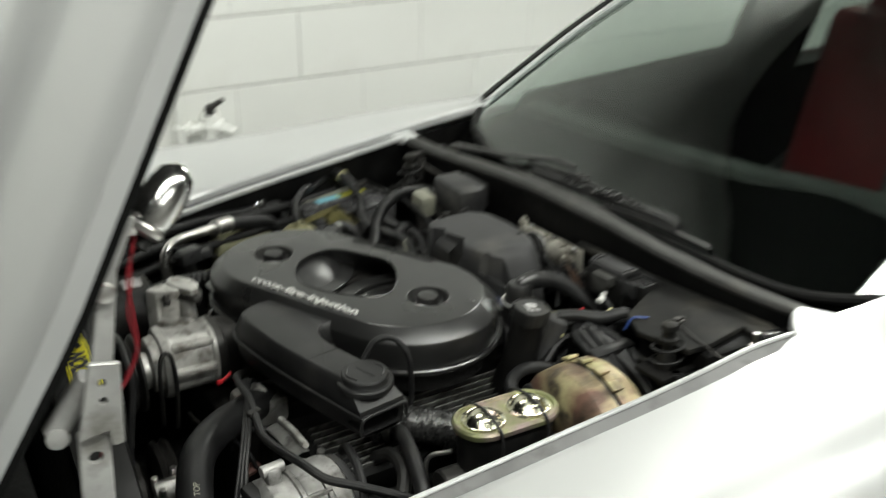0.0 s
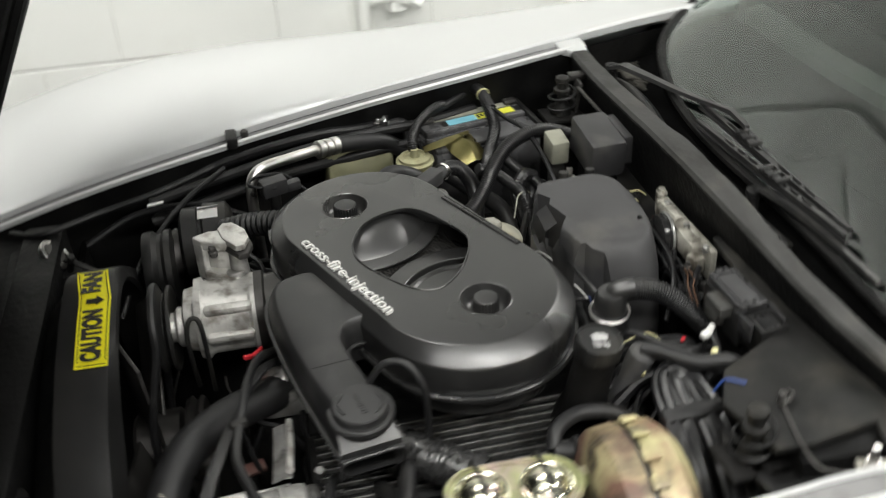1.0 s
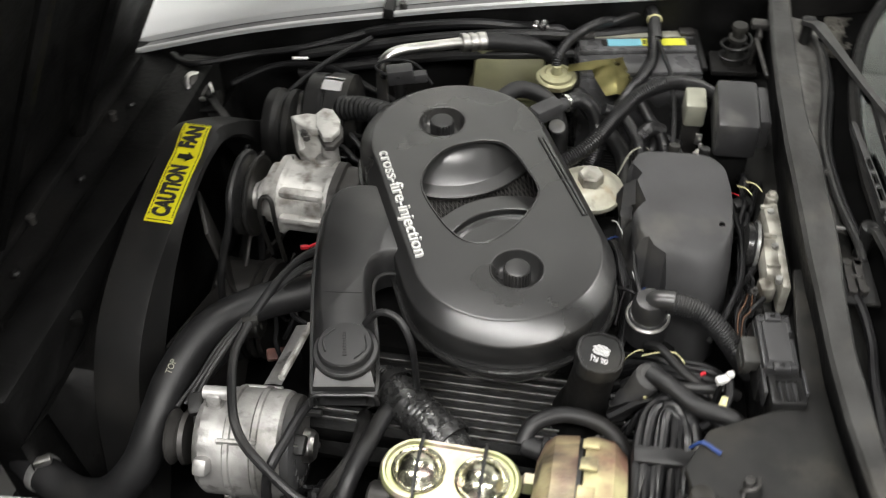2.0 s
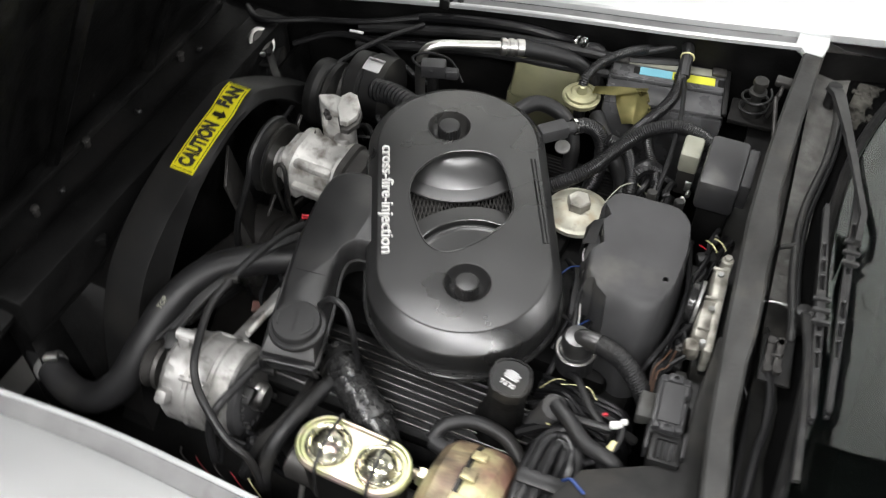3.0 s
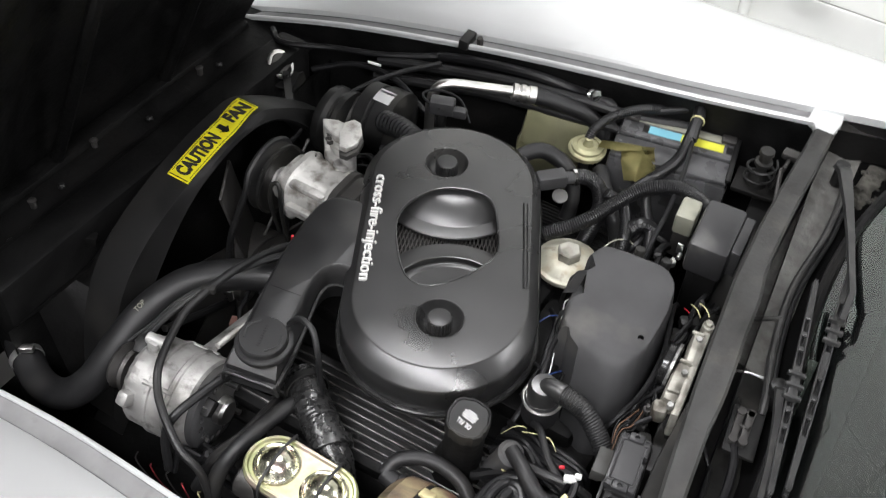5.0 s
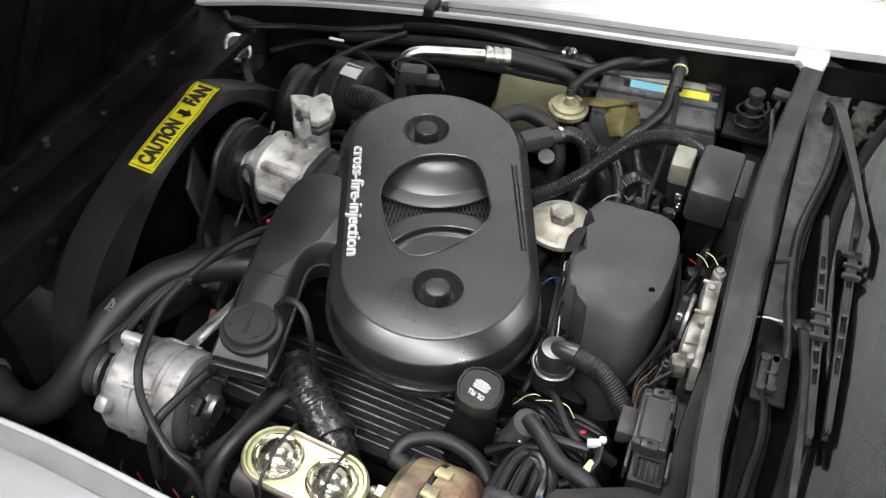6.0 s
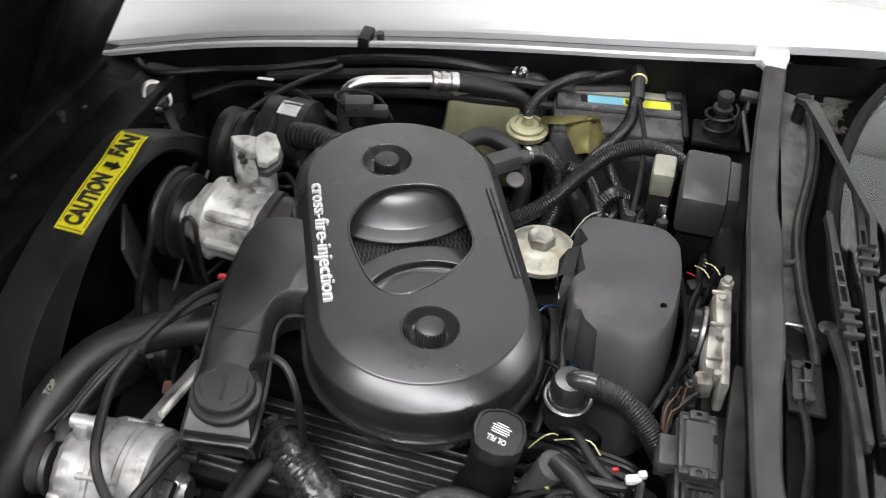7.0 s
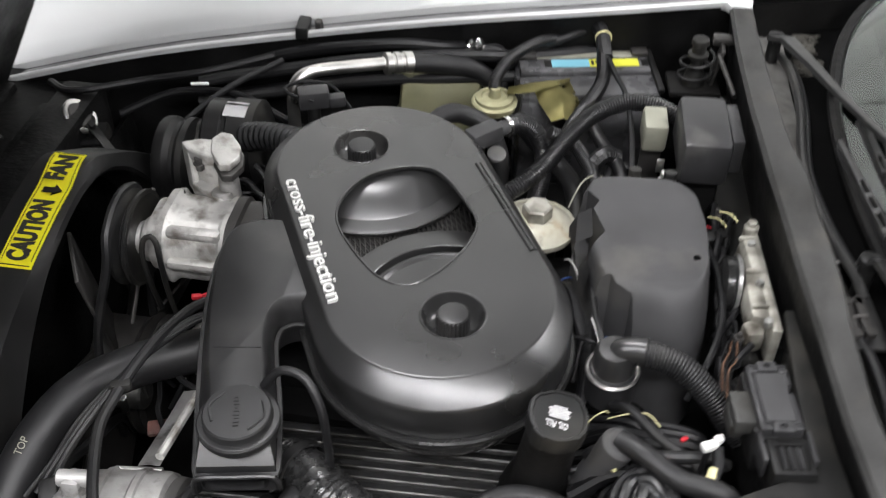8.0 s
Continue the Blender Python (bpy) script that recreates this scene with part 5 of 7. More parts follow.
part("terminal", rod(al(0.14) + Vector((0, 0.02, 0.048)), al(0.162) + Vector((0, 0.02, 0.048)), 0.006, seg=8), M_BLACK, alt)
part("front_plug", join(rbox((-0.312, -0.352, 0.742), (0.020, 0.030, 0.022), 0.004, (20, 0, 20)), rbox((-0.300, -0.375, 0.735), (0.014, 0.020, 0.014), 0.003, (35, 0, 20))), M_BLACK, alt, "black wire plug on the casing")
part("plug", rbox(al(0.142) + Vector((0, -0.026, 0.040)), (0.022, 0.026, 0.016), 0.003, (30, 0, 0)), M_BLACK, alt)
part("pulley", lathe(al(-0.045), aw, [(0.01, 0), (0.036, 0.002), (0.038, 0.006), (0.028, 0.014), (0.038, 0.022), (0.036, 0.028), (0.02, 0.03)], 30), M_BLACKSTEEL, alt)
part("bracket", sheet([[Vector((x0 + 0.003, y, z - 0.004)), Vector((x0 + 0.017, y, z + 0.001)), Vector((x0 + 0.028, y, z + 0.001))] for x0, y, z in ((-0.236, -0.308, 0.752), (-0.234, -0.265, 0.745), (-0.233, -0.225, 0.738), (-0.233, -0.185, 0.730))], 0.010), M_ALU_DULL, alt, "dull cast alternator bracket")
part("bracket_rib", tube([(-0.210, -0.300, 0.758), (-0.208, -0.262, 0.752), (-0.207, -0.225, 0.745), (-0.207, -0.188, 0.737)], 0.005, 8), M_CASTING, alt)
part("output_cable", tube([(-0.150, -0.290, 0.722), (-0.157, -0.318, 0.748), (-0.163, -0.345, 0.763), (-0.171, -0.392, 0.766), (-0.181, -0.432, 0.755), (-0.186, -0.448, 0.72), (-0.18, -0.46, 0.66)], 0.0068, 10), M_RUBBER, alt)

mc = thing("brake_master_cylinder", (0.045, -0.43, 0.69), "brake master cylinder with a shiny yellow zinc lid", "brake cylinder")
def mco(hw, hl, z, n=48):
    return [Vector((0.046 + u, -0.4305 + v, z)) for v, u in stadium(hw, hl, n)]
part("reservoir", loft([mco(0.030, 0.066, 0.70), mco(0.036, 0.074, 0.71), mco(0.037, 0.076, 0.790), mco(0.039, 0.079, 0.798)]), M_BLACK, mc)
part("bore", rod((-0.06, -0.43, 0.712), (0.15, -0.43, 0.712), 0.028), M_BLACKSTEEL, mc)
part("lid", loft([mco(0.042, 0.082, 0.798), mco(0.043, 0.083, 0.800), mco(0.043, 0.083, 0.806), mco(0.040, 0.080, 0.810), mco(0.037, 0.077, 0.810), mco(0.035, 0.075, 0.806)]), M_GOLD, mc, "yellow zinc plated lid")
for xx in (0.008, 0.084):
    part("dome", lathe((xx, -0.4305, 0.805), (0, 0, 1), [(0.033, 0), (0.0315, 0.004), (0.030, 0.0045), (0.027, 0.002), (0.0255, 0.003), (0.021, 0.011), (0.014, 0.016), (0.007, 0.018), (0.001, 0.0185)], 36), M_GOLDDOME, mc, "bright domed well in the lid")
    part("bail_wire", tube([(xx - 0.004, -0.380, 0.75), (xx - 0.004, -0.383, 0.802), (xx - 0.002, -0.39, 0.815), (xx, -0.430, 0.825), (xx + 0.002, -0.468, 0.815), (xx + 0.004, -0.477, 0.80), (xx + 0.004, -0.48, 0.75)], 0.0022, 8), M_INK, mc, "thin black bail wire")
part("fitting", join(rod((0.128, -0.405, 0.775), (0.150, -0.405, 0.775), 0.014, seg=6), rod((0.12, -0.405, 0.775), (0.165, -0.405, 0.775), 0.008)), M_GOLD, mc, "brass union")
part("brake_line", tube([(-0.02, -0.392, 0.74), (-0.05, -0.37, 0.72), (-0.06, -0.40, 0.66), (-0.05, -0.45, 0.60)], 0.004, 8), M_STEEL, mc)

bo = thing("brake_booster", (0.20, -0.43, 0.59), "rust-streaked yellow zinc brake booster drum", "brake booster")
bc = Vector((0.140, -0.432, 0.714))
part("front_shell", lathe(bc, (1, 0.03, 0), [(0.04, 0), (0.085, 0.002), (0.108, 0.010), (0.118, 0.022), (0.121, 0.050)], 56), M_BOOSTF, bo, "rusty front half of the drum")
part("crimp_ring", lathe(bc + Vector((0.048, 0, 0)), (1, 0.03, 0), [(0.117, 0), (0.1195, 0.001), (0.1195, 0.007), (0.117, 0.008)], 56), M_INK, bo, "dark gap between the halves")
part("rear_shell", lathe(bc + Vector((0.058, 0.001, 0)), (1, 0.03, 0), [(0.121, 0), (0.123, 0.012), (0.120, 0.034), (0.105, 0.05), (0.06, 0.056)], 56), M_BOOST, bo)
for th in (60, 78, 96, 112):
    a = radians(th)
    part("crimp_tab", rbox(bc + Vector((0.062, 0.127 * math.cos(a), 0.127 * math.sin(a))), (0.020, 0.018, 0.005), 0.0015, (th - 90, 0, 0)), M_BOOST, bo)
part("vacuum_nipple", join(rod(bc + Vector((0.004, 0.085, 0.045)), bc + Vector((-0.022, 0.09, 0.047)), 0.013), rod(bc + Vector((0.002, 0.085, 0.045)), bc + Vector((0.012, 0.085, 0.045)), 0.02)), M_RUBBER, bo)

th_ = thing("heat_duct", (0.0, -0.31, 0.66), "black taped flexible duct with shiny wrinkles", "duct")
part("duct", tube([(-0.085, -0.262, 0.728), (-0.055, -0.284, 0.738), (-0.02, -0.308, 0.736), (0.015, -0.330, 0.728), (0.042, -0.352, 0.705), (0.050, -0.368, 0.66)], 0.0272, 40, 0.0034, 0.0011, 0.04), M_TAPE, th_)

part("end_band", lathe((-0.070, -0.272, 0.733), (0.8, -0.55, 0.2), [(0.031, 0), (0.0335, 0.001), (0.0335, 0.012), (0.031, 0.013), (0.031, 0)], 24), M_BLACK, th_, "black tape band")
part("end_band", lathe((0.012, -0.327, 0.729), (0.75, -0.6, -0.2), [(0.031, 0), (0.0335, 0.001), (0.0335, 0.016), (0.031, 0.017), (0.031, 0)], 24), M_TAPE, th_)

oil = thing("oil_filler", (0.17, -0.245, 0.70), "black oil filler neck with a printed cap", "oil filler")
ob_, ot = Vector((0.180, -0.245, 0.70)), Vector((0.198, -0.265, 0.866))
ow = (ot - ob_).normalized()
part("neck", lathe(ob_, ow, [(0.040, 0), (0.036, 0.03), (0.029, 0.06), (0.027, 0.13), (0.028, 0.148)], 28), M_BAY, oil)
cm = Matrix.Translation(ot) @ ow.to_track_quat("Z", "Y").to_matrix().to_4x4()
capring = []
for rr, hh in ((0.026, -0.026), (0.0292, -0.024), (0.0300, -0.004), (0.0284, 0.0), (0.0260, 0.0005), (0.0250, -0.0012)):
    capring.append([cm @ Vector(((rr + (0.0018 if (k // 5) % 3 == 0 and hh > -0.03 else 0)) * math.cos(2 * math.pi * k / 60), (rr + (0.0018 if (k // 5) % 3 == 0 else 0)) * math.sin(2 * math.pi * k / 60), hh)) for k in range(60)])
part("cap", loft(capring), M_BLACK, oil, "black cap printed OIL FILL")
ox = (Vector((-1, 0.12, 0)) - ow * Vector((-1, 0.12, 0)).dot(ow)).normalized()
om = Matrix((ox, ow.cross(ox), ow)).transposed().to_4x4()
om.translation = ot - ow * 0.0004
part("cap_words", lettering("OIL FILL", 0.0095, 0.0006, om @ pose(0, 0.010, 0), 0.022, 0.0), M_PRINT, oil)
for k, ln in enumerate((0.018, 0.021, 0.019, 0.022, 0.013)):
    part("print_bar", moved(rbox((0, 0, 0), (ln, 0.0010, 0.0006), 0), om @ pose(0, 0.0020 - 0.0028 * k, 0)), M_PRINT, oil, "line of small print")

br = thing("breather", (0.247, -0.154, 0.76), "black breather elbow with a chrome ring and ribbed hose", "breather")
part("grommet", lathe((0.245, -0.152, 0.76), (0, -0.05, 1), [(0.030, 0), (0.030, 0.04), (0.026, 0.045)], 28), M_RUBBER, br)
part("chrome_ring", lathe((0.245, -0.153, 0.797), (0, -0.05, 1), [(0.029, 0), (0.0325, 0.001), (0.033, 0.003), (0.031, 0.005), (0.028, 0.0045)], 36), M_STEEL, br, "chrome ring")
part("elbow", join(lathe((0.245, -0.154, 0.80), (0, -0.05, 1), [(0.026, 0), (0.025, 0.026), (0.020, 0.034), (0.002, 0.036)], 28), tube([(0.245, -0.154, 0.815), (0.252, -0.155, 0.829), (0.266, -0.156, 0.834), (0.280, -0.158, 0.836)], 0.0155, 16, 0.004)), M_LID, br)
part("ribbed_hose", tube([(0.268, -0.156, 0.833), (0.299, -0.1584, 0.831), (0.327, -0.1651, 0.823), (0.357, -0.1784, 0.803), (0.379, -0.1918, 0.783), (0.4015, -0.2007, 0.763)], 0.0148, 18, 0.0020, 0.0009), M_RUBBER, br)

br.location = br.location + Vector((0.006, 0.006, 0.012))
br.scale = (0.9, 0.9, 1.0)

pc = thing("vent_valve", (0.235, -0.225, 0.74), "grey rubber vent grommet with a black hose", "vent valve")
part("grommet", lathe((0.235, -0.225, 0.735), (0.35, -0.1, 1), [(0.016, -0.05), (0.017, 0.02), (0.0185, 0.034), (0.0185, 0.048), (0.014, 0.053), (0.004, 0.054)], 24), M_SHIELD, pc)
part("hose", tube([(0.250, -0.228, 0.785), (0.275, -0.245, 0.788), (0.31, -0.268, 0.785), (0.345, -0.280, 0.79), (0.37, -0.285, 0.77)], 0.0110, 12), M_RUBBER, pc)
pc.location = pc.location + Vector((0.010, -0.026, 0.042))

# ---- rear of the bay ----
dc = thing("distributor_shield", (0.28, 0.02, 0.70), "large dull black plastic distributor shield", "engine cover")
D0 = [(0.214, 0.100), (0.250, 0.110), (0.300, 0.113), (0.326, 0.098), (0.338, 0.055), (0.343, 0.000), (0.336, -0.040), (0.310, -0.052), (0.270, -0.050), (0.232, -0.046), (0.222, -0.020), (0.206, 0.040)]
D1 = [(0.208, 0.106), (0.250, 0.117), (0.304, 0.120), (0.334, 0.103), (0.348, 0.056), (0.354, -0.004), (0.350, -0.060), (0.325, -0.084), (0.285, -0.080), (0.240, -0.066), (0.216, -0.026), (0.198, 0.040)]
D2 = [(0.280 + (a - 0.280) * 1.04, b * 1.03 if b > 0 else b * 1.42) for a, b in D1]


def shield_ring(deg):
    """Outline of the shield where its rounded shoulder has turned by deg."""
    f, z = 0.16 + 0.84 * math.sin(radians(deg)), 0.8735 - 0.19 * (1 - math.cos(radians(deg)))
    out = [(a + (c - a) * f, b + (d - b) * f) for (a, b), (c, d) in zip(D0, D2)]
    return [Vector((x + 0.0022 * noise.noise(Vector((x * 40, y * 40, f * 5))), y + 0.0022 * noise.noise(Vector((y * 40, f * 5, x * 40))), z)) for x, y in closed_curve(out, 60)]


def shield_top(k, z):
    return [Vector((x, y, z + 0.0012 * noise.noise(Vector((x * 30, y * 30, 7))))) for x, y in closed_curve([(0.272 + (a - 0.272) * k, 0.03 + (b - 0.03) * k) for a, b in D0], 60)]


TORN = [prism([(0.17, 0.074), (0.207, 0.078), (0.221, 0.058), (0.215, 0.043), (0.230, 0.002), (0.217, -0.019), (0.17, -0.024)], 0.80, 0.92, 0), prism([(0.17, -0.060), (0.240, -0.062), (0.247, -0.070), (0.264, -0.078), (0.270, -0.095), (0.272, -0.22), (0.17, -0.22)], 0.60, 0.92, 0)]
part("shield", cut(loft([shield_ring(f) for f in (88, 78, 66, 54, 42, 31, 21, 12, 5, 0)] + [shield_top(0.985, 0.8748), shield_top(0.93, 0.8758), shield_top(0.8, 0.8768)]), *TORN), M_SHIELD, dc)
part("torn_flap", join(sheet([[Vector((0.214 - 0.06 * (y - 0.05), y, 0.866)), Vector((0.198, y - 0.003, 0.856)), Vector((0.189 + k * 0.002, y - 0.006, 0.838)), Vector((0.190 + k * 0.003, y - 0.004, 0.818 + 0.012 * (k % 2)))] for k, y in enumerate((0.056, 0.044, 0.030, 0.018, 0.004))]), sheet([[Vector((0.216, y, 0.848)), Vector((0.205 + k * 0.003, y - 0.004, 0.832)), Vector((0.206 + k * 0.004, y - 0.006, 0.800 + 0.010 * (k % 2)))] for k, y in enumerate((-0.010, -0.022, -0.034, -0.042))])), M_SHIELD, dc, "torn black flap")
# uncut: a raised black disc gives the darkness of a screw hole
part("screw_hole_disc", lathe((0.3325, -0.026, 0.8745), (0.2, -0.3, 1), [(0.0044, -0.003), (0.0044, 0.0020), (0.0036, 0.0022)], 12), M_UNLIT, dc)
for xx in (0.262, 0.305):
    part("clip", rod((xx, 0.122, 0.84), (xx, 0.13, 0.875), 0.008), M_BLACK, dc)

eg = thing("egr_valve", (0.146, 0.149, 0.70), "cream stained dome valve with a hexagonal top", "valve")
part("base", rod((0.146, 0.149, 0.69), (0.146, 0.149, 0.745), 0.03), M_BLACKSTEEL, eg)
part("dome", lathe((0.146, 0.149, 0.744), (0, 0, 1), [(0.046, 0), (0.0525, 0.002), (0.0535, 0.007), (0.0525, 0.010), (0.048, 0.0105), (0.045, 0.012), (0.036, 0.019), (0.026, 0.023), (0.002, 0.024)], 48), M_BEIGE, eg)
part("hex_top", lathe((0.146, 0.149, 0.764), (0, 0, 1), [(0.020, 0), (0.020, 0.019), (0.0175, 0.0215), (0.002, 0.022)], 6), M_MODULE, eg)

vcn = thing("vacuum_can", (0.06, 0.39, 0.74), "flat olive zinc vacuum canister on a gold bracket", "vacuum canister")
part("can", lathe((0.060, 0.385, 0.770), (0, 0, 1), [(0.027, 0), (0.032, 0.004), (0.032, 0.009), (0.0345, 0.011), (0.0345, 0.014), (0.032, 0.016), (0.029, 0.0165), (0.028, 0.021), (0.020, 0.0235), (0.0185, 0.0215), (0.010, 0.0225), (0.008, 0.028), (0.007, 0.036), (0.005, 0.037)], 40), M_CAN, vcn)
part("stem", rod((0.06, 0.385, 0.70), (0.06, 0.385, 0.775), 0.011), M_BLACK, vcn)
part("bracket", join(sheet([[Vector((0.078, 0.404, 0.798)), Vector((0.078, 0.384, 0.797))], [Vector((0.120, 0.412, 0.806)), Vector((0.118, 0.388, 0.804))], [Vector((0.152, 0.420, 0.808)), Vector((0.152, 0.410, 0.806))], [Vector((0.168, 0.428, 0.808)), Vector((0.167, 0.420, 0.806))]])), M_BRASSY, vcn, "flat gold bracket arm")
part("folded_tab", sheet([[Vector((0.116, 0.402, 0.800)), Vector((0.126, 0.382, 0.790)), Vector((0.148, 0.350, 0.780))], [Vector((0.150, 0.414, 0.804)), Vector((0.158, 0.386, 0.804)), Vector((0.166, 0.350, 0.788))], [Vector((0.154, 0.415, 0.803)), Vector((0.163, 0.386, 0.803)), Vector((0.171, 0.350, 0.786))], [Vector((0.168, 0.424, 0.804)), Vector((0.182, 0.402, 0.792)), Vector((0.194, 0.380, 0.778))]]), M_BRASSY, vcn, "folded gold tab")
part("vacuum_hose", tube([(0.058, 0.388, 0.802), (0.060, 0.402, 0.815), (0.074, 0.432, 0.827), (0.098, 0.462, 0.833), (0.122, 0.492, 0.830), (0.145, 0.525, 0.815)], 0.0080, 12, 0.0019, 0.0009), M_LOOM, vcn)

ba = thing("battery", (0.19, 0.49, 0.56), "dark battery box with blue and yellow labels", "battery")
BM = pose(0.190, 0.468, 0, 0, 0, 11.5)


def bat(c, size, bev=0.004):
    return moved(rbox(c, size, bev), BM)


part("case", bat((0, 0, 0.69), (0.212, 0.130, 0.19), 0.008), M_BATT, ba)
part("lid", join(bat((0.002, 0.030, 0.792), (0.205, 0.062, 0.018), 0.005), bat((0, -0.034, 0.790), (0.208, 0.056, 0.010), 0.004)), M_BATT, ba)
part("lid_ridge", bat((0.0, -0.003, 0.797), (0.200, 0.007, 0.008), 0.002), M_BATT, ba)
part("blue_label", bat((-0.022, 0.016, 0.8018), (0.058, 0.020, 0.0012), 0), M_BLUE, ba, "pale blue label")
part("yellow_label", bat((0.045, 0.016, 0.8018), (0.076, 0.020, 0.0012), 0), M_YLABEL, ba, "yellow green label")
for k, (dx, ww) in enumerate(((0.012, 0.004), (0.019, 0.005), (0.026, 0.003), (0.031, 0.004))):
    part("print_mark", bat((dx, 0.0155 + 0.002 * (k % 2), 0.8028), (ww, 0.012 - 0.003 * (k % 2), 0.0006), 0), M_INK, ba)
for dx in (-0.055, 0.095):
    part("label_end", bat((dx, 0.016, 0.8016), (0.014, 0.018, 0.001), 0), M_BLACK, ba)
part("clear_strip", bat((0.0, 0.040, 0.8016), (0.17, 0.018, 0.002), 0.0006), M_GREYBOX, ba, "shiny wrinkled clear film")
for xx, yy in ((-0.085, 0.040), (0.088, 0.044)):
    part("terminal", join(moved(rod((xx, yy, 0.79), (xx, yy, 0.806), 0.010), BM), bat((xx, yy - 0.004, 0.806), (0.026, 0.020, 0.008), 0.003)), M_BLACKSTEEL, ba)
part("hold_down", bat((0.104, 0.0, 0.800), (0.010, 0.13, 0.010), 0.003), M_BLACK, ba)

tan = thing("blower_case", (-0.05, 0.47, 0.58), "raw yellowish fibreglass blower case", "blower case")
part("case", join(rbox((-0.036, 0.474, 0.722), (0.128, 0.056, 0.104), 0.014, (-14, 4, 6)), rbox((-0.036, 0.482, 0.64), (0.15, 0.07, 0.10), 0.014, (0, 0, 6))), M_TANPANEL, tan)

rl = thing("relay", (0.288, 0.255, 0.80), "small dull grey metal relay", "relay")
part("case", rbox((0.288, 0.264, 0.844), (0.032, 0.046, 0.044), 0.005, (6, 0, 5)), M_GREYBOX, rl)
part("tab", join(rbox((0.300, 0.222, 0.815), (0.010, 0.004, 0.02), 0.001), rod((0.305, 0.216, 0.81), (0.305, 0.205, 0.81), 0.004)), M_STEEL, rl)
part("bracket", rbox((0.288, 0.262, 0.79), (0.028, 0.006, 0.07), 0.001), M_BLACKSTEEL, rl)

bx = thing("module_box", (0.345, 0.225, 0.70), "dark grey plastic module box by the cowl", "box")
part("cover", rbox((0.347, 0.222, 0.862), (0.062, 0.105, 0.066), 0.008, (4, 0, 4)), M_GREYPLASTIC, bx)
part("flange", rbox((0.385, 0.228, 0.865), (0.016, 0.085, 0.05), 0.003, (0, 0, 4)), M_GREYPLASTIC, bx)
part("pedestal", rbox((0.35, 0.225, 0.76), (0.05, 0.07, 0.15), 0.006), M_BAY, bx)

sm = thing("spark_module", (0.405, -0.02, 0.74), "pale cast metal control module on the firewall", "module")
part("plate", rbox((0.413, -0.020, 0.824), (0.012, 0.160, 0.052), 0.004, (0, 0, 6)), M_MODULE, sm)
part("casting", join(rbox((0.402, 0.020, 0.834), (0.022, 0.070, 0.038), 0.009, (0, 6, 8)), rbox((0.403, -0.044, 0.832), (0.026, 0.075, 0.036), 0.009, (0, 4, 4)), rbox((0.398, -0.088, 0.826), (0.022, 0.024, 0.030), 0.007, (0, 0, 14))), M_MODULE, sm, "pitted grey casting")
for yy in (0.046, -0.010, -0.066):
    part("rib", rbox((0.399 - yy * 0.08, yy, 0.852), (0.018, 0.005, 0.006), 0.002, (0, 0, 8)), M_MODULE, sm)
part("sensor_drum", lathe((0.388, -0.006, 0.826), (-1, -0.05, 0.05), [(0.030, 0), (0.033, 0.003), (0.033, 0.008), (0.031, 0.010), (0.031, 0.018), (0.026, 0.021), (0.012, 0.022), (0.010, 0.018), (0.002, 0.018)], 32), M_GLOSS, sm, "round black sensor drum")
part("drum_band", lathe((0.386, -0.006, 0.826), (-1, -0.05, 0.05), [(0.0335, 0), (0.0345, 0.001), (0.0345, 0.004), (0.0335, 0.005), (0.0335, 0)], 32), M_FIN, sm)
part("top_ear", join(rod((0.402, 0.064, 0.82), (0.402, 0.066, 0.856), 0.009), rod((0.402, 0.066, 0.856), (0.402, 0.066, 0.862), 0.006, seg=6)), M_MODULE, sm)
for yy in (0.036, -0.030, -0.090):
    part("bolt", rod((0.404 - yy * 0.08, yy, 0.846), (0.403 - yy * 0.08, yy, 0.856), 0.005, seg=6), M_FIN, sm)
part("bracket", rbox((0.42, -0.02, 0.78), (0.02, 0.15, 0.08), 0.003, (0, 0, 5)), M_BAY, sm)

fb = thing("connector_block", (0.40, -0.225, 0.76), "black rectangular multi-pin connector block", "connector block")
FBM = pose(0.4025, -0.2155, 0.868, 0, 0, 8)
part("base", moved(rbox((0, 0, -0.03), (0.046, 0.088, 0.050), 0.004), FBM), M_BLACK, fb)
part("cover_plate", moved(cut(rbox((0, 0, 0), (0.041, 0.080, 0.014), 0.002), rbox((0, 0, 0.008), (0.033, 0.066, 0.005), 0.0015), rbox((0.0185, 0.010, 0.004), (0.006, 0.012, 0.02), 0.001)), FBM), M_GREYPLASTIC, fb, "worn dark grey cover plate")
part("raised_panel", moved(rbox((0, 0, 0.0062), (0.028, 0.060, 0.0036), 0.001), FBM), M_SHIELD, fb)
for yy in (-0.038, 0.038):
    part("ear", moved(cut(rbox((0, yy, 0.006), (0.020, 0.013, 0.008), 0.0025), rod((0, yy, -0.01), (0, yy, 0.02), 0.0034, seg=12)), FBM), M_GREYPLASTIC, fb)
    for xx in (-0.0145, 0.0145):
        part("latch_tab", moved(cut(rbox((xx, yy * 0.94, 0.005), (0.009, 0.010, 0.007), 0.001, seg=1), rbox((xx, yy * 0.94, 0.006), (0.005, 0.005, 0.01), 0)), FBM), M_GREYPLASTIC, fb)
part("side_terminal", moved(join(rbox((-0.030, -0.006, -0.010), (0.020, 0.040, 0.018), 0.002), rbox((-0.034, -0.004, -0.024), (0.014, 0.030, 0.02), 0.002)), FBM), M_TERM, fb, "dull grey side terminal")
plug = part("lower_plug", moved(cut(rbox((0.004, -0.064, -0.024), (0.040, 0.042, 0.045), 0.003), rbox((0.004, -0.066, 0.0), (0.026, 0.030, 0.012), 0.002)), FBM), M_BLACK, fb)
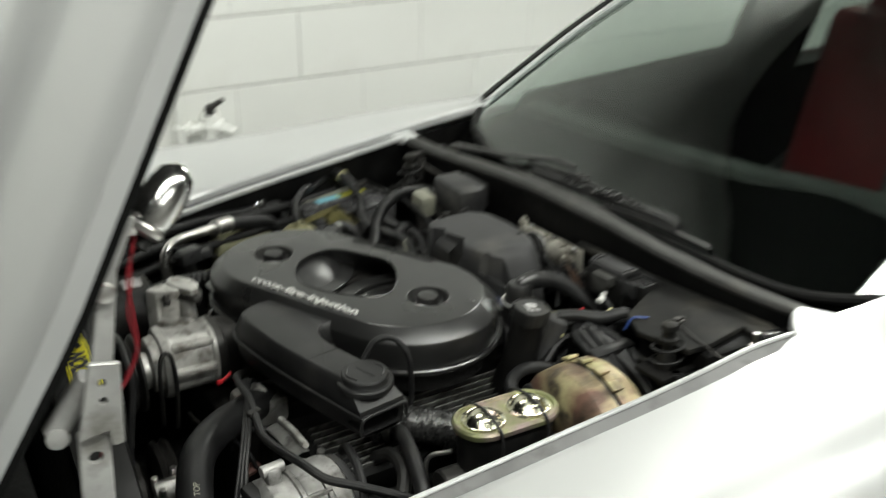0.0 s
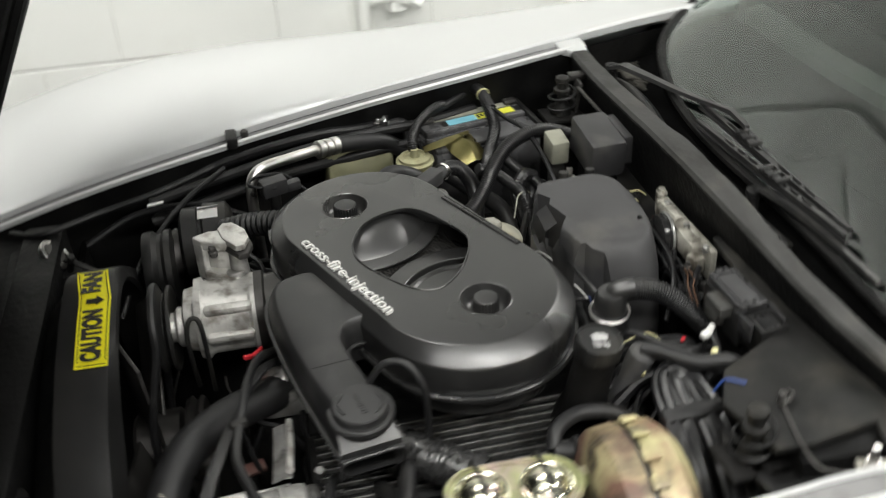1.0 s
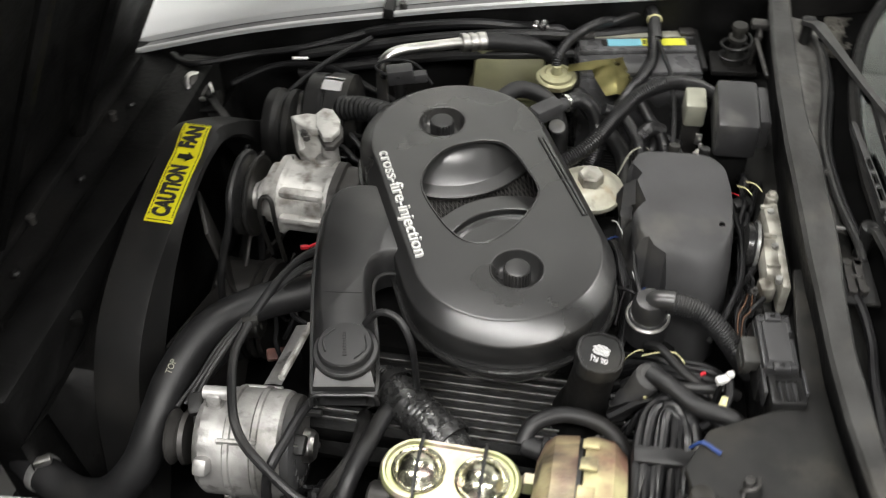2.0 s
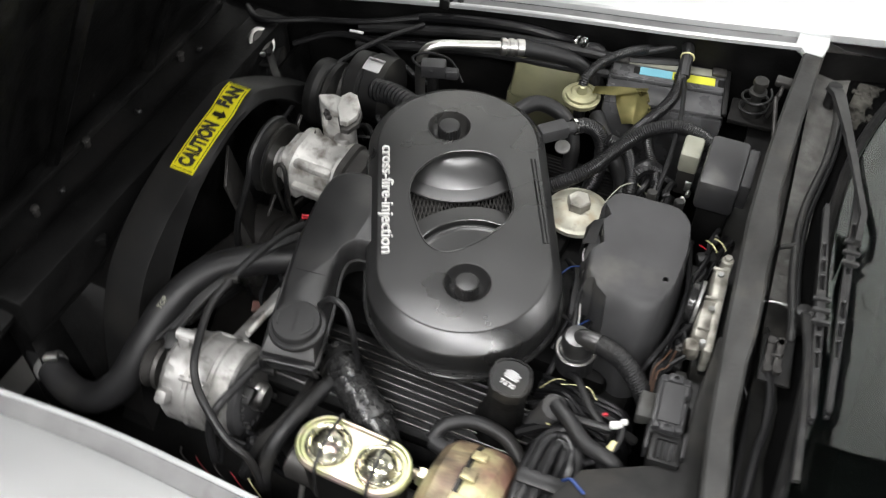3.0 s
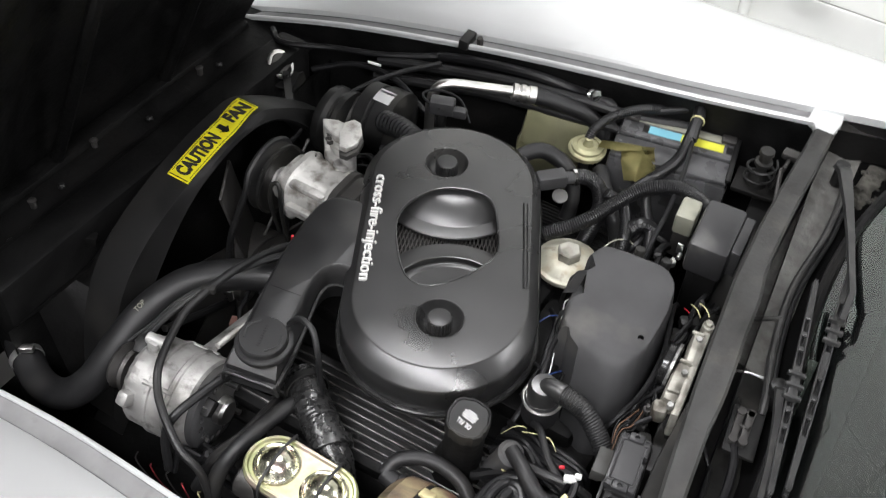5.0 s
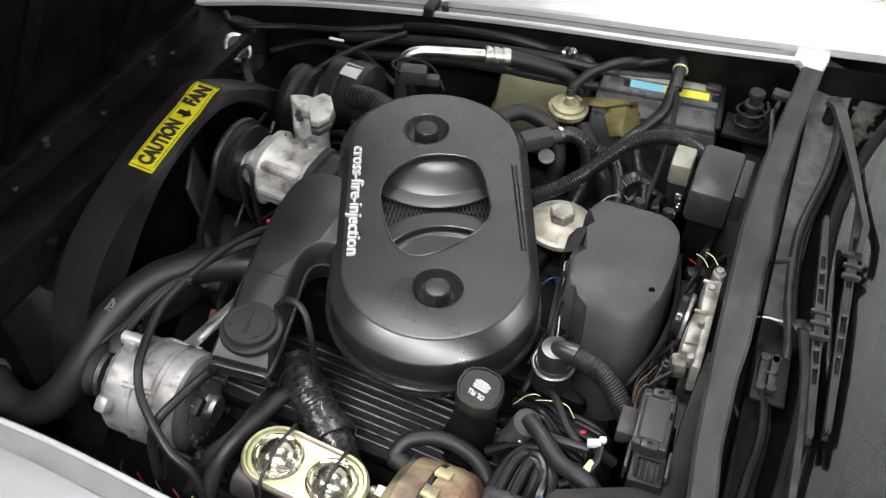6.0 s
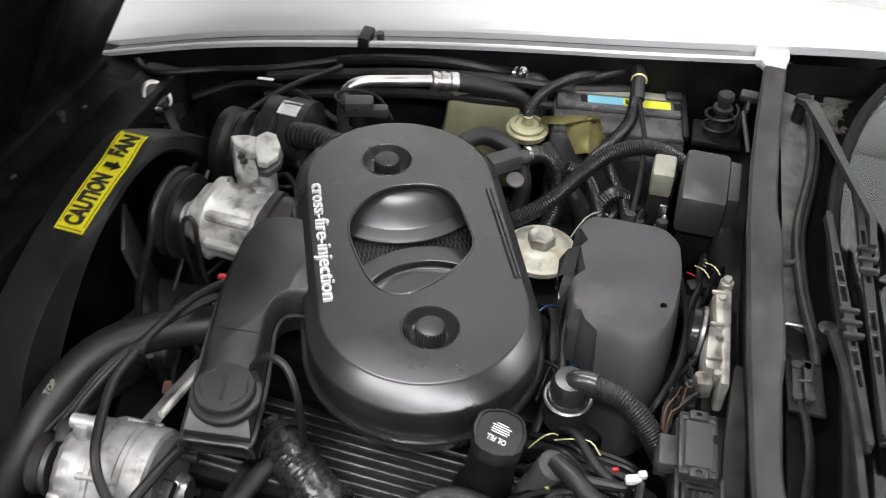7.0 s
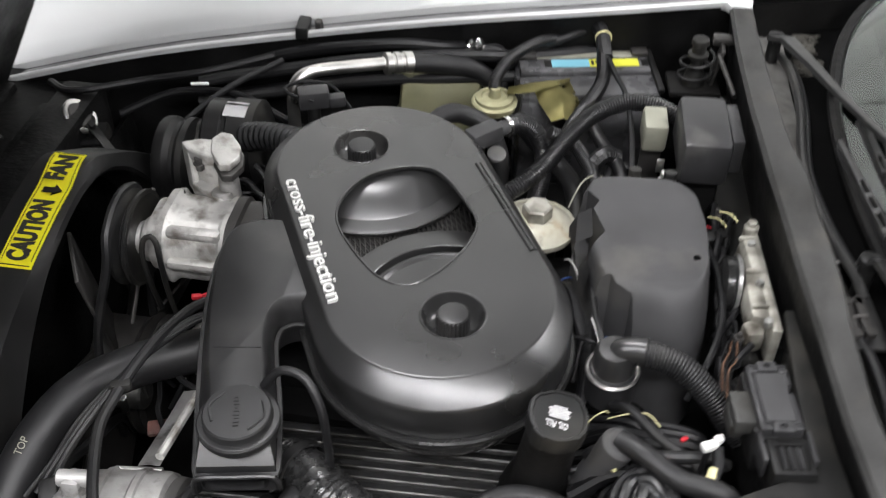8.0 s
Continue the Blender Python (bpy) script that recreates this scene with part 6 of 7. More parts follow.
for k in range(5):
    part("rib", moved(rbox((-0.011 + 0.0075 * k, -0.0655, -0.0045), (0.0022, 0.026, 0.006), 0.0006, seg=1), FBM), M_GREYPLASTIC, fb)
for xx in (-0.0205, 0.0265):
    part("side_clip", moved(rbox((xx, -0.052, -0.014), (0.004, 0.036, 0.026), 0.001), FBM), M_GREYPLASTIC, fb)
part("foot", moved(rbox((0.01, 0, -0.09), (0.04, 0.08, 0.08), 0.004), FBM), M_BAY, fb)

pn = thing("corner_panel", (0.43, -0.38, 0.62), "flat dull black panel in the bay's rear corner", "panel")
part("sheet", prism([(0.444, -0.070), (0.428, -0.072), (0.429, -0.180), (0.437, -0.284), (0.330, -0.345), (0.306, -0.400), (0.335, -0.484), (0.380, -0.484), (0.463, -0.466), (0.456, -0.498), (0.503, -0.513), (0.506, -0.480), (0.489, -0.395), (0.473, -0.322), (0.460, -0.250)], 0.846, 0.857, 0.003), M_PANEL, pn)
part("front_flange", prism([(0.306, -0.400), (0.335, -0.484), (0.380, -0.484), (0.463, -0.466), (0.456, -0.498), (0.508, -0.513), (0.500, -0.535), (0.40, -0.535), (0.325, -0.52), (0.300, -0.43)], 0.806, 0.818, 0.003), M_BLACK, pn)
part("pedestal", rbox((0.42, -0.42, 0.71), (0.12, 0.16, 0.27), 0.01), M_BAY, pn)
part("raised_edge", rbox((0.478, -0.512, 0.848), (0.05, 0.03, 0.03), 0.01, (0, 0, -8)), M_GLOSS, pn)

for (lx, ly, lz), nm in (((0.348, 0.440, 0.80), 1), ((0.322, -0.452, 0.805), -1)):
    la = thing("hood_latch", (lx, ly, lz), "dark spring hood latch with a round post", "hood latch", "hood latches")
    part("plate", rbox((lx, ly, lz + 0.008), (0.075, 0.06, 0.01), 0.003, (0, 0, 6)), M_BAY, la)
    coil = [(lx + 0.024 * math.cos(k * 0.7), ly + 0.024 * math.sin(k * 0.7), lz + 0.014 + 0.0024 * k) for k in range(20)]
    part("spring", tube(coil, 0.0024, 6, 0.006), M_BLACK, la)
    part("post", lathe((lx, ly, lz + 0.01), (0, 0, 1), [(0.018, 0), (0.014, 0.02), (0.009, 0.03), (0.009, 0.044), (0.015, 0.046), (0.015, 0.052), (0.010, 0.054), (0.010, 0.066), (0.013, 0.068), (0.012, 0.075), (0.008, 0.077)], 20), M_PANEL, la)
    if nm < 0:
        continue
    part("lever", join(rbox((lx + 0.03, ly + 0.01 * nm, lz + 0.04), (0.006, 0.03, 0.06), 0.002, (0, 10, 0)), rod((lx + 0.03, ly, lz + 0.06), (lx + 0.05, ly - 0.08 * nm, lz + 0.045), 0.004, seg=8)), M_BLACKSTEEL, la)
    part("tab", rbox((lx + 0.035, ly + 0.03, lz + 0.07), (0.03, 0.02, 0.012), 0.003), M_BLACKSTEEL, la)

ls = thing("latch_striker", (0.44, -0.52, 0.84), "small bright bolt on a cream bracket", "bracket")
part("plate", rbox((0.425, -0.530, 0.852), (0.036, 0.026, 0.005), 0.001, (0, 0, -15)), M_MODULE, ls)
part("stud", join(rod((0.424, -0.528, 0.81), (0.424, -0.528, 0.884), 0.005, seg=8), rod((0.424, -0.528, 0.854), (0.424, -0.528, 0.864), 0.010, seg=6)), M_STEEL, ls)
part("tension_rod", tube([(0.369, -0.4215, 0.8625), (0.3655, -0.452, 0.861), (0.3632, -0.487, 0.858), (0.372, -0.515, 0.850), (0.400, -0.528, 0.848)], 0.0017, 8, 0.004), M_BLACKSTEEL, ls)
part("hook", join(tube([(0.366, -0.420, 0.859), (0.371, -0.423, 0.866), (0.379, -0.421, 0.867), (0.384, -0.414, 0.866), (0.383, -0.405, 0.864)], 0.0028, 8, 0.002), rod((0.374, -0.412, 0.855), (0.374, -0.411, 0.868), 0.006, seg=8)), M_BLACKSTEEL, ls, "dark hook on a stud")

# clip and bolt on the fender channel
ck = thing("channel_clip", (-0.25, 0.50, 0.79), "small black clip on the fender channel", "clip")
part("clip", rbox((-0.262, 0.504, 0.808), (0.020, 0.042, 0.022), 0.003, (0, 5, 5)), M_BLACK, ck)
part("bolt", rod((-0.238, 0.512, 0.80), (-0.238, 0.510, 0.820), 0.007, seg=6), M_BLACKSTEEL, ck)
nt_ = thing("service_port", (0.015, 0.496, 0.78), "bright threaded service port on a black pipe", "service port")
part("port", lathe((0.006, 0.497, 0.805), (0.7, -0.5, 0.5), [(0.008, 0), (0.011, 0.002), (0.011, 0.010), (0.007, 0.012), (0.007, 0.018), (0.010, 0.019), (0.010, 0.026), (0.004, 0.027)], 16), M_CHROME, nt_)
part("pipe", tube([(0.012, 0.494, 0.806), (-0.03, 0.498, 0.800), (-0.10, 0.492, 0.802), (-0.2, 0.485, 0.79), (-0.30, 0.475, 0.77), (-0.36, 0.46, 0.745)], 0.0095, 10), M_LOOM, nt_)


# ---- hoses and wires ----
def hose_thing(name, pts, r, label, material=M_RUBBER, ribs=0.0, category="hose", group="", seg=10):
    bm = tube(pts, r, seg, 0.0019 if ribs else None, ribs * 0.75)
    return solo(name, bm, material, label, category, group)


hose_thing("loom_hose", [(0.320, 0.285, 0.852), (0.285, 0.300, 0.858), (0.245, 0.302, 0.855), (0.205, 0.285, 0.842), (0.175, 0.255, 0.822), (0.150, 0.215, 0.805), (0.125, 0.190, 0.790), (0.09, 0.17, 0.77)], 0.0115, "thick shiny black corrugated loom arching over the engine", M_LOOM, 0.0013, group="looms", seg=14)
hose_thing("loom_hose", [(0.212, 0.482, 0.838), (0.214, 0.458, 0.829), (0.216, 0.430, 0.819), (0.212, 0.405, 0.811), (0.195, 0.365, 0.80), (0.18, 0.32, 0.80), (0.165, 0.28, 0.79)], 0.0100, "black corrugated loom over the battery", M_LOOM, 0.0013, group="looms")
hose_thing("loom_hose", [(0.192, 0.565, 0.822), (0.198, 0.540, 0.838), (0.209, 0.505, 0.842), (0.212, 0.480, 0.838), (0.217, 0.458, 0.829)], 0.0112, "black taped loom joint with a cream tie", M_RUBBER, group="looms")
solo("cable_tie", lathe((0.2105, 0.498, 0.8415), (0.15, -1, -0.12), [(0.0110, 0), (0.0130, 0.0004), (0.0130, 0.0024), (0.0110, 0.0028)], 20), M_CREAM, "cream cable tie round the loom", "cable tie")
hose_thing("vacuum_hose", [(0.090, 0.260, 0.8264), (0.106, 0.274, 0.824), (0.126, 0.280, 0.812), (0.142, 0.268, 0.788), (0.144, 0.246, 0.76), (0.136, 0.222, 0.71)], 0.0128, "black ribbed hose curling down behind the air cleaner", M_LOOM, 0.001, seg=12)
hose_fit = solo("hose_fitting", join(rbox((0.062, 0.232, 0.829), (0.050, 0.026, 0.026), 0.004, (0, 0, 45)), rod((0.074, 0.244, 0.828), (0.094, 0.264, 0.826), 0.0105)), M_SHIELD, "dark square spigot at the air cleaner's edge", "fitting")
part("cap", lathe((0.080, 0.238, 0.792), (0.1, -0.3, 1), [(0.011, 0), (0.0130, 0.002), (0.0130, 0.006), (0.010, 0.007), (0.003, 0.0055)], 24), M_HINGE, hose_fit, "small dull metal cap")
solo("hose_clamp", lathe((0.088, 0.258, 0.8266), (1, 1, -0.1), [(0.0120, 0), (0.0145, 0.0006), (0.0145, 0.0065), (0.0120, 0.007)], 24), M_CHROME, "narrow bright hose clamp", "clamp")
hose_thing("vacuum_hose", [(-0.03, 0.26, 0.80), (0.00, 0.30, 0.81), (0.03, 0.315, 0.80), (0.06, 0.315, 0.78), (0.08, 0.30, 0.74), (0.08, 0.28, 0.68)], 0.014, "smooth black hose behind the air cleaner", M_RUBBER, seg=12)
hose_thing("heater_hose", [(0.10, 0.36, 0.77), (0.12, 0.33, 0.77), (0.15, 0.30, 0.755), (0.19, 0.25, 0.74), (0.20, 0.20, 0.70), (0.20, 0.14, 0.66)], 0.0145, "thick black heater hose", M_RUBBER, seg=12)
hose_thing("heater_hose", [(0.245, 0.25, 0.80), (0.225, 0.24, 0.81), (0.21, 0.225, 0.79), (0.215, 0.20, 0.76), (0.23, 0.17, 0.70)], 0.0115, "ribbed black hose by the shield", M_LOOM, 0.001)
hose_thing("wire", [(0.222, 0.450, 0.832), (0.234, 0.40, 0.836), (0.248, 0.33, 0.85), (0.258, 0.25, 0.845), (0.262, 0.18, 0.83), (0.268, 0.14, 0.80)], 0.004, "thin black wire running to the distributor", M_WIRE, category="wire", seg=8)
for k, (dy, dz, r) in enumerate(((0.0, 0.0, 0.010), (0.022, -0.012, 0.008), (-0.016, -0.03, 0.009), (0.012, -0.045, 0.012))):
    hose_thing("side_hose", [(-0.42, 0.435 + dy, 0.735 + dz), (-0.30, 0.455 + dy, 0.755 + dz), (-0.15, 0.470 + dy, 0.782 + dz), (0.0, 0.478 + dy, 0.800 + dz), (0.10, 0.492 + dy * 0.5, 0.80 + dz), (0.20, 0.525, 0.80 + dz)], r, "black hose along the inner fender", M_LOOM if k % 2 else M_RUBBER, 0.0 if k % 2 == 0 else 0.0009, group="hoses along the fender")
hose_thing("loom_hose", [(0.196, 0.540, 0.834), (0.165, 0.520, 0.828), (0.130, 0.505, 0.818), (0.095, 0.495, 0.804), (0.07, 0.49, 0.78)], 0.0065, "thin black loom branching under the fender lip", M_RUBBER, group="looms")
hose_thing("side_hose", [(0.02, 0.49, 0.80), (0.05, 0.492, 0.806), (0.062, 0.485, 0.79), (0.062, 0.47, 0.75)], 0.010, "short black hose bend", M_RUBBER)
hose_thing("front_cable", [(-0.53, 0.36, 0.71), (-0.46, 0.39, 0.735), (-0.40, 0.395, 0.745), (-0.33, 0.375, 0.755), (-0.26, 0.35, 0.74), (-0.2, 0.36, 0.70)], 0.006, "thin black cable at the front corner", M_WIRE, category="cable", seg=8)
solo("cable_sleeve", rod((-0.420, 0.397, 0.7535), (-0.392, 0.399, 0.7555), 0.0026, seg=8), M_PRINT, "short white sleeve on a cable", "sleeve")
hose_thing("front_cable", [(-0.47, 0.20, 0.66), (-0.43, 0.27, 0.72), (-0.36, 0.36, 0.765), (-0.28, 0.44, 0.785)], 0.005, "black cable rising to the fender", M_WIRE, category="cable", seg=8)

for pts, r in (([(0.150, 0.262, 0.822), (0.180, 0.268, 0.806), (0.200, 0.240, 0.800), (0.214, 0.205, 0.796), (0.220, 0.18, 0.77), (0.22, 0.16, 0.71)], 0.0095), ([(0.205, 0.300, 0.815), (0.222, 0.272, 0.806), (0.242, 0.242, 0.800), (0.252, 0.215, 0.79), (0.252, 0.195, 0.76), (0.25, 0.18, 0.70)], 0.0088)):
    hose_thing("loom_hose", pts, r, "shiny black corrugated loom diving behind the distributor shield", M_LOOM, 0.0011, group="looms", seg=12)

# wiring between snorkel, alternator and front
hose_thing("wire", [(-0.205, -0.040, 0.745), (-0.238, -0.084, 0.768), (-0.252, -0.150, 0.790), (-0.259, -0.207, 0.801), (-0.268, -0.262, 0.797), (-0.2696, -0.3044, 0.790), (-0.2451, -0.3767, 0.786), (-0.2244, -0.410, 0.775), (-0.193, -0.4354, 0.770), (-0.142, -0.462, 0.752), (-0.108, -0.464, 0.725), (-0.09, -0.47, 0.66)], 0.0062, "black cable looping over the alternator", M_RUBBER, category="wire", seg=10)
for k in range(3):
    hose_thing("wire", [(-0.214 + 0.006 * k, -0.060, 0.742 - 0.004 * k), (-0.240 + 0.005 * k, -0.125, 0.778), (-0.264 - 0.002 * k, -0.215, 0.7985 - 0.003 * k), (-0.284 - 0.006 * k, -0.272 - 0.004 * k, 0.787), (-0.304 - 0.008 * k, -0.312 - 0.006 * k, 0.764 - 0.004 * k), (-0.318 - 0.010 * k, -0.345 - 0.006 * k, 0.738)], 0.0040 - 0.0006 * k, "thin black cable running over the hose to the alternator", M_RUBBER, category="wire", group="cables over the hose", seg=8)
solo("wire_clip", rbox((-0.266, -0.246, 0.799), (0.022, 0.012, 0.012), 0.003, (0, 0, 20)), M_BLACK, "black clip holding the cables together", "clip")

hose_thing("vacuum_hose", [(-0.10, -0.30, 0.70), (-0.09, -0.34, 0.725), (-0.095, -0.385, 0.72), (-0.12, -0.42, 0.69), (-0.14, -0.45, 0.63)], 0.011, "black hose dropping beside the snorkel", M_RUBBER)
hose_thing("loom_hose", [(-0.035, -0.245, 0.70), (-0.052, -0.280, 0.728), (-0.063, -0.312, 0.741), (-0.074, -0.362, 0.742), (-0.086, -0.413, 0.732), (-0.094, -0.450, 0.70), (-0.096, -0.475, 0.62)], 0.0115, "black ribbed loom beside the brake cylinder", M_RUBBER, 0.0007, seg=12)
hose_thing("booster_hose", [(0.118, -0.343, 0.762), (0.128, -0.32, 0.775), (0.165, -0.298, 0.775), (0.215, -0.30, 0.765), (0.25, -0.325, 0.74), (0.26, -0.34, 0.68)], 0.0105, "black vacuum hose curving round the booster", M_RUBBER, seg=12)
solo("red_plug", join(rbox((-0.257, -0.052, 0.746), (0.013, 0.007, 0.007), 0.002, (0, 15, 30)), rod((-0.25, -0.05, 0.746), (-0.235, -0.04, 0.75), 0.003, seg=6)), M_RED, "red plastic wire plug", "plug")
hose_thing("wire", [(-0.25, -0.05, 0.746), (-0.225, -0.04, 0.742), (-0.21, -0.03, 0.72), (-0.21, -0.02, 0.68)], 0.0025, "thin black wire of the red plug", M_WIRE, category="wire", seg=6)
hose_thing("wire", [(-0.300, 0.0, 0.672), (-0.295, -0.03, 0.67), (-0.270, -0.06, 0.66), (-0.25, -0.07, 0.665)], 0.002, "thin brown wire below the pump", M_BLACKSTEEL, category="wire", seg=6)
solo("temperature_sender", join(lathe((-0.245, -0.075, 0.655), (0, 0, 1), [(0.013, 0), (0.013, 0.02), (0.008, 0.024), (0.008, 0.034), (0.004, 0.036)], 12)), M_STEEL, "bright brass and steel sender", "sender")
solo("rusty_bracket", rbox((-0.262, -0.200, 0.672), (0.030, 0.020, 0.008), 0.003, (10, 0, 20)), M_RUSTY, "rusty red bracket beside the hose", "bracket")
solo("water_pump_pulley", lathe((-0.37, -0.02, 0.55), (1, 0, 0), [(0.03, 0), (0.08, 0.002), (0.085, 0.01), (0.075, 0.016), (0.085, 0.024), (0.08, 0.03), (0.03, 0.03)], 36), M_BLACKSTEEL, "dark pulley behind the fan", "pulley")
solo("fan_clutch", join(*[rod((-0.36 + 0.03 * math.cos(a), -0.10 + 0.03 * math.sin(a), 0.60), (-0.36 + 0.03 * math.cos(a), -0.10 + 0.03 * math.sin(a), 0.625), 0.006, seg=6) for a in (0, 1.3, 2.6, 3.9, 5.1)], rod((-0.39, -0.10, 0.60), (-0.33, -0.10, 0.605), 0.022)), M_STEEL, "bright bolted fan clutch behind the fan", "fan clutch")


for k, c in enumerate((M_BLACKSTEEL, M_REDWIRE, M_BLACKSTEEL, M_REDWIRE, M_CREAM)):
    hose_thing("harness_wire", [(-0.24 + 0.03 * k, -0.462 - 0.004 * (k % 2), 0.655), (-0.225 + 0.03 * k, -0.478, 0.672 + 0.004 * k), (-0.205 + 0.03 * k, -0.484, 0.664), (-0.19 + 0.03 * k, -0.478, 0.63)], 0.0011, "thin loose wire below the alternator", c, category="wire", group="loose wires below the alternator", seg=6)

# bundle of thick cables by the booster
bundle = thing("cable_bundle", (0.29, -0.40, 0.66), "bundle of thick black cables held by a strap", "cable bundle")
for k, r in enumerate((0.034, 0.027, 0.021, 0.014, 0.007)):
    cx, h = 0.290 + 0.002 * (k % 2), 0.006 * math.sin(k * 2.1)
    part("cable", tube([(cx - r * 0.6 - 0.010, -0.505, 0.69), (cx - r * 0.9, -0.440, 0.765 - h), (cx - r, -0.385, 0.797), (cx - r, -0.335, 0.808 + h), (cx - r * 0.75, -0.308 + r * 0.3, 0.813 + h), (cx, -0.312 + r, 0.815 - h), (cx + r * 0.75, -0.312 + r * 0.3, 0.811), (cx + r, -0.340, 0.806 - h), (cx + r * 1.05, -0.385, 0.797), (cx + r * 1.2, -0.440, 0.770 + h), (cx + r * 1.3 + 0.008, -0.505, 0.70)], 0.0066, 10), M_LOOM, bundle)
part("strap", rbox((0.291, -0.358, 0.804), (0.084, 0.026, 0.022), 0.008, (8, 0, 4)), M_RUBBER, bundle)
hose_thing("vacuum_hose", [(0.232, -0.246, 0.785), (0.245, -0.247, 0.798), (0.296, -0.250, 0.803), (0.350, -0.244, 0.803), (0.372, -0.240, 0.79)], 0.0068, "black hose running to the connector block", M_RUBBER, seg=10)
hose_thing("vacuum_hose", [(0.255, -0.175, 0.785), (0.272, -0.190, 0.800), (0.305, -0.227, 0.802), (0.336, -0.247, 0.800), (0.352, -0.26, 0.78)], 0.0055, "black hose crossing the harness", M_RUBBER, seg=10)

# loose wires between filler and firewall
rng = random.Random(4)
for k in range(16):
    p = [(0.215 + 0.01 * rng.random(), -0.17 - 0.008 * k + 0.02 * rng.random(), 0.74 + 0.02 * rng.random()), (0.255 + 0.02 * rng.random(), -0.19 - 0.005 * k, 0.765 + 0.03 * rng.random()), (0.30 + 0.02 * rng.random(), -0.20 - 0.006 * k, 0.765 + 0.03 * rng.random()), (0.335 + 0.02 * rng.random(), -0.205 - 0.006 * k, 0.76 + 0.03 * rng.random()), (0.365, -0.21 - 0.005 * k, 0.73)]
    hose_thing("harness_wire", p, 0.0032 + 0.004 * rng.random(), "black harness wire beside the oil filler", M_WIRE, category="wire", group="harness wires", seg=7)
hose_thing("harness_wire", [(0.250, -0.200, 0.792), (0.268, -0.198, 0.800), (0.290, -0.196, 0.803), (0.305, -0.205, 0.795)], 0.0007, "thin yellow wire beside the oil filler", M_CREAM, category="wire", seg=6)
hose_thing("harness_wire", [(0.222, -0.205, 0.77), (0.236, -0.20, 0.792), (0.246, -0.196, 0.798), (0.252, -0.19, 0.79)], 0.0007, "thin pale wire beside the oil filler", M_CREAM, category="wire", seg=6)
hose_thing("harness_wire", [(0.245, -0.07, 0.78), (0.238, -0.10, 0.80), (0.232, -0.125, 0.80), (0.230, -0.15, 0.77)], 0.0014, "thin blue wire behind the air cleaner", M_BLUEWIRE, category="wire", seg=6)
hose_thing("harness_wire", [(0.222, -0.03, 0.83), (0.226, -0.075, 0.832), (0.234, -0.115, 0.832), (0.243, -0.148, 0.826)], 0.0034, "black wire to the breather", M_LOOM, category="wire", seg=8)
for k in range(7):
    hose_thing("harness_wire", [(0.165 + 0.008 * k, 0.06 - 0.01 * k, 0.735 + 0.004 * k), (0.195 + 0.004 * k, 0.01, 0.775), (0.210 + 0.003 * k, -0.05 - 0.008 * k, 0.78), (0.222, -0.11 - 0.01 * k, 0.755), (0.215, -0.16, 0.72)], 0.0042, "black ignition cable behind the air cleaner", M_WIRE, category="wire", group="ignition cables", seg=7)
solo("white_plug", join(rbox((0.346, -0.256, 0.838), (0.017, 0.010, 0.008), 0.002, (0, 0, 25)), rbox((0.354, -0.250, 0.842), (0.009, 0.008, 0.009), 0.002, (10, 0, 25))), M_LETTER, "white plastic wire connector", "plug")
hose_thing("harness_wire", [(0.342, -0.262, 0.78), (0.344, -0.258, 0.81), (0.346, -0.256, 0.838)], 0.0032, "black wire of the white connector", M_WIRE, category="wire", seg=8)
hose_thing("harness_wire", [(0.354, -0.254, 0.836), (0.356, -0.27, 0.825), (0.346, -0.292, 0.815), (0.325, -0.312, 0.81)], 0.0055, "black wire with cream tape ends", M_WIRE, category="wire", seg=8)
for ta, tb in (((0.353, -0.272, 0.824), (0.349, -0.284, 0.819)), ((0.252, -0.262, 0.80), (0.262, -0.268, 0.80))):
    solo("tape_wrap", rod(ta, tb, 0.0058, seg=10), M_CREAM, "cream tape wrapped round a wire", "tape", "tape on wires")
hose_thing("harness_wire", [(0.312, -0.362, 0.840), (0.322, -0.366, 0.860), (0.333, -0.372, 0.8610), (0.344, -0.378, 0.8605)], 0.0021, "bright blue wire end", M_BLUEWIRE, category="wire", seg=8)
hose_thing("harness_wire", [(0.33, -0.29, 0.81), (0.352, -0.325, 0.828), (0.37, -0.37, 0.83), (0.385, -0.40, 0.835)], 0.0045, "black wire across the corner panel", M_WIRE, category="wire", seg=8)
solo("red_tip", rbox((0.3253, -0.2323, 0.8142), (0.008, 0.005, 0.005), 0.002, (0, 0, 30)), M_RED, "small red wire tip in the harness", "wire tip")
for k in range(5):
    hose_thing("harness_wire", [(0.365, 0.12 - 0.02 * k, 0.79), (0.372 + 0.004 * k, 0.09 - 0.03 * k, 0.815), (0.366, 0.04 - 0.03 * k, 0.81), (0.376, -0.04 - 0.02 * k, 0.80), (0.372, -0.12, 0.78)], 0.004, "black wire between shield and module", M_WIRE, category="wire", group="firewall wires", seg=7)
for k in range(5):
    hose_thing("harness_wire", [(0.372 + 0.003 * k, -0.105, 0.832), (0.366 + 0.004 * k, -0.126 - 0.003 * k, 0.842 - 0.003 * k), (0.360 + 0.003 * k, -0.146 - 0.002 * k, 0.836), (0.364 + 0.002 * k, -0.166 - 0.003 * k, 0.815)], 0.0010, "bare frayed copper-brown wire behind the connector", M_COPPER if k % 2 else M_WIRE, category="wire", group="frayed wires", seg=6)
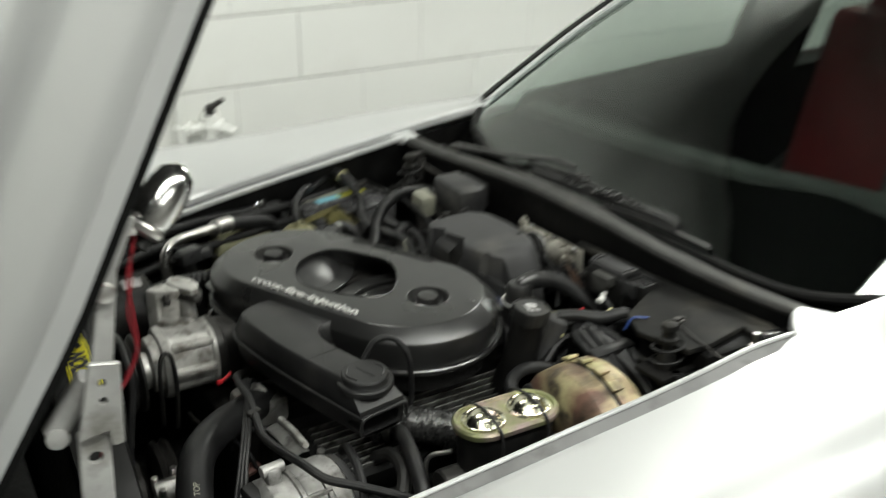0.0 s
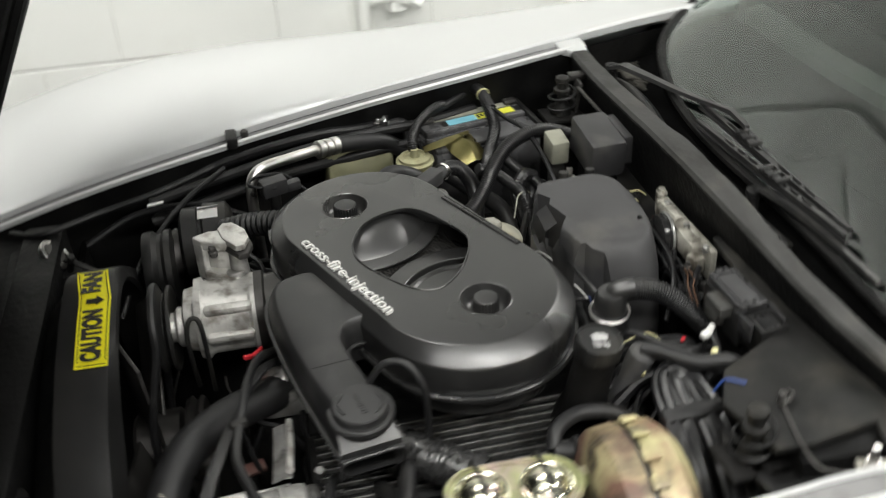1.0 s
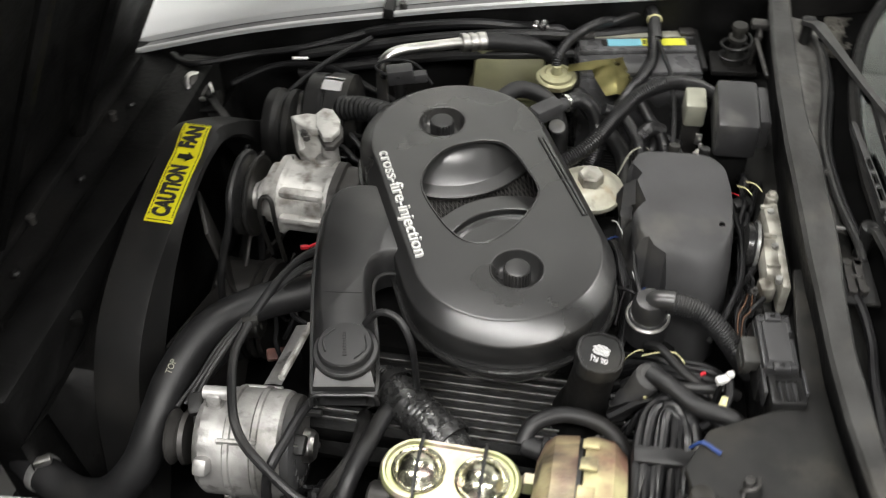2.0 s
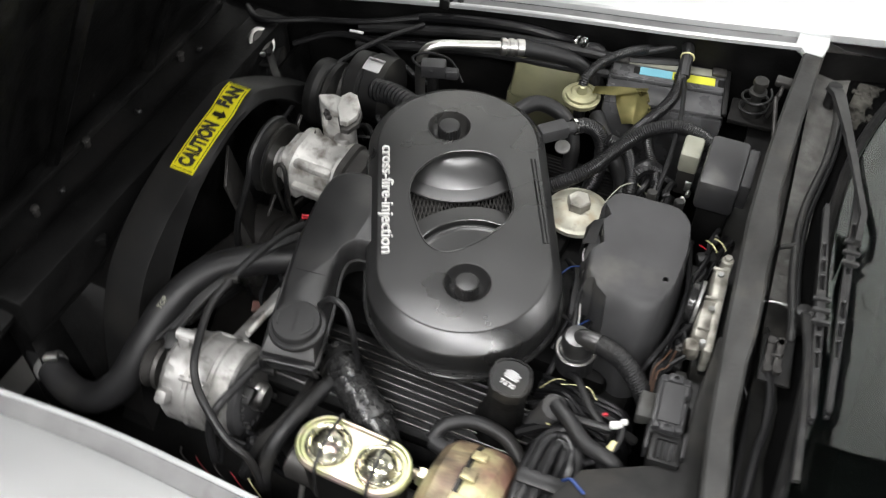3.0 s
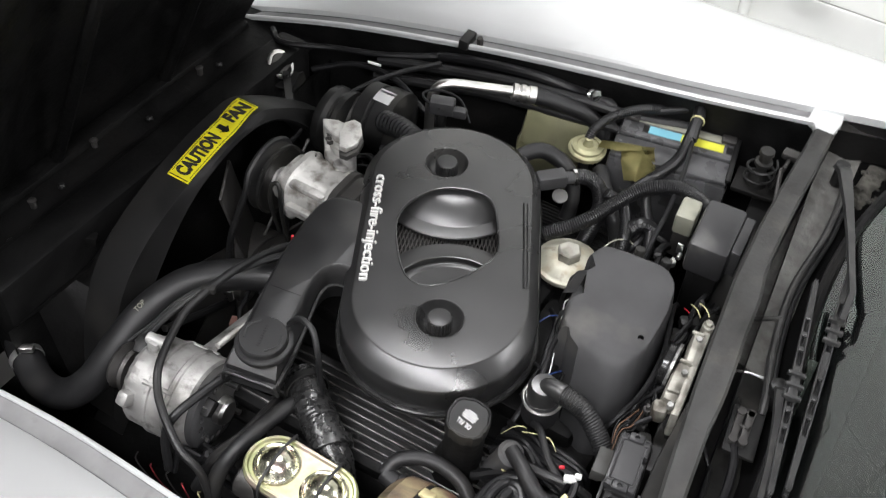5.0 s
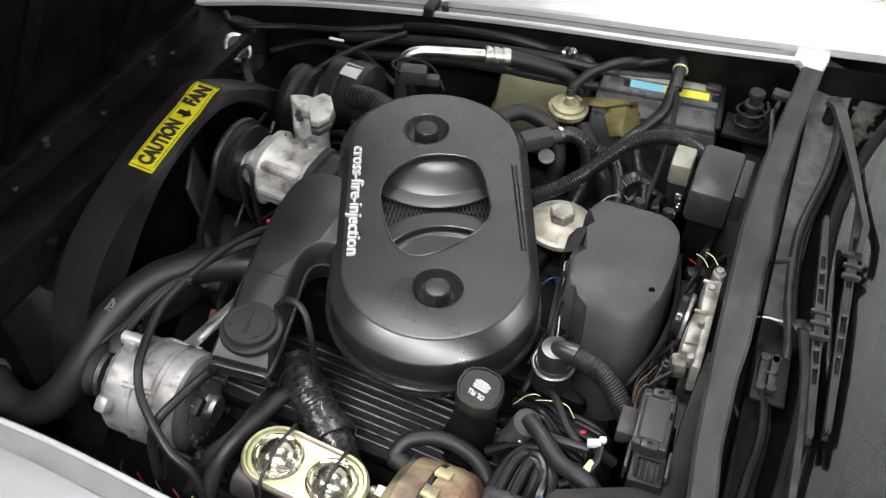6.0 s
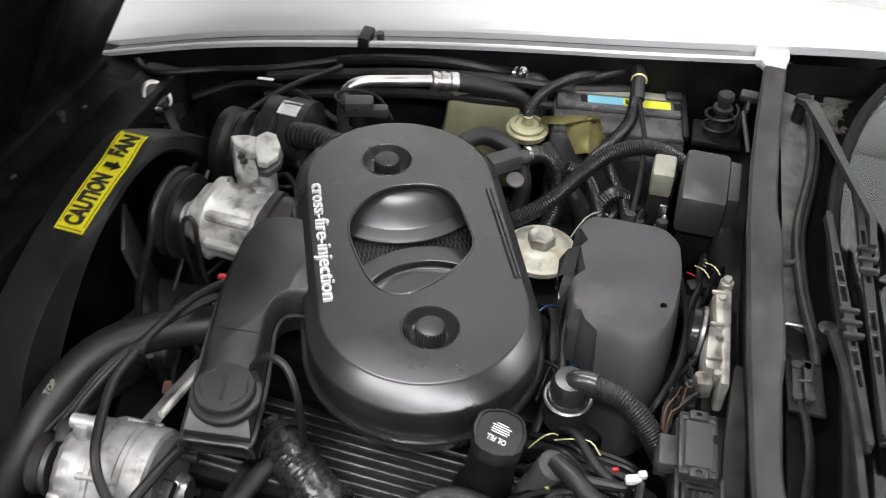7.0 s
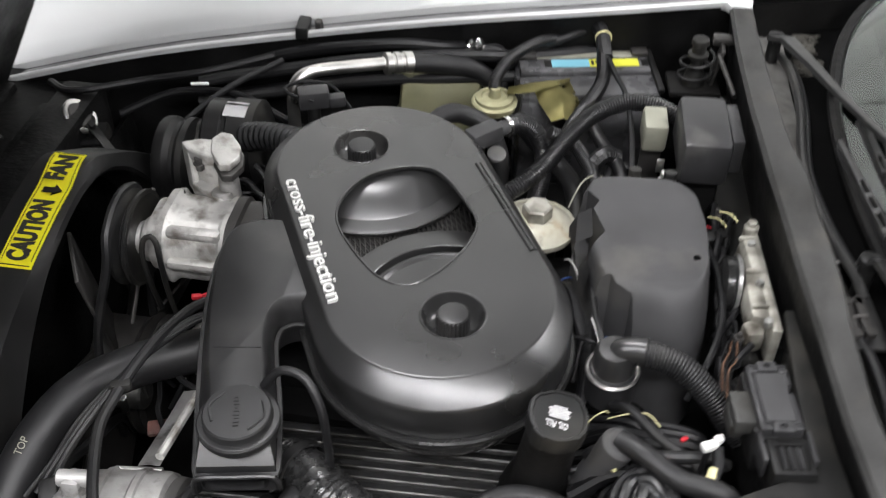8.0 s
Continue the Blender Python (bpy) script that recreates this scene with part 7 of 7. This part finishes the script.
for z, c, m in ((0.815, 0.36, M_CREAM), (0.80, 0.352, M_RED), (0.825, 0.372, M_CREAM)):
    hose_thing("harness_wire", [(c, 0.125, z), (c + 0.012, 0.115, z + 0.006), (c + 0.022, 0.108, z)], 0.0009, "short coloured wire end", m, category="wire", seg=6)
for pc_, ps_, pr_ in (((0.37, 0.10, 0.80), (0.03, 0.02, 0.02), 30), ((0.362, 0.07, 0.79), (0.02, 0.03, 0.02), 0)):
    solo("wire_plug", rbox(pc_, ps_, 0.004, (0, 0, pr_)), M_BLACK, "black wire plug near the cowl", "plug", "plugs near the cowl")
hose_thing("harness_wire", [(0.395, -0.11, 0.835), (0.38, -0.13, 0.83), (0.372, -0.145, 0.815), (0.38, -0.165, 0.82)], 0.004, "taped wire end below the module", M_WIRE, category="wire", seg=7)
solo("tangle_plug", join(*[rbox((0.386 + 0.012 * (k % 2), -0.120 - 0.013 * k, 0.822 - 0.006 * (k % 3)), (0.018, 0.014, 0.014), 0.003, (0, 14 * k, 23 * k)) for k in range(4)]), M_BLACK, "cluster of black wire plugs", "plug")
solo("ledge", rbox((0.428, -0.03, 0.775), (0.06, 0.98, 0.02), 0.004, (0, 0, 5.9)), M_BLACK, "black ledge along the firewall", "ledge", kind="structure")

# fine lines and fittings in the gaps
hose_thing("harness_wire", [(0.340, 0.125, 0.80), (0.343, 0.088, 0.828), (0.356, 0.038, 0.832), (0.3655, -0.007, 0.832), (0.3665, -0.074, 0.828), (0.352, -0.125, 0.815), (0.335, -0.150, 0.78)], 0.0042, "black cable hugging the distributor shield", M_WIRE, category="wire", seg=8)
hose_thing("harness_wire", [(0.188, 0.065, 0.77), (0.196, 0.028, 0.802), (0.210, -0.01, 0.806), (0.222, -0.05, 0.800), (0.236, -0.095, 0.795), (0.240, -0.13, 0.77)], 0.0011, "thin white wire beside the air cleaner", M_LETTER, category="wire", seg=6)
hose_thing("harness_wire", [(0.176, -0.012, 0.785), (0.186, 0.0, 0.795), (0.197, 0.012, 0.79), (0.202, 0.03, 0.77)], 0.0012, "thin blue wire beside the air cleaner", M_BLUEWIRE, category="wire", seg=6)
hose_thing("harness_wire", [(0.186, 0.145, 0.79), (0.194, 0.165, 0.802), (0.204, 0.190, 0.804), (0.222, 0.206, 0.80), (0.24, 0.21, 0.78)], 0.0012, "thin grey wire over the dome valve", M_GREYBOX, category="wire", seg=6)


def tangle(n, seed, lo, hi, r0, r1, label, group, material=M_WIRE, sag=0.02):
    """Loose lines that wander through a gap of the bay, from lo to hi."""
    g = random.Random(seed)
    for _ in range(n):
        a = [lo[k] + (hi[k] - lo[k]) * g.random() for k in range(3)]
        b = [lo[k] + (hi[k] - lo[k]) * g.random() for k in range(3)]
        pts = []
        for q in range(5):
            f = q / 4
            pts.append([a[k] + (b[k] - a[k]) * f + (hi[k] - lo[k]) * 0.16 * (g.random() - 0.5) for k in range(3)])
        pts[0][2] -= sag * 1.6
        pts[-1][2] -= sag * 1.6
        hose_thing("loose_wire", pts, r0 + (r1 - r0) * g.random(), label, material, category="wire", group=group, seg=7)


tangle(12, 11, (0.365, -0.14, 0.775), (0.395, -0.02, 0.822), 0.0022, 0.0046, "black wire in the tangle by the firewall", "wires by the firewall")
tangle(9, 12, (0.36, 0.06, 0.775), (0.40, 0.18, 0.815), 0.0022, 0.0044, "black wire below the module box", "wires below the module box")
tangle(8, 13, (0.20, 0.13, 0.74), (0.29, 0.30, 0.80), 0.003, 0.007, "black line behind the distributor shield", "lines behind the shield", M_RUBBER)
tangle(8, 14, (-0.30, -0.22, 0.69), (-0.18, -0.08, 0.735), 0.0022, 0.005, "black wire under the radiator hose", "wires under the radiator hose")
tangle(7, 15, (-0.30, 0.14, 0.70), (-0.16, 0.24, 0.77), 0.0025, 0.006, "black line behind the pump", "lines behind the pump", M_RUBBER)
tangle(8, 16, (0.22, -0.30, 0.74), (0.33, -0.19, 0.79), 0.0025, 0.005, "black wire beside the cable bundle", "wires beside the bundle")
tangle(9, 18, (0.190, -0.135, 0.745), (0.255, 0.050, 0.800), 0.0022, 0.0042, "black wire between air cleaner and shield", "wires beside the air cleaner")
tangle(6, 17, (-0.20, -0.47, 0.62), (-0.04, -0.38, 0.69), 0.003, 0.007, "black line below the alternator", "lines below the alternator")
for p, m in (((0.372, 0.135, 0.805), M_BLACKSTEEL), ((0.384, -0.095, 0.820), M_BLACKSTEEL), ((0.392, -0.150, 0.826), M_BLACKSTEEL), ((0.300, 0.195, 0.800), M_STEEL)):
    solo("wire_terminal", join(rod(p, (p[0], p[1], p[2] + 0.010), 0.0065, seg=6), rod((p[0], p[1], p[2] + 0.008), (p[0], p[1], p[2] + 0.016), 0.003, seg=8)), m, "small metal wire terminal near the firewall", "terminal", "wire terminals")
for p in ((-0.70, 0.22, 0.722), (-0.715, -0.05, 0.722), (-0.69, -0.22, 0.722)):
    solo("panel_screw", lathe(p, (0, 0, 1), [(0.006, -0.012), (0.006, 0.002), (0.008, 0.0025), (0.008, 0.005), (0.004, 0.007)], 8), M_BLACKSTEEL, "small dark screw on the front bulkhead", "screw", "screws on the bulkhead")

# ---- wipers in the trough ----
def flat_bar(pts, widths, thick):
    """A flat tapering bar that follows pts, lying level across."""
    pts, loops = [Vector(p) for p in pts], []
    for k, (p, w) in enumerate(zip(pts, widths)):
        d = pts[min(k + 1, len(pts) - 1)] - pts[max(k - 1, 0)]
        q = Vector((d.y, -d.x, 0)).normalized() * (w / 2)
        h = Vector((0, 0, thick / 2))
        loops.append([p - q - h, p + q - h, p + q * 0.8 + h, p - q * 0.8 + h])
    return loft(loops)


def wiper(arm, widths, blade, clip):
    w = thing("windshield_wiper", arm[0], "black windshield wiper parked at the foot of the glass", "wiper", "wipers")
    part("pivot", lathe(Vector(arm[0]) - Vector((0, 0, 0.05)), (0, 0, 1), [(0.010, 0), (0.010, 0.045), (0.013, 0.047), (0.012, 0.055), (0.006, 0.058)], 16), M_BLACK, w)
    part("arm", flat_bar(arm, widths, 0.007), M_WIPER, w, "satin grey-black wiper arm")
    b0, b1 = Vector(blade[0]), Vector(blade[1])
    d, L = (b1 - b0).normalized(), (b1 - b0).length
    turn = math.degrees(math.atan2(d.y, d.x))
    tilt = -math.degrees(math.asin(d.z))
    part("rubber", rod(b0 - Vector((0, 0, 0.010)), b1 - Vector((0, 0, 0.010)), 0.004, seg=6), M_RUBBER, w)
    for f in (-1, 1):
        rail = [b0 + d * L * q + Vector((d.y, -d.x, 0)) * (f * (0.0014 + 0.0034 * math.sin(math.pi * q) ** 0.6)) for q in (0, 0.1, 0.3, 0.5, 0.7, 0.9, 1)]
        part("rail", flat_bar(rail, (0.0026,) * 7, 0.0065), M_WIPER, w)
    for f, w_ in ((0.11, 0.2), (0.285, 0.02), (0.36, 0.02), (0.50, 0.12), (0.64, 0.02), (0.715, 0.02), (0.89, 0.2)):
        part("web", rbox(b0 + d * (L * f), (L * w_, 0.0085, 0.0055), 0.001, (0, tilt, turn), seg=1), M_WIPER, w)
    c = b0 + d * (L * clip)
    part("clip", join(rbox(c + Vector((0, 0, 0.004)), (0.046, 0.013, 0.007), 0.002, (0, tilt, turn)), *[rbox(c + d * q + Vector((0, 0, 0.008)), (0.006, 0.024, 0.008), 0.002, (0, tilt, turn)) for q in (-0.020, 0.0, 0.020)]), M_WIPER, w, "ladder-shaped blade clip")


wiper([(0.462, 0.500, 0.864), (0.472, 0.465, 0.882), (0.498, 0.390, 0.888), (0.523, 0.312, 0.894), (0.541, 0.241, 0.906), (0.557, 0.178, 0.918), (0.559, 0.122, 0.918)], (0.030, 0.024, 0.017, 0.013, 0.011, 0.011, 0.010), [(0.541, 0.262, 0.896), (0.585, -0.165, 0.903)], 0.36)
wiper([(0.524, 0.005, 0.872), (0.5275, -0.014, 0.888), (0.541, -0.07, 0.892), (0.553, -0.130, 0.892), (0.563, -0.200, 0.890), (0.572, -0.265, 0.888)], (0.016, 0.013, 0.011, 0.010, 0.010, 0.010), [(0.506, 0.190, 0.902), (0.568, -0.185, 0.908)], 0.55)

# linkage tubes, wiring and the bracket in the trough
g = random.Random(31)
debris = []
for k in range(30):
    q = Vector((0.495 + 0.050 * g.random(), 0.455 + 0.115 * g.random(), 0.832))
    debris.append(rbox(q, (0.005 + 0.012 * g.random(), 0.004 + 0.010 * g.random(), 0.004 + 0.005 * g.random()), 0.0015, (30 * g.random(), 30 * g.random(), 180 * g.random()), seg=1))
debris.append(prism([(0.490, 0.46), (0.522, 0.448), (0.546, 0.50), (0.548, 0.58), (0.498, 0.575)], 0.822, 0.833, 0.004))
tagged(link("leaf_litter", join(*debris), M_LITTER), "grey dusty litter caught beside the wiper pivot", "debris", kind="stuff")
lk = thing("wiper_linkage", (0.505, -0.07, 0.80), "dark wiper linkage bracket with eyelets in the trough", "linkage")
part("plate", rbox((0.509, -0.074, 0.850), (0.044, 0.078, 0.006), 0.002, (0, 4, 8)), M_BLACK, lk)
part("post", rbox((0.506, -0.075, 0.825), (0.02, 0.04, 0.05), 0.004), M_BLACK, lk)
for (ax, ay, az), (bx_, by_, bz) in (((0.4955, -0.049, 0.858), (0.5005, -0.0965, 0.8585)), ((0.508, -0.047, 0.859), (0.5135, -0.097, 0.862))):
    part("strap", rbox(((ax + bx_) / 2, (ay + by_) / 2, (az + bz) / 2 - 0.002), (0.010, 0.060, 0.005), 0.001, (0, 0, 6)), M_BLACKSTEEL, lk)
    for p in ((ax, ay, az), (bx_, by_, bz)):
        part("eyelet", lathe(p, (0, 0, 1), [(0.0032, 0.002), (0.0062, 0.002), (0.0062, -0.001), (0.0032, -0.001)], 16), M_BLACKSTEEL, lk)
part("bolt", join(rod((0.4995, -0.072, 0.858), (0.512, -0.0735, 0.862), 0.0022, seg=8), rod((0.511, -0.0735, 0.8615), (0.514, -0.074, 0.8625), 0.0036, seg=6)), M_BLACKSTEEL, lk)
part("bent_strip", sheet([[Vector((0.483, -0.028, 0.850)), Vector((0.483, -0.028, 0.858))], [Vector((0.489, -0.036, 0.851)), Vector((0.489, -0.036, 0.860))], [Vector((0.490, -0.060, 0.851)), Vector((0.490, -0.060, 0.860))], [Vector((0.493, -0.076, 0.850)), Vector((0.493, -0.076, 0.858))]], 0.003), M_HINGE, lk)
part("drive_tube", tube([(0.474, 0.500, 0.835), (0.483, 0.440, 0.842), (0.487, 0.350, 0.842), (0.480, 0.240, 0.840), (0.482, 0.180, 0.840), (0.493, 0.100, 0.842), (0.503, 0.048, 0.846), (0.513, 0.005, 0.850), (0.520, -0.035, 0.848)], 0.0062, 10), M_WIPER, lk, "bent black tube")
part("drive_tube", tube([(0.486, 0.490, 0.832), (0.494, 0.430, 0.838), (0.497, 0.350, 0.838), (0.490, 0.240, 0.836), (0.492, 0.180, 0.836), (0.502, 0.105, 0.838), (0.511, 0.055, 0.842), (0.520, 0.010, 0.846)], 0.0040, 8), M_WIRE, lk)
part("cross_rod", rod((0.446, 0.119, 0.846), (0.486, 0.150, 0.843), 0.0042, seg=10), M_WIPER, lk)
part("folded_seam", tube([(0.462, 0.022, 0.842), (0.478, 0.028, 0.845), (0.496, 0.031, 0.844), (0.524, 0.036, 0.842)], 0.0016, 6, 0.004, 0.0, 0.5), M_FIN, lk, "bright crimped seam")
hose_thing("washer_hose", [(0.500, -0.088, 0.848), (0.5035, -0.098, 0.852), (0.5156, -0.1254, 0.846), (0.523, -0.175, 0.842), (0.522, -0.222, 0.842), (0.526, -0.30, 0.842), (0.538, -0.40, 0.842), (0.552, -0.47, 0.845)], 0.0062, "black washer hose lying in the trough", M_WIRE, category="hose", group="hoses in the trough", seg=9)
hose_thing("washer_hose", [(0.472, -0.125, 0.852), (0.484, -0.138, 0.848), (0.492, -0.150, 0.842), (0.500, -0.20, 0.838), (0.512, -0.30, 0.838), (0.528, -0.42, 0.84)], 0.0042, "thin black washer hose beside the cowl", M_WIRE, category="hose", group="hoses in the trough", seg=8)

# ---- blocks of the wall ----
bm = rbox((0, 0, 0), (0.3985, 0.030, 0.1945), 0.0014, seg=1)
bmesh.ops.recalc_face_normals(bm, faces=bm.faces[:])
block_mesh = bpy.data.meshes.new("block")
bm.to_mesh(block_mesh)
bm.free()
block_mesh.materials.append(M_WHITE)
for c in range(15):
    for k in range(18):
        x = -0.15 + 0.4 * (k - 6) + 0.2 + (0.2 if (c - 3) % 2 else 0.0)
        z = 0.040 + 0.2 * c + 0.1
        if c == 14:
            break
        b = new("block", block_mesh)
        b.parent = wall_north
        b.location = (x, WALL_Y + 0.0150 + 0.0008 * rng.random(), z)
